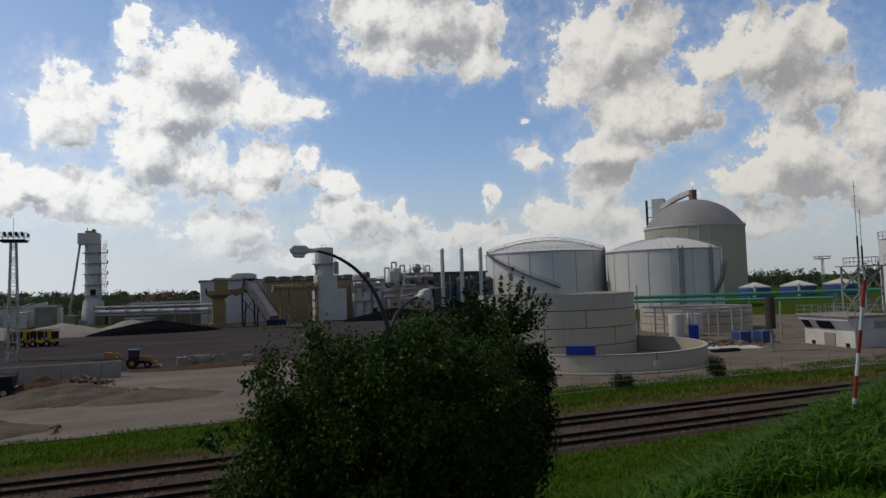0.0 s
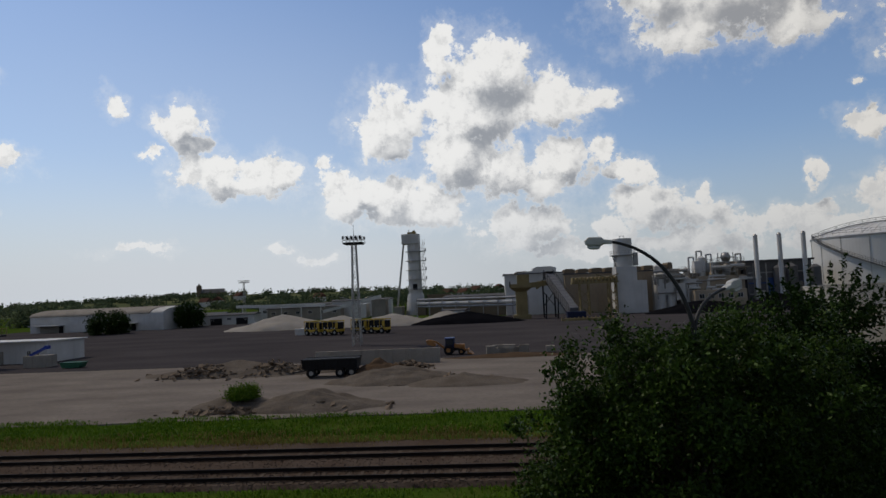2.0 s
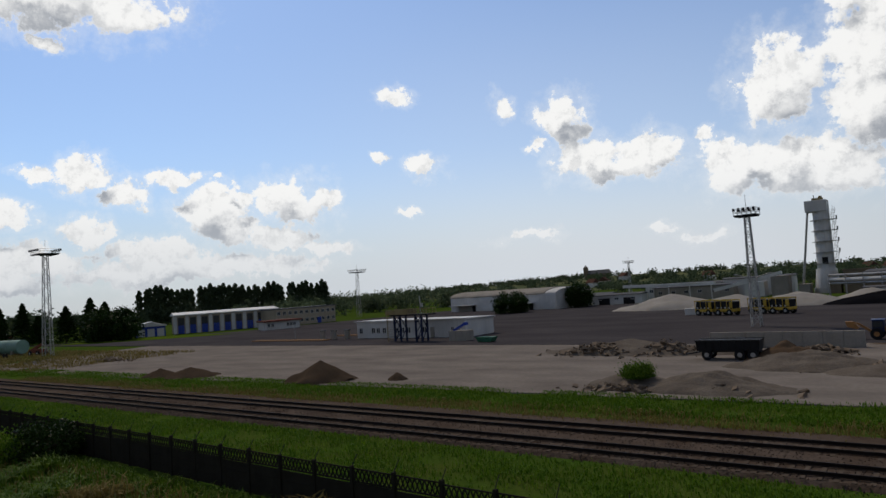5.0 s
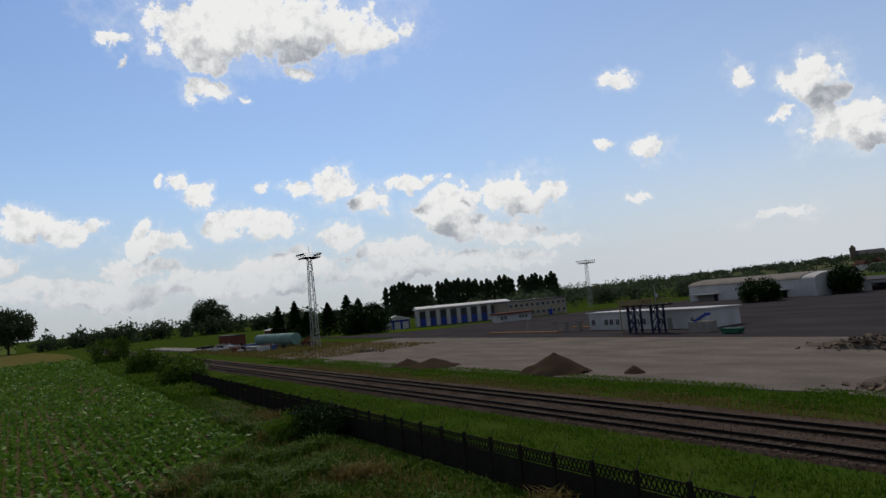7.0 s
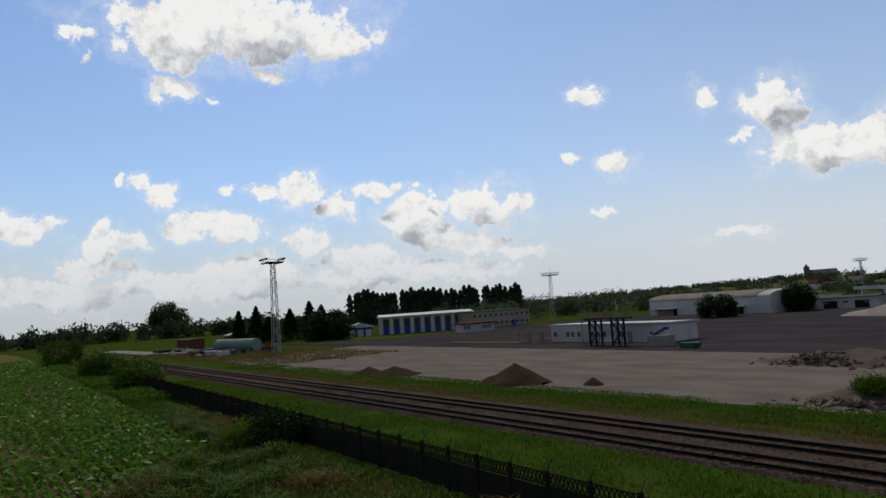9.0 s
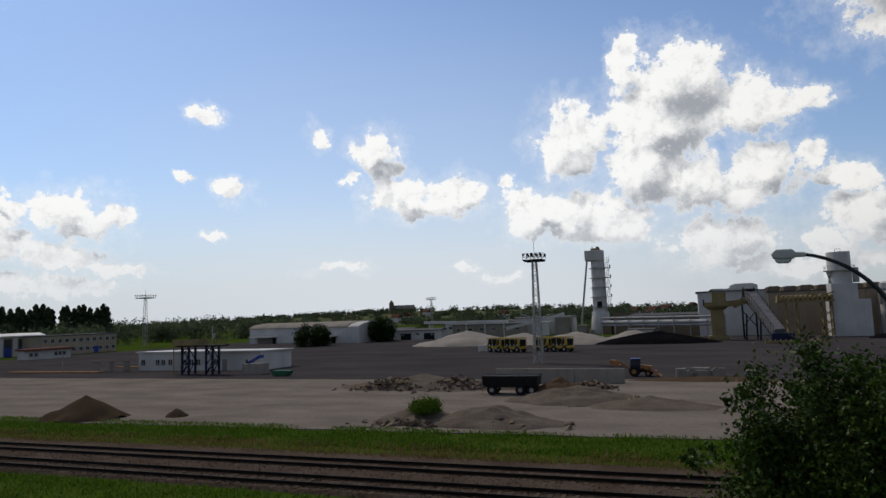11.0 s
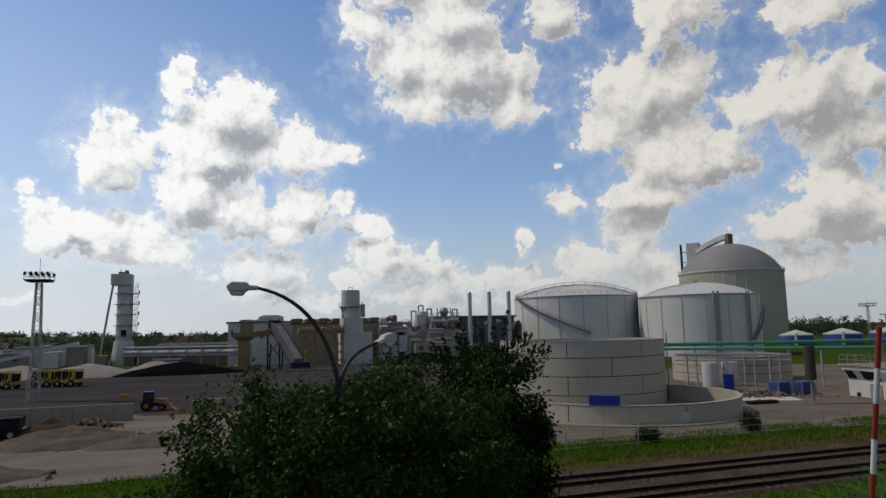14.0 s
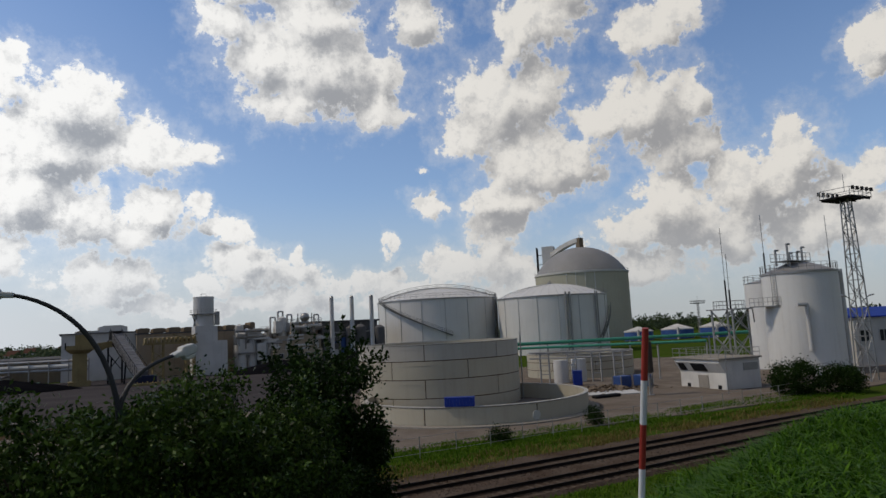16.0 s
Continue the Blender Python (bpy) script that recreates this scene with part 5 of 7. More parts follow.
def shaft_tower():
    t = thing("shaft_kiln", "tall grey round kiln with a square head and outside stairs", "kiln", Matrix.Translation((-30.0, 238.0, 0)))
    bm = B()
    cyl(bm, 0, 0, 7.5, 26.5, 2.5, 2.35, seg=32)
    part("shaft", bm, M_SHEET, t, smooth=True)
    bm = B()
    cyl(bm, 0, 0, 1.5, 7.6, 3.6, 2.9, seg=24)
    cyl(bm, 0, 0, 0, 1.6, 3.9, 3.9, seg=24)
    part("base", bm, M_SHEET, t, "pale flared base")
    bm = B()
    box(bm, -1.0, 0, 25.6, 6.2, 5.4, 3.6)
    part("head", bm, M_SHEET, t, "pale square head house", bevel=0.1)
    bm = B()
    box(bm, -0.6, 0, 29.2, 3.0, 2.4, 0.8)
    bar(bm, (-1.6, 0, 29.2), (-1.6, 0, 31.0), 0.12)
    cyl(bm, 0.2, 0, 29.8, 30.6, 0.7, 0.5, 12)
    part("head_gear", bm, M_YELLOW, t)
    bm = B()
    for y in (-1.6, 1.6):
        bar(bm, (-3.7, y * 0.5, 26.0), (-7.2, y * 0.7, 0), 0.2, 8)
    for k in range(6):
        bar(bm, (-4.0 - k * 0.54, -0.9, 24 - k * 4), (-4.2 - k * 0.54, 0.9, 22.5 - k * 4), 0.1, 5)
    part("strut", bm, M_GALV, t, "leaning skip hoist track")
    for k, z in enumerate((9.2, 12.6, 16.0, 19.4, 22.8)):
        bm = B()
        box(bm, 3.2, -0.8, z, 2.0, 3.4, 0.15)
        ring(bm, 0, 0, z, z + 0.15, 3.2, 0.7, 24)
        for q in range(5):
            bar(bm, (4.2, -2.4 + q * 0.8, z), (4.2, -2.4 + q * 0.8, z + 1.1), 0.05, 5)
        bar(bm, (4.2, -2.4, z + 1.1), (4.2, 0.8, z + 1.1), 0.05, 5)
        part("landing", bm, M_GALV, t)
        bm = B()
        for dx in (-0.35, 0.35):
            beam(bm, (3.2 + dx, -2.3, z), (3.6 + dx, 0.7, z + 3.4), 0.06, 0.16)
            bar(bm, (3.2 + dx, -2.3, z + 1.0), (3.6 + dx, 0.7, z + 4.4), 0.04, 5)
        for q in range(9):
            box(bm, 3.2 + 0.4 * q / 9, -2.3 + 3.0 * q / 9, z + 3.4 * q / 9, 0.7, 0.28, 0.04)
        part("stair_flight", bm, M_GALV, t)
    bm = B()
    box(bm, 0.2, -2.45, 9.0, 1.6, 0.3, 2.2)
    part("hatch", bm, M_DARKSTEEL, t)
    n = thing("kiln_bunker", "low grey concrete bunkers round the kiln's foot", "bunker", Matrix.Translation((-30.0, 234.0, 0)))
    for x, w, h, m in ((-12.5, 5.0, 6.0, M_CONC), (9.0, 8.0, 6.8, M_DARKCONC), (-5.6, 3.0, 3.0, M_CONC), (2.6, 3.2, 4.2, M_DARKCONC), (-20.0, 6.0, 4.6, M_SHEET)):
        bm = B()
        box(bm, x, 0, 0, w, 6, h)
        box(bm, x, 0, h, w + 0.4, 6.4, 0.25)
        part("bunker_block", bm, m, n)


shaft_tower()


def long_conveyor_bridge():
    c = thing("pipe_gallery", "long low grey pipe and conveyor gallery on posts", "gallery", Matrix.Translation((0, 0, 0)))
    for z, r, m in ((4.6, 0.5, M_SHEET), (5.8, 0.32, M_GALV), (3.6, 0.3, M_GALV)):
        bm = B()
        bar(bm, (-26, 208, z), (8, 186, z), r, 8)
        part("pipe", bm, m, c)
    for k in range(9):
        x, y = -26 + 34 * k / 8, 208 - 22 * k / 8
        bm = B()
        for dy in (-0.6, 0.6):
            beam(bm, (x, y + dy, 0), (x, y + dy, 6.2), 0.25, 0.25)
        beam(bm, (x, y - 0.8, 3.2), (x, y + 0.8, 3.2), 0.25, 0.25)
        part("post", bm, M_GALV, c)
    bm = B()
    beam(bm, (-60, 222, 3.0), (-40, 222, 7.4), 1.6, 1.0)
    part("ramp_gallery", bm, M_SHEET, c)
    bm = B()
    beam(bm, (-92, 226, 5.8), (-60, 224, 5.2), 1.2, 1.0)
    for k in range(5):
        beam(bm, (-90 + k * 7, 226, 0), (-90 + k * 7, 226, 5.4), 0.3, 0.3)
    part("flat_gallery", bm, M_SHEET, c)


long_conveyor_bridge()


def shed(x, y, sx, sy, h, rz, wall, label, pitch=0.6, doors=0, wins=0, roof=None, door_mat=None):
    s = thing("shed", label, "shed", Matrix.Translation((x, y, 0)) @ Matrix.Rotation(radians(rz), 4, "Z"), "low works buildings")
    bm = B()
    prism(bm, [(-sx / 2, 0), (sx / 2, 0), (sx / 2, h), (-sx / 2, h)], -sy / 2, sy / 2)
    part("wall", bm, wall, s)
    bm = B()
    prism(bm, [(-sy / 2 - 0.4, h + 0.01), (sy / 2 + 0.4, h + 0.01), (sy / 2 + 0.4, h + 0.2), (0, h + 0.2 + pitch), (-sy / 2 - 0.4, h + 0.2)], -sx / 2 - 0.4, sx / 2 + 0.4, Matrix.Rotation(radians(90), 4, "Z"))
    part("roof", bm, roof or M_ROOF, s)
    for k in range(doors):
        bm = B()
        box(bm, -sx / 2 + sx * (k + 0.5) / doors, -sy / 2 - 0.03, 0.05, sx / doors * 0.45, 0.1, h * 0.7)
        part("door", bm, door_mat or M_DARKSTEEL, s)
    for k in range(wins):
        window(s, -sx / 2 + sx * (k + 0.5) / wins, -sy / 2 - 0.02, h * 0.5, min(1.4, sx / wins * 0.6), h * 0.25)
    return s


shed(-92, 222, 17, 9, 3.2, 8, M_SHEET, "long low pale shed with a grey roof", 0.5, 2, 3)
shed(-70, 236, 26, 10, 4.4, 6, M_CONC, "grey concrete shed with a flat roof", 0.3, 0, 6)
shed(-52, 250, 22, 10, 6.0, 4, M_SHEET, "pale clad shed behind white heaps", 0.4)
shed(-4, 214, 26, 10, 6.0, -12, M_DARKCONC, "dark open shed beside the factory hall", 0.6)
shed(-104, 230, 12, 8, 3.4, 12, M_CONC, "small grey shed beside trees", 0.6, 1, 2)
shed(-78, 255, 30, 10, 5.0, 8, M_WALLWHITE, "whitish works shed with small windows", 0.5, 0, 7)
shed(-13, 196, 7, 5, 2.4, -15, M_SHEET, "small pale works hut", 0.3, 1, 1)


# ---- halls along the yard ----
def arch_hall():
    a, b = Vector((-157, 210, 0)), Vector((-105, 199.5, 0))
    d = (b - a)
    h = thing("vaulted_hall", "long white warehouse with a rounded roof", "warehouse", Matrix.Translation((a + b) / 2) @ Matrix.Rotation(math.atan2(d.y, d.x), 4, "Z"))
    L = d.length
    arc = [(10 + 10 * math.cos(radians(q)), 5.4 + 1.9 * math.sin(radians(q))) for q in range(0, 181, 10)]
    bm = B()
    prism(bm, [(0, 0), (20, 0)] + arc, -L / 2, L / 2, Matrix.Rotation(radians(90), 4, "Z") @ Matrix.Scale(-1, 4, (0, 1, 0)))
    part("wall", bm, M_WALLWHITE, h, smooth=True)
    bm = B()
    outer = [(10 + 10.3 * math.cos(radians(q)), 5.5 + 2.0 * math.sin(radians(q))) for q in range(0, 181, 10)]
    inner = [(10 + 10.05 * math.cos(radians(q)), 5.4 + 1.92 * math.sin(radians(q))) for q in range(180, -1, -10)]
    prism(bm, outer + inner, -L / 2 - 0.2, L / 2 - 5, Matrix.Rotation(radians(90), 4, "Z") @ Matrix.Scale(-1, 4, (0, 1, 0)))
    part("roof", bm, M_CONC, h, "pale grey low rounded roof", smooth=True)
    for x0, w in ((-18, 12), (10, 14)):
        bm = B()
        box(bm, x0, -1.6, 2.4, w, 3.2, 0.25)
        part("canopy", bm, M_SHEET, h)
        bm = B()
        box(bm, x0, -0.05, 0.1, w * 0.7, 0.2, 2.2)
        part("door", bm, M_CONC, h)
        bm = B()
        box(bm, x0 + w * 0.38, -0.1, 0.1, 1.6, 0.2, 2.2)
        part("dark_door", bm, M_DARKSTEEL, h)


arch_hall()


def door_hall():
    a, b = Vector((-214, 126, 0)), Vector((-198.5, 157.5, 0))
    d = b - a
    L = d.length
    h = thing("depot_hall", "long depot hall with tall blue doors between white piers", "depot", Matrix.Translation((a + b) / 2) @ Matrix.Rotation(math.atan2(d.y, d.x), 4, "Z"))
    bm = B()
    box(bm, 0, 7.0, 0, L, 14, 6.2)
    part("wall", bm, M_WALLBEIGE, h)
    bm = B()
    prism(bm, [(-0.8, 6.2), (15, 6.2), (15, 6.5), (7.0, 7.4), (-0.8, 6.6)], -L / 2 - 0.5, L / 2 + 0.5, Matrix.Rotation(radians(90), 4, "Z") @ Matrix.Scale(-1, 4, (0, 1, 0)))
    part("roof", bm, M_SHEET, h, "pale sheet roof")
    n = 9
    for k in range(n):
        x = -L / 2 + L * (k + 0.5) / n
        bm = B()
        box(bm, x, -0.06, 0.05, L / n * 0.52, 0.14, 2.9)
        dr = part("door", bm, M_BLUE, h, "tall blue folding door")
        bm = B()
        box(bm, x, -0.05, 2.95, L / n * 0.52, 0.12, 2.6)
        part("window_band", bm, M_GLASS, h, "dark glazing over the door")
        for q in (-1, 0, 1):
            bm = B()
            box(bm, x + q * L / n * 0.17, -0.15, 0.05, 0.07, 0.06, 2.9)
            part("rib", bm, M_BLUE2, dr)
    for k in range(n + 1):
        bm = B()
        box(bm, -L / 2 + L * k / n, -0.16, 0, L / n * 0.3, 0.3, 6.0)
        part("pier", bm, M_WALLWHITE, h)
    a2 = thing("blue_shed", "small shed with blue sheet walls and grey roof", "shed", Matrix.Translation((-214.5, 117.5, 0)) @ Matrix.Rotation(radians(64), 4, "Z"), "low works buildings")
    bm = B()
    box(bm, 0, 5, 0, 9, 10, 3.4)
    part("wall", bm, M_BLUE, a2)
    bm = B()
    prism(bm, [(-5.0, 3.4), (5.0, 3.4), (5.0, 3.7), (0, 5.0), (-5.0, 3.7)], -0.6, 10.6)
    part("roof", bm, M_SHEET, a2)
    for k in range(3):
        bm = B()
        box(bm, -3 + 3 * k, -0.06, 0.05, 2.2, 0.12, 2.6)
        part("door", bm, M_SHEET, a2)


door_hall()


def two_storey():
    a, b = Vector((-191, 151, 0)), Vector((-188, 177, 0))
    d = b - a
    L = d.length
    h = thing("office_block", "long two-storey grey block with rows of windows", "office block", Matrix.Translation((a + b) / 2) @ Matrix.Rotation(math.atan2(d.y, d.x), 4, "Z"))
    bm = B()
    box(bm, 0, 6, 0, L, 12, 6.0)
    part("wall", bm, M_WALLBEIGE, h)
    bm = B()
    box(bm, 0, 6, 6.0, L + 0.6, 12.6, 0.35)
    part("roof", bm, M_ROOF, h)
    for k in range(11):
        x = -L / 2 + L * (k + 0.5) / 11
        for z in (1.0, 3.9):
            window(h, x, -0.02, z, 1.3, 1.3, frame_mat=M_WALLWHITE)
    bm = B()
    box(bm, 5.5, -0.06, 0.05, 1.6, 0.14, 2.2)
    part("door", bm, M_BLUE, h, "blue door")
    k2 = thing("gate_kiosk", "small pale gatehouse with a broad flat roof", "gatehouse", Matrix.Translation((-171, 137.5, 0)) @ Matrix.Rotation(radians(74), 4, "Z"))
    bm = B()
    box(bm, 0, 2.5, 0, 12, 5, 2.6)
    part("wall", bm, M_WALLWHITE, k2)
    bm = B()
    box(bm, 0, 2.2, 2.6, 13, 6.4, 0.5)
    part("roof", bm, M_BRICKRED, k2, "dull brown roof slab")
    for x in (-4.5, -3.2, 2.0, 3.1, 4.2):
        window(k2, x, -0.02, 0.9, 0.9, 1.2)


two_storey()


def office():
    o = thing("weighbridge_office", "long low whitish office hut with small windows", "office hut", Matrix.Translation((-85, 98.8, 0)) @ Matrix.Rotation(radians(-1.5), 4, "Z"))
    bm = B()
    prism(bm, [(0, 0), (9, 0), (9, 3.2), (0, 3.4)], -14.2, 14.2, Matrix.Rotation(radians(90), 4, "Z") @ Matrix.Scale(-1, 4, (0, 1, 0)))
    part("wall", bm, M_WALLWHITE, o)
    bm = B()
    prism(bm, [(-0.4, 3.42), (9.4, 3.22), (9.4, 3.42), (-0.4, 3.62)], -14.6, 14.6, Matrix.Rotation(radians(90), 4, "Z") @ Matrix.Scale(-1, 4, (0, 1, 0)))
    part("roof", bm, M_SHEET, o, "pale flat roof sheet")
    for x in (-13, -9.4, -8.0, -6.3, -2.8, -1.3, 0.3, 4.4):
        window(o, x, -0.02, 1.0, 1.0, 1.2)
    bm = B()
    box(bm, 6.3, -0.06, 0.05, 0.95, 0.12, 2.05)
    part("door", bm, M_CONC, o)
    for x in (11.2, 12.6):
        window(o, x, -0.02, 1.1, 0.7, 1.0)
    g = thing("weigh_gantry", "yellow platform on dark blue lattice legs", "gantry", Matrix.Translation((-78.2, 91.6, 0)) @ Matrix.Rotation(radians(-4), 4, "Z"))
    for x in (-3.4, -1.9, 2.0, 3.4):
        bm = B()
        for y in (-0.6, 0.9):
            beam(bm, (x, y, 0), (x, y, 4.8), 0.28, 0.28)
        beam(bm, (x, -0.6, 0.2), (x, 0.9, 2.4), 0.12, 0.12)
        beam(bm, (x, 0.9, 2.4), (x, -0.6, 4.7), 0.12, 0.12)
        part("leg", bm, M_NAVY, g)
    for x in (-2.65, 2.7):
        bm = B()
        for z in (0.2, 1.7, 3.2):
            beam(bm, (x - 0.7, -0.6, z), (x + 0.7, -0.6, z + 1.5), 0.12, 0.12)
        part("brace", bm, M_NAVY, g)
    bm = B()
    box(bm, 0.4, 0.2, 4.75, 9.5, 2.4, 0.25)
    part("deck", bm, M_DARKSTEEL, g)
    bm = B()
    for y in (-1.0, 1.4):
        for z in (5.35, 5.9):
            beam(bm, (-5.2, y, z), (5.2, y, z), 0.09, 0.09)
        for k in range(14):
            beam(bm, (-5.2 + 0.8 * k, y, 5.0), (-5.2 + 0.8 * k, y, 5.9), 0.08, 0.08)
        box(bm, -2.4, y, 5.0, 5.6, 0.08, 0.8)
    part("railing", bm, M_YELLOW, g, "yellow railing panels")
    bm = B()
    for y in (-0.9, 1.2):
        beam(bm, (-5.0, y, 0), (-5.0, y, 5.8), 0.12, 0.12)
    for k in range(16):
        beam(bm, (-5.0, -0.9, 0.3 + 0.33 * k), (-5.0, 1.2, 0.3 + 0.33 * k), 0.07, 0.07)
    part("stair_tower", bm, M_YELLOW, g, "yellow ladder frame")
    bm = B()
    bar(bm, (2.6, 0.2, 4.9), (2.6, 0.2, 8.2), 0.06, 6)
    box(bm, 2.9, 0.2, 6.2, 0.5, 0.3, 0.7)
    part("signal_mast", bm, M_GALV, g)
    s = thing("green_skip", "dark green open steel skip on the yard", "skip", Matrix.Translation((-60.2, 89.2, 0.05)) @ Matrix.Scale(0.82, 4))
    bm = B()
    prism(bm, [(-1.5, 0.15), (1.5, 0.15), (2.0, 1.05), (-2.0, 1.05)], -0.9, 0.9)
    part("body", bm, M_GREENBIN, s)
    bm = B()
    for y in (-0.93, 0.93):
        beam(bm, (-2.05, y, 1.05), (2.05, y, 1.05), 0.1, 0.12)
        for k in range(5):
            beam(bm, (-1.3 + 0.65 * k, y, 0.15), (-1.3 + 0.65 * k, y, 1.0), 0.08, 0.05)
    part("rim", bm, M_GREENBIN, s)
    c = thing("hopper_conveyor", "small blue belt conveyor on a grey block", "conveyor", Matrix.Translation((-67.6, 92.5, 0)))
    bm = B()
    box(bm, 0, 0, 0, 3.6, 2.4, 1.8)
    part("block", bm, M_CONC, c)
    bm = B()
    beam(bm, (-1.2, -0.4, 1.8), (1.4, -0.4, 3.0), 0.5, 0.35)
    box(bm, 1.4, -0.4, 2.7, 0.6, 0.7, 0.5)
    part("belt_frame", bm, M_BLUE, c)


office()

# ---- heaps ----
def heap(name, x, y, rx, ry, h, material, label, category="heap", seed=0, rough=0.18, power=1.25, res=40, z0=0.03):
    """A heap of loose material with slumped, uneven sides."""
    verts, faces = [], []
    for j in range(res + 1):
        for i in range(res + 1):
            u, v = 2 * i / res - 1, 2 * j / res - 1
            d = math.hypot(u, v)
            n1 = noise.noise((u * 2.3 + seed * 7.1, v * 2.3, seed))
            n2 = noise.noise((u * 7 + seed, v * 7, seed + 3.3))
            q = max(0.0, 1 - d * (1 + 0.25 * n1))
            z = h * (q ** (1 / power) if q > 0 else 0) * (1 + rough * n1 + rough * 0.5 * n2)
            verts.append((u * rx, v * ry, z - 0.05 if q > 0 else -0.12))
    k = res + 1
    for j in range(res):
        for i in range(res):
            faces.append((j * k + i, j * k + i + 1, (j + 1) * k + i + 1, (j + 1) * k + i))
    me = from_arrays(name, verts, faces, material)
    for f in me.polygons:
        f.use_smooth = True
    ob = new(name, me)
    ob.location = (x, y, z0)
    return tagged(ob, label, category, "heaps on the yard")


heap("sand_mound", -55.3, 49.2, 4.2, 3.4, 2.2, M_BROWNSAND, "dark brown cone of sand on the yard", seed=1, rough=0.06, power=1.15)
heap("sand_mound", -78.5, 48.0, 4.2, 3.0, 1.3, M_BROWNSAND, "low brown sand heap at the yard's edge", seed=2)
heap("sand_mound", -84.0, 47.0, 3.0, 2.4, 1.1, M_BROWNSAND, "low brown sand heap at the yard's edge", seed=12)
heap("sand_mound", -46.0, 51.2, 1.2, 1.0, 0.85, M_BROWNSAND, "tiny brown sand heap", seed=3, rough=0.08)
heap("gravel_mound", -15.4, 51.8, 6.2, 3.0, 1.45, M_GREYSAND, "broad grey-brown gravel heap beside grass", seed=4, rough=0.45)
heap("gravel_mound", -21.4, 52.4, 4.0, 2.6, 1.3, M_GREYSAND, "low gravel heap with weeds on it", seed=5)
heap("gravel_mound", -10.2, 65.0, 7.4, 3.4, 1.6, M_GREYSAND, "long slumped gravel heap by the wall", seed=6, rough=0.45)
heap("gravel_mound", -3.5, 62.5, 6.0, 3.0, 0.9, M_GREYSAND, "low spread gravel heap", seed=16, rough=0.3)
heap("earth_mound", -13.0, 70.6, 3.8, 2.4, 1.7, M_EARTH, "dark earth heap behind the trailer", seed=7, rough=0.35)
heap("earth_mound", 1.5, 84.0, 9.0, 1.6, 0.6, M_EARTH, "low bank of dark earth", seed=17, rough=0.3)
heap("limestone_mound", -58.0, 174.0, 15.0, 8.0, 4.0, M_SAND, "pale limestone heap against the sheds", seed=8, rough=0.12)
heap("limestone_mound", -42.0, 171.0, 12.0, 6.0, 3.2, M_SAND, "pale limestone heap against the sheds", seed=9, rough=0.15)
heap("limestone_mound", -28.0, 171.0, 13.0, 6.0, 3.2, M_SAND, "pale limestone heap near the kiln", seed=10, rough=0.15)
heap("limestone_mound", -14.0, 176.0, 9.0, 6.0, 3.2, M_SAND, "pale limestone heap near the kiln", seed=20, rough=0.15)
heap("coal_mound", -8.5, 167.0, 15.0, 5.0, 3.0, M_COAL, "long black coal heap on the asphalt", seed=11, rough=0.15)
heap("coal_mound", 52.0, 174.0, 15.0, 6.0, 3.4, M_COAL, "black coal heap before the process plant", seed=13, rough=0.15)
heap("coal_mound", 70.0, 172.0, 13.0, 6.0, 4.2, M_COAL, "black coal heap before the chimneys", seed=14, rough=0.15)


def rubble(name, x, y, rx, ry, h, n, label, seed):
    """A pile of broken slabs, each its own piece."""
    pile = thing(name, label, "rubble", Matrix.Translation((x, y, 0.04)), "rubble piles")
    rnd = random.Random(seed)
    shapes_ = []
    for k in range(6):
        bm = B()
        bmesh.ops.create_cube(bm, size=1.0)
        for v in bm.verts:
            v.co += Vector((rnd.uniform(-0.22, 0.22), rnd.uniform(-0.22, 0.22), rnd.uniform(-0.15, 0.15)))
        shapes_.append(mesh_of(bm, "block", M_RUBBLE))
    for k in range(n):
        u, v = rnd.gauss(0, 0.42), rnd.gauss(0, 0.40)
        d = min(1.0, math.hypot(u, v))
        ob = new("block", shapes_[k % 6])
        ob.parent = pile
        s = 0.12 + 0.50 * rnd.random() ** 2.2
        ob.matrix_local = pose(u * rx, v * ry, max(0.06, 0.75 * h * (1 - d) * rnd.uniform(0.3, 1.0)), rnd.uniform(-40, 40), rnd.uniform(-40, 40), rnd.uniform(0, 360)) @ Matrix.Diagonal((s * 1.3, s, s * 0.42, 1))


rubble("rubble_pile", -33.5, 74.0, 6.5, 3.4, 2.2, 290, "pile of broken concrete and brick rubble", 1)
rubble("rubble_pile", -26.0, 74.5, 6.0, 3.0, 2.4, 290, "pile of broken concrete and brick rubble", 2)
rubble("rubble_pile", -10.8, 75.4, 3.6, 2.0, 1.2, 130, "small rubble pile before the concrete wall", 3)
rubble("rubble_pile", -21.5, 50.0, 4.4, 1.4, 0.7, 110, "scattered broken stones beside the gravel heap", 4)
rubble("rubble_pile", 63.5, 67.0, 9.0, 5.0, 0.9, 280, "scattered rubble beside the basins", 5)
rubble("rubble_pile", -124.0, 60.0, 7.0, 2.4, 0.9, 120, "scattered debris at the yard's far edge", 6)
heap("gravel_mound", -30.0, 75.0, 12.0, 3.4, 1.6, M_GREYSAND, "grey rubble fines under the broken blocks", seed=18)


rubble("rubble_pile", -14.5, 51.0, 5.0, 2.0, 1.2, 70, "loose stones on the gravel heap's flank", 7)
rubble("rubble_pile", -6.5, 64.0, 6.0, 2.6, 1.0, 80, "loose stones on the slumped gravel heap", 8)


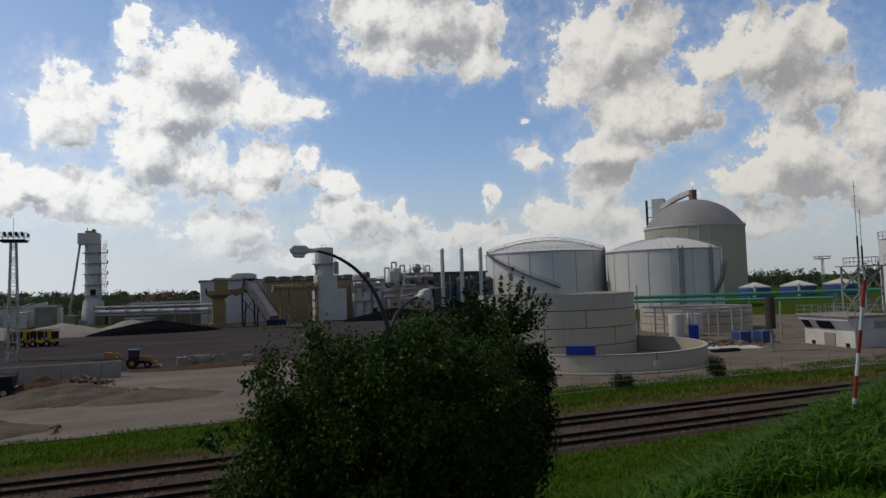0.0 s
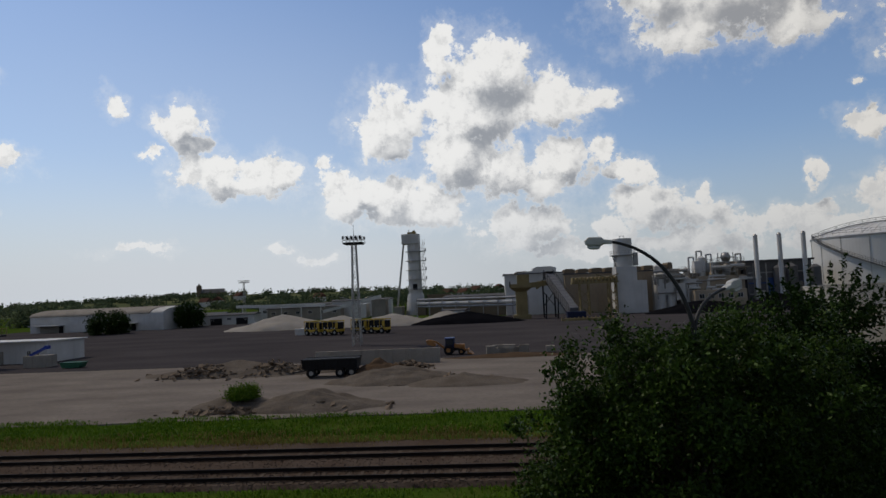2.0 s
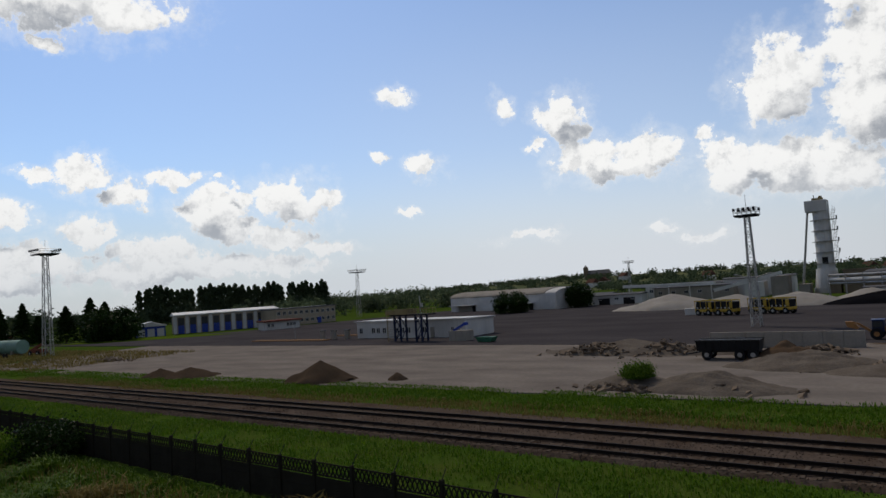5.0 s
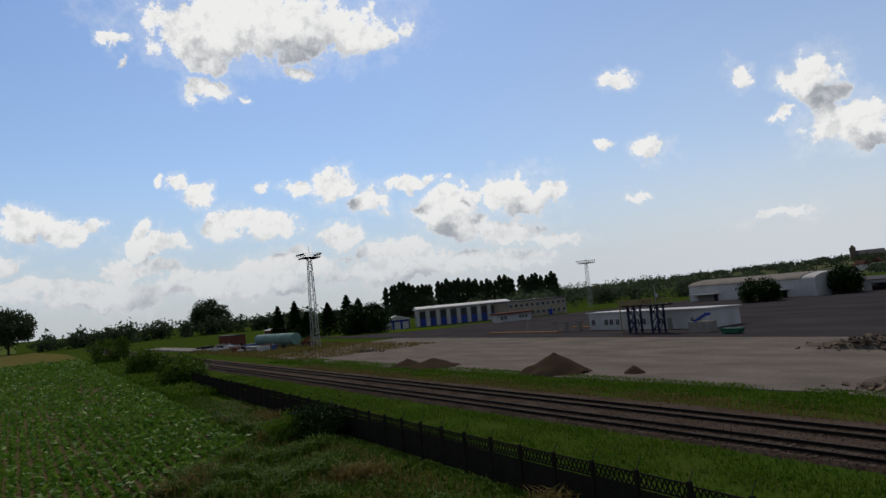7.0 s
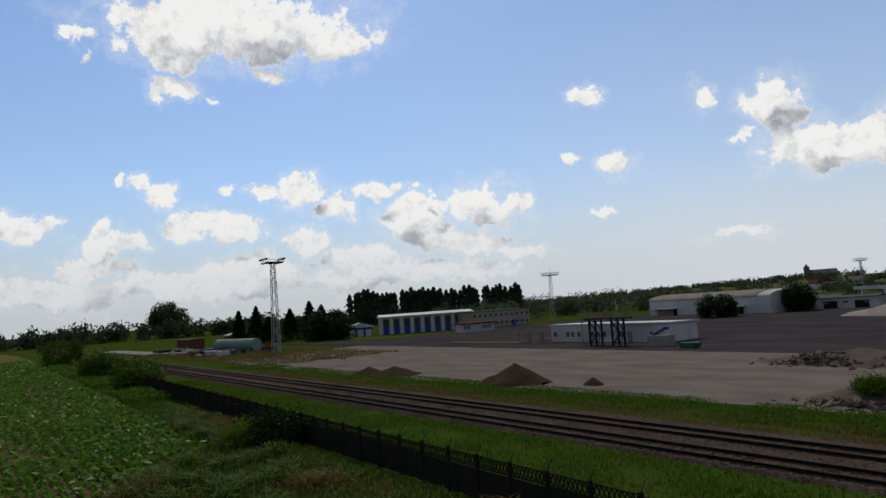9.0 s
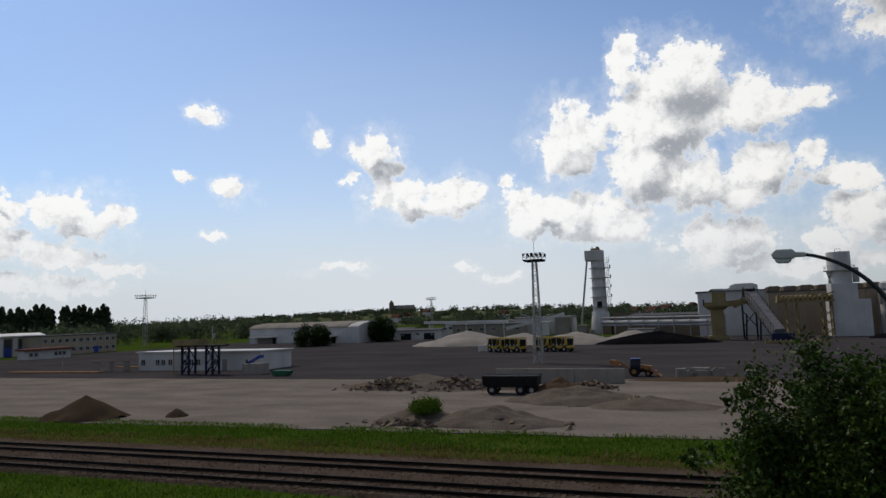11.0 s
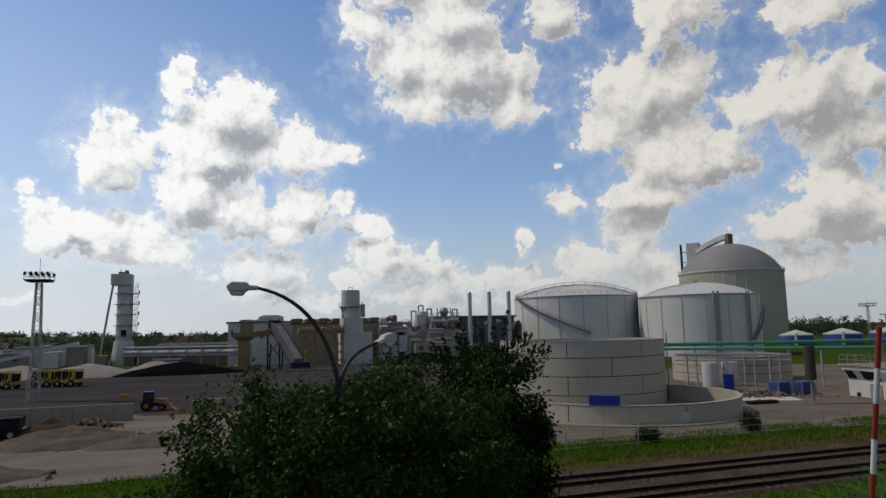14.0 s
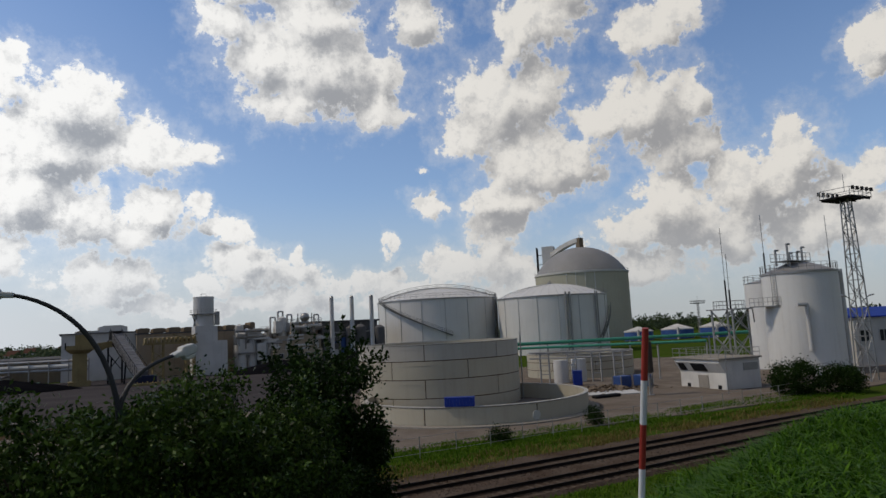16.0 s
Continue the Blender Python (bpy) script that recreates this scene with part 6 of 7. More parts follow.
# ---- concrete wall, blocks ----
w = thing("concrete_wall", "long weathered grey precast concrete wall", "wall", Matrix.Translation((-15.2, 80.6, 0.05)))
for k in range(8):
    bm = B()
    box(bm, -7.7 + 1.93 * (k + 0.5), 0, 0, 1.9, 0.35, 1.75)
    part("wall_panel", bm, M_CONC, w, bevel=0.02)
stack_rnd = random.Random(8)
for k in range(16):
    x = -1.8 + 9.2 * stack_rnd.random()
    s = thing("stone_pallet", "stack of grey paving stones on a pallet", "stone pallet", pose(x, 86.4 + 1.6 * stack_rnd.random(), 0.09, 0, 0, stack_rnd.uniform(-8, 8)), "pallets of paving stones")
    h = stack_rnd.choice((0.5, 0.75, 1.0))
    bm = B()
    for q in range(3):
        box(bm, 0, -0.4 + 0.4 * q, 0, 1.2, 0.1, 0.1)
    box(bm, 0, 0, 0.1, 1.2, 1.0, 0.03)
    part("pallet", bm, M_BARK, s)
    for q in range(int(h / 0.25)):
        for r in range(3):
            bm = B()
            box(bm, -0.38 + 0.38 * r, 0, 0.13 + 0.25 * q, 0.36, 0.95, 0.24)
            part("stone", bm, M_CONC, s)
bm = B()
box(bm, -43.6, 144.3, 0.08, 3.6, 1.2, 1.4)
solid("concrete_block", bm, M_WALLWHITE, "white concrete block beside parked machines", "block", bevel=0.03)


# ---- vehicles ----
def wheel(parent, x, y, r, wd, hub=None):
    bm = B()
    t = Matrix.Translation((x, y, r)) @ Matrix.Rotation(radians(90), 4, "X")
    bmesh.ops.create_cone(bm, cap_ends=True, segments=20, radius1=r * 0.93, radius2=r * 0.93, depth=wd, matrix=t)
    bmesh.ops.create_cone(bm, cap_ends=True, segments=20, radius1=r, radius2=r, depth=wd * 0.7, matrix=t)
    ty = part("tyre", bm, M_TYRE, parent)
    bm = B()
    bmesh.ops.create_cone(bm, cap_ends=True, segments=14, radius1=r * 0.52, radius2=r * 0.45, depth=wd * 1.08, matrix=t)
    part("rim", bm, hub or M_GALV, ty)


def trailer():
    t = thing("dump_trailer", "black three-axle dump trailer parked by rubble", "trailer", Matrix.Translation((-18.2, 70.2, 0.05)) @ Matrix.Rotation(radians(2), 4, "Z"))
    bm = B()
    prism(bm, [(-2.9, 0.95), (2.9, 0.95), (3.0, 1.95), (-3.0, 1.95)], -1.15, 1.15)
    part("body", bm, M_DARKSTEEL, t, "black dented steel body")
    for k in range(9):
        bm = B()
        box(bm, -2.8 + 0.7 * k, -1.19, 0.95, 0.1, 0.08, 1.0)
        part("side_rib", bm, M_DARKSTEEL, t)
    bm = B()
    for y in (-1.2, 1.2):
        beam(bm, (-3.05, y, 1.95), (3.05, y, 1.95), 0.12, 0.12)
    part("rim_rail", bm, M_BLACK, t)
    bm = B()
    box(bm, 0, 0, 0.72, 5.8, 0.9, 0.2)
    beam(bm, (-2.9, 0, 0.7), (-4.3, 0, 0.5), 0.14, 0.14)
    part("chassis", bm, M_BLACK, t)
    for x in (-2.0, 1.1, 2.3):
        for y in (-0.95, 0.95):
            wheel(t, x, y, 0.52, 0.32)


trailer()


def backhoe():
    t = thing("backhoe_loader", "blue and orange backhoe loader standing on the yard", "backhoe loader", Matrix.Translation((-6.6, 88.6, 0.1)) @ Matrix.Rotation(radians(-4), 4, "Z") @ Matrix.Scale(0.88, 4))
    for y in (-0.8, 0.8):
        wheel(t, -0.4, y, 0.72, 0.42, M_ORANGE)
        wheel(t, 1.55, y, 0.46, 0.3, M_ORANGE)
    bm = B()
    box(bm, 0.3, 0, 0.6, 2.8, 0.8, 0.5)
    part("chassis", bm, M_DARKSTEEL, t)
    bm = B()
    prism(bm, [(0.4, 0.95), (2.0, 0.95), (2.0, 1.5), (0.4, 1.65)], -0.4, 0.4)
    part("bonnet", bm, M_ORANGE, t, bevel=0.04)
    bm = B()
    prism(bm, [(-0.95, 0.95), (0.45, 0.95), (0.4, 2.45), (-0.85, 2.45)], -0.65, 0.65)
    cab = part("cab", bm, M_NAVY, t, "blue cab", bevel=0.03)
    for y in (-0.66, 0.66):
        bm = B()
        prism(bm, [(-0.8, 1.55), (0.3, 1.55), (0.28, 2.3), (-0.72, 2.3)], y - 0.02, y + 0.02)
        part("pane", bm, M_GLASS, cab)
    bm = B()
    box(bm, -0.25, 0, 2.45, 1.45, 1.45, 0.1)
    part("cab_roof", bm, M_BLUE2, cab, bevel=0.02)
    bm = B()
    for y in (-0.45, 0.45):
        beam(bm, (0.6, y, 1.3), (2.6, y, 0.5), 0.12, 0.18)
    part("loader_arm", bm, M_ORANGE, t)
    bm = B()
    prism(bm, [(2.5, 0.08), (3.3, 0.05), (2.75, 0.4), (2.6, 0.85), (2.45, 0.85)], -1.0, 1.0)
    part("front_bucket", bm, M_ORANGE, t)
    bm = B()
    beam(bm, (-1.0, 0, 0.9), (-2.3, 0, 1.9), 0.2, 0.3)
    beam(bm, (-2.3, 0, 1.9), (-3.2, 0, 2.2), 0.18, 0.26)
    part("rear_boom", bm, M_ORANGE, t)
    bm = B()
    prism(bm, [(-3.1, 2.3), (-3.9, 2.3), (-3.7, 1.6), (-2.6, 1.3), (-2.3, 1.5)], -0.35, 0.35)
    part("rear_bucket", bm, M_ORANGE, t, "rusty rear bucket")


backhoe()


def beet_loader():
    t = thing("yellow_machine", "yellow and black wheeled loading machine on asphalt", "loading machine", Matrix.Translation((-40.0, 141.0, 0.09)) @ Matrix.Rotation(radians(-24), 4, "Z"), "parked yellow machines")
    bm = B()
    box(bm, 0, 0, 0.75, 4.2, 2.4, 0.55)
    part("lower_body", bm, M_MACHINE, t, bevel=0.06)
    bm = B()
    prism(bm, [(-2.0, 1.30), (1.9, 1.30), (2.0, 2.7), (-1.6, 2.9)], -1.1, 1.1)
    part("engine_bay", bm, M_DARKSTEEL, t, "black engine bay with grilles")
    bm = B()
    for x in (-2.0, -0.6, 0.8, 2.0):
        for y in (-1.18, 1.18):
            beam(bm, (x, y, 1.3), (x, y, 3.0), 0.10, 0.08)
    for y in (-1.18, 1.18):
        beam(bm, (-2.1, y, 3.0), (2.1, y, 3.0), 0.16, 0.2)
    part("guard_frame", bm, M_MACHINE, t)
    bm = B()
    box(bm, 1.7, -1.2, 1.5, 0.5, 0.2, 1.2)
    part("cab_side", bm, M_MACHINE, t)
    for x in (-1.3, 1.3):
        for y in (-1.1, 1.1):
            wheel(t, x, y, 0.62, 0.5)
    for k in range(4):
        bm = B()
        cyl(bm, -1.4 + 0.9 * k, -1.22, 1.4, 1.7, 0.14, seg=10)
        part("lamp", bm, M_LAMP, t)
    return t


m0 = beet_loader()
for x, y, a in ((-35.6, 139.4, -24), (-29.8, 141.3, -24), (-25.6, 139.6, -24)):
    copy_thing(m0, pose(x, y, 0.09, 0, 0, a))


# ---- green cylinder, brick shed and scrap at the yard's end ----
g = thing("green_tank", "large faded green cylinder tank lying on cradles", "tank", Matrix.Translation((-192, 64.5, 0)) @ Matrix.Rotation(radians(13), 4, "Z"))
bm = B()
bmesh.ops.create_cone(bm, cap_ends=True, segments=28, radius1=1.7, radius2=1.7, depth=20, matrix=Matrix.Translation((0, 0, 2.1)) @ Matrix.Rotation(radians(90), 4, "Y"))
part("shell", bm, M_GREENTANK, g, smooth=True)
for k in range(4):
    bm = B()
    box(bm, -8 + 5.3 * k, 0, 0, 0.6, 3.0, 1.2)
    part("cradle", bm, M_CONC, g)
for k in range(3):
    bm = B()
    bmesh.ops.create_cone(bm, cap_ends=True, segments=28, radius1=1.75, radius2=1.75, depth=0.25, matrix=Matrix.Translation((-6 + 6 * k, 0, 2.1)) @ Matrix.Rotation(radians(90), 4, "Y"))
    part("band", bm, M_GREENTANK, g)
shed(-246, 66, 9, 6, 3.4, 10, M_BRICKRED, "red-brown container shed beside scrap", 0.1)
shed(-262, 88, 8, 6, 3.4, 10, M_BRICKRED, "small brown hut with a pale roof", 0.6, roof=M_SHEET)
scrap = thing("scrap_heap", "mixed scrap and blue tarpaulin bundles on the ground", "scrap", Matrix.Translation((-206, 55, 0)))
srnd = random.Random(4)
for k in range(60):
    bm = B()
    s = srnd.uniform(0.5, 2.2)
    box(bm, srnd.uniform(-26, 32), srnd.uniform(-4, 6), 0, s * 1.8, s, srnd.uniform(0.3, 1.5), srnd.uniform(0, 90))
    part("scrap_piece", bm, srnd.choice((M_BLUE2, M_BRICKRED, M_CONC, M_GALV, M_DARKSTEEL, M_WALLWHITE)), scrap)
r = thing("red_machine", "faded red farm machine beside the lattice mast", "farm machine", Matrix.Translation((-173, 66.6, 0.0)) @ Matrix.Rotation(radians(12), 4, "Z"))
bm = B()
box(bm, 0, 0, 0.7, 4.2, 1.8, 0.9)
beam(bm, (-2, 0, 1.4), (1.5, 0, 2.6), 0.6, 0.5)
part("frame", bm, M_BRICKRED, r)
for x in (-1.4, 1.4):
    for y in (-1.0, 1.0):
        wheel(r, x, y, 0.6, 0.35)
p2 = thing("concrete_strip", "row of pale concrete slabs along the far track", "slabs", Matrix.Translation((-255, 47, 0)))
for k in range(20):
    bm = B()
    box(bm, -34 + 3.4 * k, 0.12 * k, 0, 3.0, 7, 0.5)
    part("slab", bm, M_SAND, p2)
for x, y in ((-108, 97.5), (-104, 97.0), (-101.5, 98.5)):
    bm = B()
    box(bm, 0, 0, 0, 1.0, 0.8, 1.9)
    k3 = thing("barrier_box", "grey weighbridge control box", "control box", Matrix.Translation((x, y, 0.05)), "control boxes")
    part("casing", bm, M_CONC, k3, bevel=0.03)
    bm = B()
    box(bm, 0, 0, 1.9, 1.3, 1.1, 0.12)
    part("cap", bm, M_ROOF, k3)
for x0, x1, y in ((-128, -104, 95), (-112, -88, 106)):
    bm = B()
    box(bm, (x0 + x1) / 2, y, 0.0, x1 - x0, 2.2, 0.32)
    solid("orange_kerb_island", bm, mat("orange_brown_gravel", (0.24, 0.15, 0.09), 0.95, 0.3, 0.5, 0.4), "orange-brown gravel island with kerbs", "traffic island", kind="structure", bevel=0.02)


# ---- blue storage tanks far behind ----
def blue_tank(x, y, r, h, label):
    t = thing("blue_tank", label, "storage tank", Matrix.Translation((x, y, 0)), "blue storage tanks")
    bm = B()
    cyl(bm, 0, 0, 0, h, r, seg=48)
    part("shell", bm, mat("tank_blue", (0.035, 0.085, 0.26), 0.5, 0.1, 0.3, 0.04, streaks=0.1), t, smooth=True)
    bm = B()
    cyl(bm, 0, 0, h, h + r * 0.30, r * 1.03, 0.4, seg=48)
    part("roof", bm, M_WALLWHITE, t, "white cone roof", smooth=True)
    bm = B()
    ring(bm, 0, 0, h * 0.9, h, r + 0.05, 0.2)
    part("white_band", bm, M_WALLWHITE, t)
    bm = B()
    beam(bm, (-r * 0.75, -r * 0.72, 0), (-r * 0.75, -r * 0.72, h + 0.6), 0.9, 0.5)
    part("ladder_cage", bm, M_WALLWHITE, t)


blue_tank(229, 199.5, 6.6, 4.2, "low blue round tank with a white cone roof")
blue_tank(240, 189, 6.2, 4.6, "low blue round tank with a pale roof")
blue_tank(215, 208, 6.0, 4.0, "low blue round tank partly hidden by the silo")
shed(114.5, 61, 9, 7, 7.4, -30, M_WALLWHITE, "white building with a blue roof beside the tanks", 1.4, 0, 3, roof=M_BLUE)
for x, y, r2 in ((58.5, 80.5, 1.1), (61.5, 80.0, 1.1)):
    bm = B()
    cyl(bm, x + 9, y, 0.05, 3.4, r2, seg=20)
    solid("steel_vessel", bm, M_SHEET, "pale upright steel vessel behind frames", "vessel", "small vessels", smooth=True)
for x, y in ((66.5, 67.0), (69.3, 66.2)):
    bm = B()
    box(bm, 0, 0, 0.1, 1.9, 1.5, 1.5)
    c = thing("pump_crate", "dull blue pump unit in a crate", "pump", Matrix.Translation((x, y, 0.06)), "pump crates")
    part("housing", bm, M_BLUE2, c, bevel=0.08)
    for dx in (-1, 1):
        for dy in (-0.8, 0.8):
            bm = B()
            beam(bm, (dx, dy, 0), (dx, dy, 1.7), 0.1, 0.1)
            part("crate_post", bm, M_GALV, c)
bm = B()
box(bm, 59.5, 65.0, 0.06, 11.0, 4.0, 0.12, -30)
solid("concrete_slab", bm, M_SHEET, "pale flat sheets lying on bare ground", "sheets", bevel=0.02)
bm = B()
box(bm, 58.0, 61.0, 0.06, 3.6, 1.0, 0.35, -5)
solid("pipe_bundle", bm, M_DARKSTEEL, "dark bundle of pipes on the ground", "pipes", bevel=0.1)

# ---- street lamp and marker pole beside the embankment ----
def tube_path(bm, pts, r0, r1, seg=10):
    n = len(pts) - 1
    for i in range(n):
        p, q = Vector(pts[i]), Vector(pts[i + 1])
        d = q - p
        ra, rb = r0 + (r1 - r0) * i / n, r0 + (r1 - r0) * (i + 1) / n
        t = Matrix.Translation((p + q) / 2) @ d.to_track_quat("Z", "Y").to_matrix().to_4x4()
        bmesh.ops.create_cone(bm, cap_ends=True, segments=seg, radius1=ra, radius2=rb, depth=d.length * 1.02, matrix=t)


def curve(a, b, c, d, n=14):
    a, b, c, d = Vector(a), Vector(b), Vector(c), Vector(d)
    out = []
    for i in range(n + 1):
        t = i / n
        out.append(a * (1 - t) ** 3 + b * 3 * t * (1 - t) ** 2 + c * 3 * t * t * (1 - t) + d * t ** 3)
    return out


def lamp_head(parent, at, toward, up):
    f = Vector(toward).normalized()
    side = f.cross(Vector((0, 0, 1))).normalized()
    u = side.cross(f)
    m = Matrix((( f.x, side.x, u.x, at[0]), (f.y, side.y, u.y, at[1]), (f.z, side.z, u.z, at[2]), (0, 0, 0, 1))) @ Matrix.Scale(0.82, 4)
    bm = B()
    prism(bm, [(-0.02, -0.05), (0.22, -0.06), (0.24, -0.10), (0.66, -0.10), (0.70, 0.02), (0.60, 0.12), (0.26, 0.13), (0.20, 0.06), (-0.02, 0.05)], -0.10, 0.10, m)
    h = part("lamp_head", bm, M_LAMP, parent, "grey plastic lamp housing", bevel=0.02)
    bm = B()
    prism(bm, [(0.26, -0.10), (0.64, -0.10), (0.58, -0.20), (0.33, -0.20)], -0.085, 0.085, m)
    part("bowl", bm, M_LENS, h, "pale lamp bowl", bevel=0.02)


lampx, lampy = 4.02, 14.05
zl = bank(lampx, lampy)
lamp = thing("street_lamp", "black two-armed street lamp rising out of the shrubs", "street lamp", Matrix.Translation((0, 0, 8.87)) @ Matrix.Scale(1.05, 4) @ Matrix.Translation((0, 0, -8.87)))
bm = B()
tube_path(bm, [(lampx, lampy, zl - 0.2), (lampx, lampy, 4.0), (lampx, lampy, 7.5)], 0.07, 0.045)
tube_path(bm, curve((lampx, lampy, 7.45), (lampx - 0.05, lampy + 0.02, 8.75), (3.35, 14.2, 9.55), (2.45, 14.42, 9.72)), 0.05, 0.03)
part("pole", bm, M_BLACK, lamp, "black curved steel tube", smooth=True)
bm = B()
tube_path(bm, curve((lampx - 0.01, lampy, 7.80), (lampx + 0.08, lampy + 0.06, 8.30), (4.45, 14.42, 8.50), (4.98, 14.88, 8.62)), 0.04, 0.03)
part("arm", bm, M_BLACK, lamp, smooth=True)
lamp_head(lamp, (2.5, 14.41, 9.71), (-1, 0.22, 0.06), 1)
lamp_head(lamp, (4.92, 14.83, 8.60), (0.72, 0.60, 0.22), 1)

pole_top, pole_foot = Vector((5.90, 4.43, 8.79)), Vector((6.03, 4.79, 7.15))
lean_m = (pole_top - pole_foot).to_track_quat("Z", "Y").to_matrix().to_4x4()
pole = thing("marker_pole", "slim red and white banded marker pole in the grass", "marker pole", Matrix.Translation(pole_foot) @ lean_m)
z = (pole_top - pole_foot).length
for k, h in enumerate((0.262, 0.226, 0.232, 0.226, 0.232, 0.226, 0.27)):
    bm = B()
    cyl(bm, 0, 0, z - h, z, 0.0165, seg=14)
    part("band", bm, M_RED if k % 2 == 0 else M_POLEWHITE, pole, smooth=True)
    z -= h


# ---- foliage ----
def leaves_at(centres, sizes, rnd, flat=0.0, long=1.5):
    """Diamond-shaped leaves, one at each centre, turned at random."""
    n = len(centres)
    a = rnd.normal(size=(n, 3))
    a[:, 2] *= 1 - flat
    a /= np.linalg.norm(a, axis=1, keepdims=True)
    b = np.cross(a, rnd.normal(size=(n, 3)))
    b /= np.linalg.norm(b, axis=1, keepdims=True)
    s = sizes[:, None]
    v = np.stack([centres - a * s * long / 2, centres + b * s * 0.35, centres + a * s * long / 2, centres - b * s * 0.35], 1).reshape(-1, 3)
    return v


def quads(name, v, material):
    me = bpy.data.meshes.new(name)
    n = len(v) // 4
    me.from_pydata(v.tolist(), [], np.arange(4 * n).reshape(n, 4).tolist())
    me.materials.append(material)
    return me


def crown_points(rnd, n, rx, ry, rz, clumps, spread, shell=0.62):
    """Leaf places gathered in clumps through an uneven crown."""
    d = rnd.normal(size=(clumps, 3))
    d /= np.linalg.norm(d, axis=1, keepdims=True)
    q = shell + (1 - shell) * rnd.random((clumps, 1)) ** 0.7
    lump = 1 + 0.22 * np.sin(d[:, :1] * 5 + rnd.random() * 6) * np.cos(d[:, 1:2] * 4 + rnd.random() * 6)
    c = d * q * lump * np.array([rx, ry, rz])
    k = rnd.integers(0, clumps, n)
    return c[k] + rnd.normal(size=(n, 3)) * spread


def tree(name, x, y, z0, height, rx, rz, crown_z, n, leaf, material, label, seed, ry=None, clumps=260, spread=0.28, twigs=14, trunk_r=0.14, lean=0.0):
    rnd = np.random.default_rng(seed)
    t = thing(name, label, "tree" if "bush" not in name else "bush", Matrix.Translation((x, y, z0)))
    ry = ry or rx
    bm = B()
    top = Vector((lean, 0, crown_z + rz * 0.5))
    tube_path(bm, [(0, 0, -0.3), (lean * 0.2, 0, crown_z * 0.4), (lean * 0.6, 0.05, crown_z), top], trunk_r, trunk_r * 0.25, 8)
    part("trunk", bm, M_BARK, t)
    bm = B()
    for k in range(twigs):
        a = rnd.random() * 6.28
        e = rnd.uniform(-0.2, 1.1)
        z = crown_z * rnd.uniform(0.45, 1.0)
        q = rnd.uniform(0.6, 0.98)
        end = Vector((math.cos(a) * math.cos(e) * rx * q, math.sin(a) * math.cos(e) * ry * q, crown_z + math.sin(e) * rz * q))
        tube_path(bm, [(lean * 0.4, 0, z), (Vector((0, 0, z)) + end) / 2 + Vector((0, 0, 0.2)), end], trunk_r * 0.4, trunk_r * 0.08, 5)
    part("branching", bm, M_BARK, t)
    pts = crown_points(rnd, n, rx, ry, rz, clumps, spread)
    pts[:, 2] += crown_z
    pts[:, 0] += lean * 0.6
    pts = pts[pts[:, 2] > 0.15]
    v = leaves_at(pts, leaf * (0.7 + 0.6 * rnd.random(len(pts))), rnd)
    ob = new("crown", quads("crown", v, material))
    ob.parent = t
    return t


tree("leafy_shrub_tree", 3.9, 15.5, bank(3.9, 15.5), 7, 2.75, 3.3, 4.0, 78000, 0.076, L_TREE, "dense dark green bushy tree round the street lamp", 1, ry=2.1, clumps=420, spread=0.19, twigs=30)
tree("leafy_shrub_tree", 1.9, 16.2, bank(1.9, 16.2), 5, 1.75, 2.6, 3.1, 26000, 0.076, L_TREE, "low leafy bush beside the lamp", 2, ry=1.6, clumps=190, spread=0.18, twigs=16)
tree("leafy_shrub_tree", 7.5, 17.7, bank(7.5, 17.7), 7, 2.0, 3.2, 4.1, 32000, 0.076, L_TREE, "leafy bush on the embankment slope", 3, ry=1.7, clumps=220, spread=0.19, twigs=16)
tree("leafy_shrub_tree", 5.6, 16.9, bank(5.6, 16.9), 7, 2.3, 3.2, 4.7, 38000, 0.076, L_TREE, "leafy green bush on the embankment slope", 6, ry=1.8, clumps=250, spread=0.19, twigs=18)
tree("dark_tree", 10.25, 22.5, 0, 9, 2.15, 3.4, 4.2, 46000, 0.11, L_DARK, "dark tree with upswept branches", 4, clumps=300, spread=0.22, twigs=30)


def upswept(x, y, z0, h, n, seed):
    """Loose leafy shoots rising out of a tree's top."""
    rnd = np.random.default_rng(seed)
    pts = []
    for k in range(n):
        a, s = rnd.random() * 6.28, rnd.random() ** 0.5 * 1.7
        base = np.array([x + math.cos(a) * s, y + math.sin(a) * s, z0])
        tip = base + np.array([math.cos(a) * 0.5, math.sin(a) * 0.5, h * (1.1 - s / 2.4) * rnd.uniform(0.6, 1.0)])
        f = rnd.random((70, 1)) ** 0.8
        pts.append(base + (tip - base) * f + rnd.normal(size=(70, 3)) * 0.16 * (1.1 - f))
    return np.concatenate(pts)


def tree_top():
    rnd = np.random.default_rng(9)
    p = upswept(0.25, 0, 7.2, 2.5, 46, 9)
    host = bpy.data.objects["dark_tree"]
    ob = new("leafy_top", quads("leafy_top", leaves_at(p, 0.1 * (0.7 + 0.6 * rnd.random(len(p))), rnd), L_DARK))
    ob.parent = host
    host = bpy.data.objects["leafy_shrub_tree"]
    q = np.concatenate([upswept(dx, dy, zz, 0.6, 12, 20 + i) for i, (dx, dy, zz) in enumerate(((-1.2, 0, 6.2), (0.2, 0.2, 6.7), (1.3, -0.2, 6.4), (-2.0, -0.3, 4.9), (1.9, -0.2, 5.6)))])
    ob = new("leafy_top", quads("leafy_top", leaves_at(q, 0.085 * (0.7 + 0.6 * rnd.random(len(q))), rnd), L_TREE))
    ob.parent = host


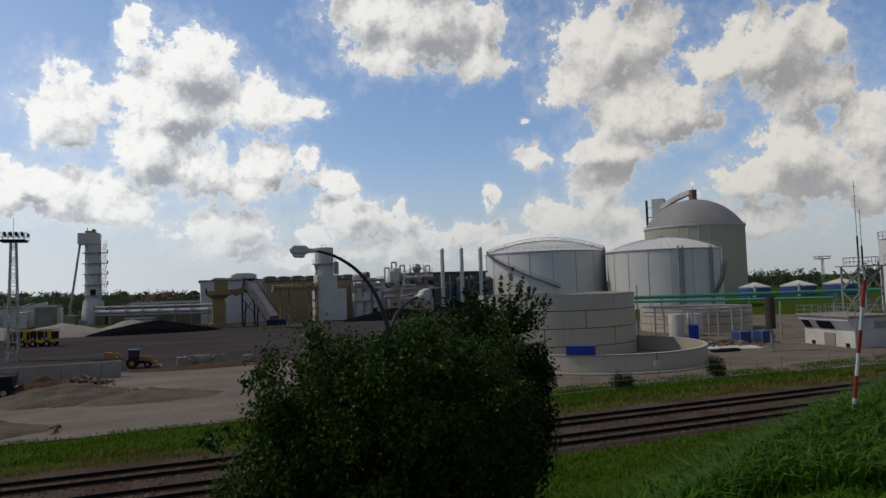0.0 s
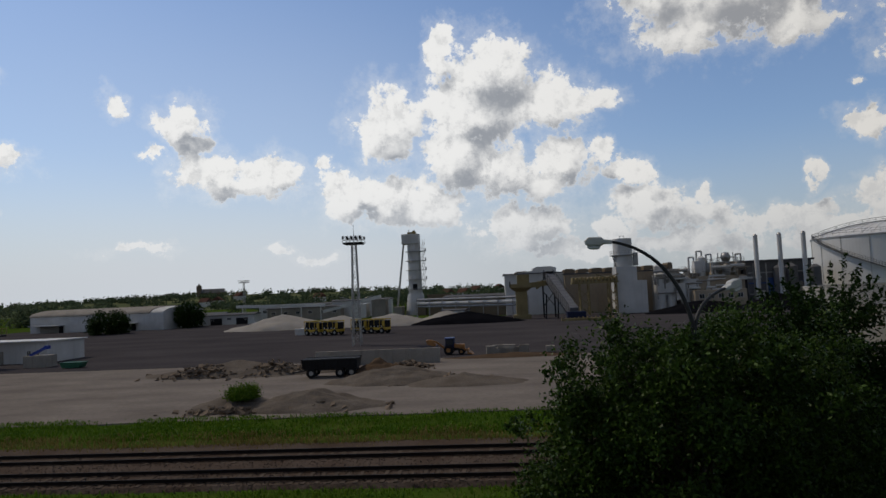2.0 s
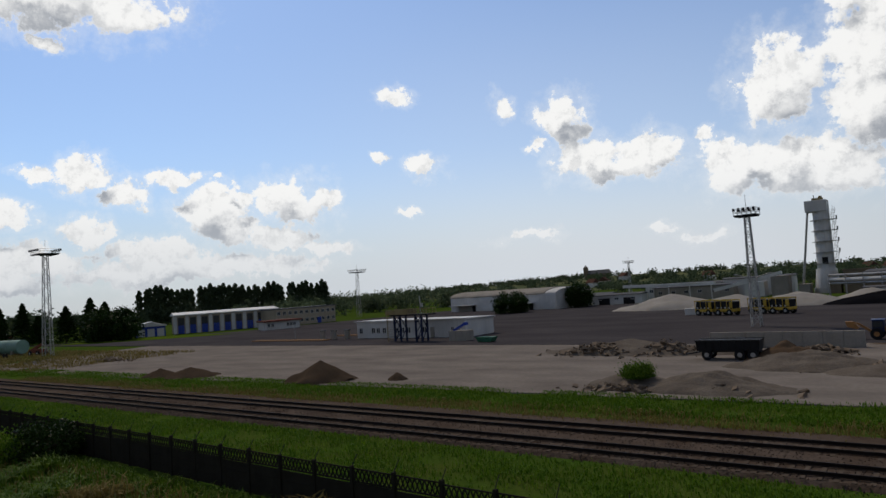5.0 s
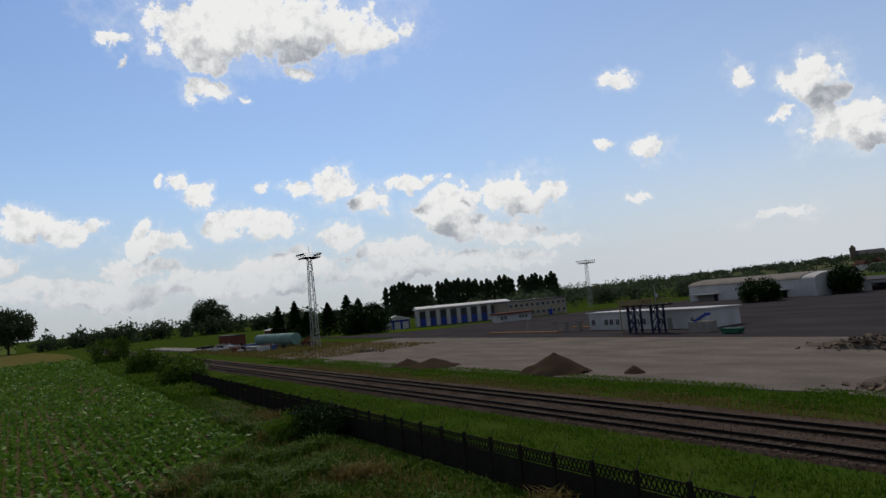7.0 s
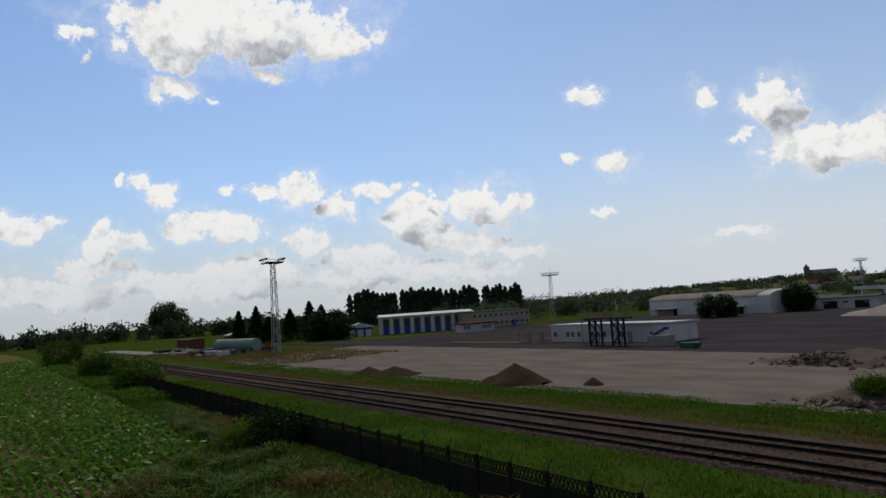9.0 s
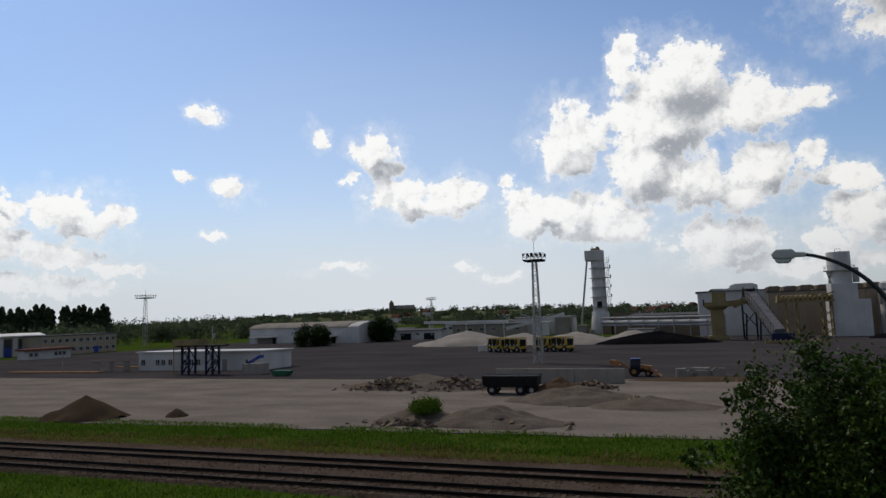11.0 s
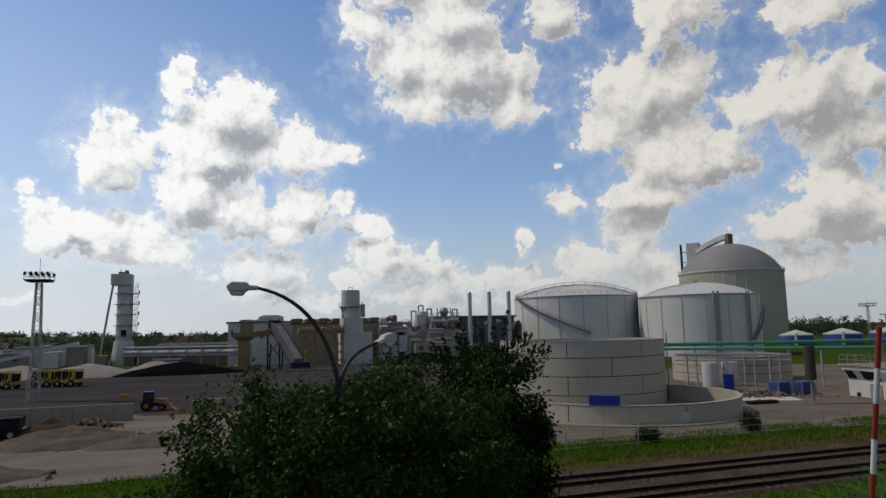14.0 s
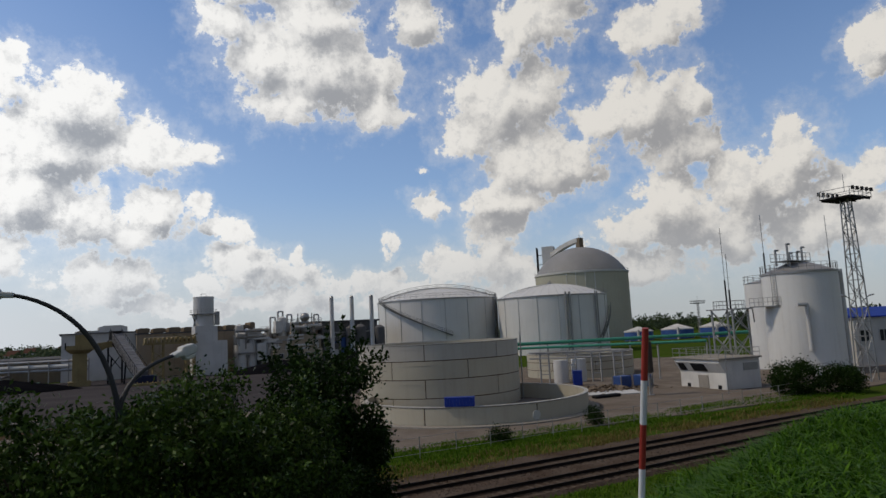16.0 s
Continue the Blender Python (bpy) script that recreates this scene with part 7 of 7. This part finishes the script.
tree_top()
for x, y, h, rx, s in ((-209, 22, 7.0, 5.2, 31), (-140, 20.8, 4.4, 3.4, 32), (-111, 21.5, 3.8, 3.2, 33), (-105, 20.6, 3.0, 2.6, 34)):
    tree("field_bush", x, y, 0, h, rx, h * 0.52, h * 0.46, 5200, 0.36, L_BUSH, "round green bush at the fence's end", s, clumps=170, spread=0.5, twigs=8)
tree("field_bush", -46.0, 18.0, 0, 2.4, 2.0, 1.1, 1.0, 6000, 0.14, L_DARK, "dark bush growing against the fence", 36, clumps=120, spread=0.3)
tree("field_bush", -47.5, 16.2, 0, 1.6, 1.7, 0.8, 0.7, 4200, 0.14, L_STRIP, "straggly green weeds by the fence", 37, clumps=100, spread=0.3)
tree("field_bush", 71.3, 46.3, 0, 3.6, 2.6, 1.9, 1.7, 9000, 0.16, L_DARK, "dark bush before the white tanks", 38, clumps=170, spread=0.3)
tree("field_bush", 76.0, 44.0, 0, 2.8, 2.2, 1.5, 1.3, 7000, 0.16, L_DARK, "dark bush before the white tanks", 39, clumps=150, spread=0.3)
tree("field_bush", -20.6, 51.6, 0.7, 1.4, 1.2, 0.6, 0.45, 6500, 0.11, L_WEED, "green weeds growing on a gravel heap", 40, clumps=90, spread=0.25)
tree("field_bush", 43.0, 46.5, 0, 1.6, 0.7, 0.8, 0.7, 1500, 0.12, L_DARK, "small dark shrub at the wire fence", 41, clumps=50, spread=0.2)
tree("field_bush", 32.5, 45.6, 0, 1.2, 0.8, 0.5, 0.5, 1500, 0.12, L_DARK, "small dark shrub at the wire fence", 42, clumps=50, spread=0.2)
tree("broad_tree", -512, -4, 0, 27, 16, 10.5, 17, 8000, 1.3, L_FAR, "large lone broadleaf tree on the field's edge", 51, clumps=170, spread=1.5, twigs=14, trunk_r=0.8)
tree("broad_tree", -522, 124, 0, 24, 14, 10.5, 14, 7500, 1.2, L_FAR, "tall rounded tree beyond the fields", 52, clumps=150, spread=1.4, twigs=12, trunk_r=0.7)
tree("broad_tree", -113, 183, 0, 6, 6.0, 3.2, 3.0, 6500, 0.5, L_DARK, "dark round tree before the white warehouse", 53, clumps=150, spread=0.6, twigs=10)
tree("broad_tree", -100, 206, 0, 8, 4.2, 3.8, 4.0, 5000, 0.5, L_DARK, "dark tree at the warehouse's end", 54, clumps=120, spread=0.6, twigs=10)
tree("broad_tree", -214, 104, 0, 9, 14.0, 5.0, 4.6, 13000, 0.6, L_DARK, "broad dark bushes beside the depot", 55, ry=7, clumps=220, spread=0.8, twigs=12)


def conifer(x, y, h, r, seed):
    rnd = np.random.default_rng(seed)
    t = thing("spruce_tree", "dark pointed spruce behind the lattice mast", "tree", Matrix.Translation((x, y, 0)), "spruces")
    bm = B()
    tube_path(bm, [(0, 0, -0.2), (0, 0, h)], 0.25, 0.04, 7)
    part("trunk", bm, M_BARK, t)
    f = rnd.random(4200) ** 0.7
    a = rnd.random(4200) * 6.2832
    tier = 0.75 + 0.25 * np.cos(f * 60)
    q = r * (1 - f) ** 0.75 * tier * rnd.random(4200) ** 0.4
    p = np.stack([np.cos(a) * q, np.sin(a) * q, 0.8 + f * (h - 0.8) - q * 0.25], 1)
    ob = new("crown", quads("crown", leaves_at(p, 0.55 * (0.6 + 0.6 * rnd.random(len(p))), rnd, 0.5, 2.0), L_DARK))
    ob.parent = t


for i, (x, y, h, r) in enumerate(((-247, 84, 12.5, 3.4), (-245, 90, 13.8, 3.6), (-232, 98, 12.0, 4.0), (-228, 104, 14.2, 4.2), (-222, 106, 12.6, 4.0), (-238, 92, 9.5, 3.6))):
    conifer(x, y, h, r * 1.55, 60 + i)


def poplars():
    rnd = np.random.default_rng(70)
    t = thing("poplar_tree", "tall dark poplar in a long row", "tree", pose(-371, 197, 0), "row of poplars")
    bm = B()
    tube_path(bm, [(0, 0, -0.2), (0, 0, 17)], 0.3, 0.06, 6)
    part("trunk", bm, M_BARK, t)
    n = 3400
    f = rnd.random(n)
    a = rnd.random(n) * 6.2832
    q = 2.9 * (f.clip(0.05) ** 0.2) * (1 - f ** 4).clip(0.04) ** 0.6 * (0.55 + 0.45 * rnd.random(n)) * (0.85 + 0.2 * np.sin(f * 34 + a))
    p = np.stack([np.cos(a) * q, np.sin(a) * q, 1.2 + f * 19.2], 1)
    ob = new("crown", quads("crown", leaves_at(p, 0.8 * (0.6 + 0.6 * rnd.random(n)), rnd), L_POPLAR))
    ob.parent = t
    for k in range(1, 38):
        g = k / 37
        s = 1.06 - 0.10 * g + 0.16 * (rnd.random() - 0.5)
        m = pose(-371 + 58 * g + rnd.normal() * 0.6, 197 + 91 * g + rnd.normal() * 0.6, 0, 0, 0, rnd.random() * 360)
        c = copy_thing(t, m)
        c.scale = (s * 1.05, s * 1.05, s)


poplars()


def far_wood(name, trees, label, leaf, material, seed, per=150):
    """Distant woodland in one mesh: x, y, foot, height, width of every crown."""
    rnd = np.random.default_rng(seed)
    out = []
    for x, y, z0, h, w in trees:
        p = crown_points(rnd, per, w / 2, w / 2, h * 0.5, 26, leaf * 0.8, 0.5) + np.array([x, y, z0 + h * 0.5])
        p[:, 2] = np.maximum(p[:, 2], z0)
        out.append(leaves_at(p, leaf * (0.7 + 0.7 * rnd.random(per)), rnd))
    ob = new(name, quads(name, np.concatenate(out), material))
    tagged(ob, label, "wood", kind="stuff")


def row(a, b, n, h0, h1, w, rnd, z=0.0, jitter=6.0):
    out = []
    for k in range(n):
        f = (k + rnd.random()) / n
        h = (h0 + (h1 - h0) * f) * rnd.uniform(0.7, 1.12)
        out.append((a[0] + (b[0] - a[0]) * f + rnd.gauss(0, jitter), a[1] + (b[1] - a[1]) * f + rnd.gauss(0, jitter), z, h, w * rnd.uniform(0.7, 1.4)))
    return out


wr = random.Random(12)
woods = row((-800, -90), (-780, -25), 16, 12, 13, 14, wr) + row((-505, 15), (-515, 60), 12, 11, 12, 14, wr) + row((-500, 25), (-500, 70), 10, 10, 14, 14, wr)
woods += row((-515, 66), (-480, 190), 34, 13, 12, 12, wr) + row((-480, 140), (-420, 215), 20, 11, 11, 10, wr)
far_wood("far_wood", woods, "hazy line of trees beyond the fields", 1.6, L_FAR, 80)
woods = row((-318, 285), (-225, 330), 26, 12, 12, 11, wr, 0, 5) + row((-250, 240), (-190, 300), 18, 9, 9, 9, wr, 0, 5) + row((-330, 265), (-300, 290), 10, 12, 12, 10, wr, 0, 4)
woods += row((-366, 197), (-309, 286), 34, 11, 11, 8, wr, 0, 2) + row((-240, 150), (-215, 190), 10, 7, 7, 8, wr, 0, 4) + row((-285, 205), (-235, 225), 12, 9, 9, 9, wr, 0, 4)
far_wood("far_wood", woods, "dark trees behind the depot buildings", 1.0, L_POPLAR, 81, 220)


# ---- far hill ----
def hill():
    xs = np.linspace(-900, 300, 90)
    ys = np.linspace(430, 1500, 40)

    def hz(x, y):
        b = math.exp(-((x + 420) / 300) ** 2) * 10 + math.exp(-((x + 80) / 260) ** 2) * 3 + 4
        f = max(0.0, min(1.0, (y - 470) / 420))
        return b * f * f * (3 - 2 * f) - 1.0 + 0.5 * noise.noise((x * 0.01, y * 0.01, 2.0))

    verts = [(x, y, hz(x, y)) for y in ys for x in xs]
    k = len(xs)
    faces = [(j * k + i, j * k + i + 1, (j + 1) * k + i + 1, (j + 1) * k + i) for j in range(len(ys) - 1) for i in range(k - 1)]
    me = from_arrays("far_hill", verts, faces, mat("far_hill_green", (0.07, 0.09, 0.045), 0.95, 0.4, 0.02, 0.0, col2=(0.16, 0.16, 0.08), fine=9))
    for f in me.polygons:
        f.use_smooth = True
    tagged(new("far_hill", me), "low wooded hill with fields on the horizon", "hill", kind="structure")
    r = random.Random(90)
    t = []
    for _ in range(950):
        x, y = r.uniform(-880, 260), r.uniform(480, 900)
        dens = noise.noise((x * 0.008, y * 0.008, 5.0))
        if x < -330 or dens > -0.1:
            t.append((x, y, hz(x, y) - 0.5, r.uniform(3.5, 6), r.uniform(7, 13)))
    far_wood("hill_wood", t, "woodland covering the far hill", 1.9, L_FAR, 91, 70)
    houses = random.Random(14)
    for _ in range(9):
        x, y = houses.uniform(-330, 120), houses.uniform(560, 760)
        z = hz(x, y)
        h = thing("house", "small pale house with a red-brown roof on the hill", "house", pose(x, y, z - 0.3, 0, 0, houses.uniform(0, 90)), "houses on the hill")
        bm = B()
        box(bm, 0, 0, 0, 11, 8, 4.5)
        part("wall", bm, M_WALLWHITE, h)
        bm = B()
        prism(bm, [(-6, 4.5), (6, 4.5), (0, 8.5)], -4.4, 4.4)
        part("roof", bm, M_ROOFDARKRED, h)
    c = thing("church", "distant church with a square tower on the hill", "church", pose(-381, 815, hz(-381, 815) - 1, 0, 0, 20))
    bm = B()
    box(bm, 0, 0, 0, 6, 6, 15)
    cyl(bm, 0, 0, 15, 18, 2.5, 0.4, 8)
    part("tower", bm, M_DARKCONC, c)
    bm = B()
    prism(bm, [(4, 0), (30, 0), (30, 6), (4, 6)], -6, 6)
    part("nave", bm, M_DARKCONC, c)
    bm = B()
    prism(bm, [(-7, 6), (7, 6), (0, 11)], 3, 31, Matrix.Rotation(radians(-90), 4, "Z"))
    part("roof", bm, M_ROOF, c)


hill()
wr = random.Random(15)
woods = row((-95, 300), (-60, 420), 16, 8, 9, 9, wr, 0, 6) + row((-130, 330), (60, 440), 40, 8, 8, 10, wr, 0, 8) + row((-40, 300), (0, 300), 10, 8, 9, 9, wr, 0, 6)
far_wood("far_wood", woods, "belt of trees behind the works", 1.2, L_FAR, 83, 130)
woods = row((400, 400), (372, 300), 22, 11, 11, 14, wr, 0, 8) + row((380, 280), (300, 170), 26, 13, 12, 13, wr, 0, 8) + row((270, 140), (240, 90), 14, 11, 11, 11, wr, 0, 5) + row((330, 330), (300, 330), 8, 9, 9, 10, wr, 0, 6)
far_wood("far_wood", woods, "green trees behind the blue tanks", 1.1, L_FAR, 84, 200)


# ---- grass and crops ----
def blades(name, pts, length, width, rnd, material, label, bend=0.5, category="grass"):
    """Curved blades of grass, each of two faces."""
    n = len(pts)
    a = rnd.random(n) * 6.2832
    L = length * (0.5 + rnd.random(n))
    W = width * (0.6 + 0.8 * rnd.random(n))
    d = np.stack([np.cos(a), np.sin(a), np.zeros(n)], 1)
    s = np.stack([-np.sin(a), np.cos(a), np.zeros(n)], 1)
    k = bend * (0.3 + rnd.random(n))
    up = np.array([0, 0, 1.0])
    p0 = pts
    p1 = p0 + d * (L * k * 0.35)[:, None] + up * (L * 0.62)[:, None]
    p2 = p0 + d * (L * k * 1.15)[:, None] + up * (L * (0.98 - 0.35 * k))[:, None]
    w = W[:, None]
    v = np.stack([p0 - s * w / 2, p0 + s * w / 2, p1 + s * w / 2.2, p1 - s * w / 2.2, p2], 1).reshape(-1, 3)
    base = np.arange(n) * 5
    faces = [(b, b + 1, b + 2, b + 3) for b in base] + [(b + 3, b + 2, b + 4) for b in base]
    me = bpy.data.meshes.new(name)
    me.from_pydata(v.tolist(), [], faces)
    me.materials.append(material)
    tagged(new(name, me), label, category, kind="stuff")


def on_ground(x, y):
    return np.stack([x, y, np.array([ground_z(a, b) for a, b in zip(x, y)]) - 0.02], 1)


grnd = np.random.default_rng(100)
x = grnd.uniform(0.8, 18, 230000)
u = grnd.uniform(-3.6, 3.4, 230000)
y = np.where(x < 10, 2.45 + 0.40 * x, 6.45 + 0.10 * (x - 10)) + u
clear_ = np.hypot(x - np.clip(x, 0, 3.5), y - 0.6 * np.clip(x, 0, 3.5)) > 1.1
keep = clear_ & (np.hypot(x, y) > 1.5) & (np.hypot(x - 3.4, y - 2.1) > 1.5)
x, y = x[keep], y[keep]
blades("bank_grass", on_ground(x, y), 0.20, 0.018, grnd, L_GRASS, "lush bright green grass on the embankment", 0.85)
x, y = grnd.uniform(0.2, 12, 60000), grnd.uniform(-3, 8, 60000)
keep = (y < 2.6 + 0.40 * x) & (np.hypot(x - 6.0, y - 4.8) > 0.2)
blades("short_grass", on_ground(x[keep], y[keep]), 0.10, 0.014, grnd, L_GRASS, "short trodden green grass on the embankment", 0.6)
x, y = np.concatenate([grnd.uniform(-4, 40, 30000), grnd.uniform(0, 16, 40000)]), np.concatenate([grnd.uniform(3, 24, 30000), grnd.uniform(3, 13, 40000)])
keep = (np.array([bank(a, b) for a, b in zip(x, y)]) < 6.9) & (np.hypot(x, y) > 4)
blades("slope_grass", on_ground(x[keep], y[keep]), 0.36, 0.026, grnd, L_GRASS, "rough green grass on the slope", 0.7)


def strip(y0, y1, n, x0, x1, length, width, material, label, seed):
    r = np.random.default_rng(seed)
    x, y = r.uniform(x0, x1, n * 2), r.uniform(y0, y1, n * 2)
    k = np.array([noise.noise((a * 0.22, b * 0.35, seed * 1.0)) for a, b in zip(x, y)])
    field_edge = np.where(x > -50, 14.8 - (x + 50) * 0.78, 14.8 + (-50 - x) * 0.02)
    keep = (k > r.uniform(-0.55, 0.35, len(x))) & (y > field_edge - 0.3 + 1.2 * k)
    x, y = x[keep][:n], y[keep][:n]
    blades("meadow_grass", on_ground(x, y), length, width, r, material, label, 0.6)


strip(20.0, 30.0, 70000, -110, 60, 0.26, 0.05, L_STRIP, "uneven green grass between fence and track", 101)
strip(41.2, 48.4, 70000, -130, 75, 0.28, 0.06, L_STRIP, "tall green grass between track and yard", 102)
strip(39.0, 42.6, 14000, -110, 70, 0.35, 0.05, L_DRY, "dry yellowish grass along the track", 103)
strip(36.8, 40.2, 3000, -110, 70, 0.3, 0.05, L_DRY, "thin dry weeds in the ballast", 106)
strip(4.0, 18.6, 42000, -85, -14, 0.42, 0.05, L_WEED, "rank weeds and grass before the fence", 104)
strip(2.0, 17.5, 9000, -70, -20, 0.5, 0.05, L_DRY, "brownish seeding weeds along the field's edge", 108)
strip(14.0, 22.0, 14000, -240, -85, 0.9, 0.16, L_STRIP, "rough grass along the field's edge", 105)
strip(45.0, 75.0, 14000, -230, -120, 0.6, 0.12, L_DRY, "yellowish rough grass at the yard's end", 107)


def tall_weeds():
    """Clumps of high weeds between the field and the fence."""
    r = np.random.default_rng(120)
    for material, label, n, seed in ((L_WEED, "clumps of high green weeds before the fence", 70, 1), (L_DRY, "clumps of brown seeding weeds before the fence", 16, 2)):
        cx = r.uniform(-72, -18, n)
        lo = np.where(cx > -50, 14.8 - (cx + 50) * 0.78, 14.8 + (-50 - cx) * 0.02)
        cy = np.maximum(lo, 2) + (18.4 - np.maximum(lo, 2)) * r.random(n)
        k = r.integers(0, n, n * 170)
        x, y = cx[k] + r.normal(size=len(k)) * 0.55, cy[k] + r.normal(size=len(k)) * 0.4
        keep = y < 18.6
        blades("tall_weeds", on_ground(x[keep], y[keep]), 0.85, 0.07, r, material, label, 0.8, "weeds")


tall_weeds()


def crops():
    r = np.random.default_rng(110)
    pts, size = [], []

    def edge(x):
        return 14.8 - (x + 50) * 0.78 if x > -50 else 14.8 + (-50 - x) * 0.02

    for k in range(124):
        y = 18.8 - 0.72 * k
        step = 0.34
        x = -26.0
        while x > -266:
            if y < edge(x) - 0.4:
                bare = noise.noise((x * 0.09, y * 0.16, 4.0))
                if r.random() > 0.04 + max(0.0, bare) * 0.9:
                    s = 0.30 * (0.7 + 0.6 * r.random()) * (1 + max(0, step - 0.34) * 0.35)
                    h = r.integers(5, 9)
                    for _ in range(h):
                        pts.append((x + r.normal() * s * 0.55, y + r.normal() * s * 0.30, 0.06 + abs(r.normal()) * s * 0.5))
                        size.append(s)
            step = 0.34 + max(0.0, (-x - 60)) * 0.012
            x -= step
    v = leaves_at(np.array(pts), np.array(size), r, 0.45, 1.7)
    tagged(new("field_crop", quads("field_crop", v, L_CROP)), "rows of young green crop plants in soil", "crop", kind="stuff")


crops()

# ---- precast fence ----
def fence():
    f = thing("precast_fence", "dark precast concrete fence with openwork top panels", "fence", Matrix.Translation((0, 18.47, 0)) @ Matrix.Rotation(radians(-1.5), 4, "Z"))
    bay = 2.34
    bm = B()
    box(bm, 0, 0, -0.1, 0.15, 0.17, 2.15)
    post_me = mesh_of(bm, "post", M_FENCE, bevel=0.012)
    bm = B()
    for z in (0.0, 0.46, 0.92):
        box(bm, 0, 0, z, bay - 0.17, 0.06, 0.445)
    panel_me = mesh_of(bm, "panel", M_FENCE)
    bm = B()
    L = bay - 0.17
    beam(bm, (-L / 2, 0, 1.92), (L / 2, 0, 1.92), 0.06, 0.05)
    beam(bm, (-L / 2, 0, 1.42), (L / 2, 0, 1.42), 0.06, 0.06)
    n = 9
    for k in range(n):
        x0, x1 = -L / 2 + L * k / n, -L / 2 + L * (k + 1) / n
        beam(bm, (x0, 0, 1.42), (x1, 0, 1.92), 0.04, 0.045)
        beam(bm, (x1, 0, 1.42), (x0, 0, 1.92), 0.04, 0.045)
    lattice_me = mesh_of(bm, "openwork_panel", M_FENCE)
    bm = B()
    beam(bm, (0, 0, 2.0), (0, 0.32, 2.42), 0.025, 0.025)
    arm_me = mesh_of(bm, "wire_arm", M_DARKSTEEL)
    rnd = random.Random(6)
    for k in range(46):
        x = -101.94 + k * bay
        for me, dx in ((post_me, 0), (panel_me, bay / 2), (lattice_me, bay / 2), (arm_me, 0)):
            ob = new(me.name.split(".")[0], me)
            ob.parent = f
            ob.location = (x + dx, rnd.uniform(-0.02, 0.02), rnd.uniform(-0.03, 0.03))
    return f


fence()


def wire_fence():
    f = thing("wire_fence", "low wire fence on thin grey posts", "fence", Matrix.Translation((0, 0, 0)))
    pts = [(16 + 3.0 * k, 44.4 + 0.004 * (k * 3) ** 1.4) for k in range(20)]
    for x, y in pts:
        bm = B()
        bar(bm, (x, y, -0.2), (x, y, 1.45), 0.035, 6)
        part("post", bm, M_GALV, f)
    for z in (0.3, 0.85, 1.4):
        for (x0, y0), (x1, y1) in zip(pts, pts[1:]):
            bm = B()
            bar(bm, (x0, y0, z), (x1, y1, z), 0.014, 4)
            part("wire", bm, M_GALV, f)


wire_fence()

for x, y in ((67.8, 52.0), (-120.0, 100.0)):
    p = thing("thin_post", "thin grey steel post", "post", Matrix.Translation((x, y, 0)), "thin posts")
    bm = B()
    bar(bm, (0, 0, -0.1), (0, 0, 6.0 if x > 0 else 3.6), 0.05, 8)
    part("tube", bm, M_GALV, p)

# small signs and marks along the track
s = thing("track_sign", "small round pale sign on a thin post", "sign", Matrix.Translation((37.5, 47.4, 0)))
bm = B()
bar(bm, (0, 0, -0.1), (0, 0, 1.2), 0.03, 6)
part("stem", bm, M_GALV, s)
bm = B()
bmesh.ops.create_cone(bm, cap_ends=True, segments=20, radius1=0.4, radius2=0.4, depth=0.03, matrix=Matrix.Translation((0, -0.05, 1.4)) @ Matrix.Rotation(radians(90), 4, "X"))
part("disc", bm, M_WALLWHITE, s)

# ---- sleepers ----
def sleepers():
    bm = B()
    prism(bm, [(-0.13, 0.0), (0.13, 0.0), (0.10, 0.12), (-0.10, 0.12)], -1.25, 1.25)
    me = mesh_of(bm, "sleeper", M_SLEEPER)
    rnd = random.Random(2)
    for track, y0 in ((track_near, 31.0), (track_far, 35.0)):
        for k in range(240):
            ob = new("sleeper", me)
            ob.parent = track
            ob.matrix_local = pose(-82 + 0.62 * k, y0 + 0.75, 0.052 + rnd.uniform(-0.03, 0.012), 0, 0, rnd.uniform(-0.8, 0.8))
        bm = B()
        for k in range(330):
            box(bm, -82.5 - 1.0 * k, y0 + 0.75, 0.06, 0.3, 2.5, 0.11)
        ob = part("sleeper_run", bm, M_SLEEPER, track)
        ob["kind"] = "stuff"


sleepers()
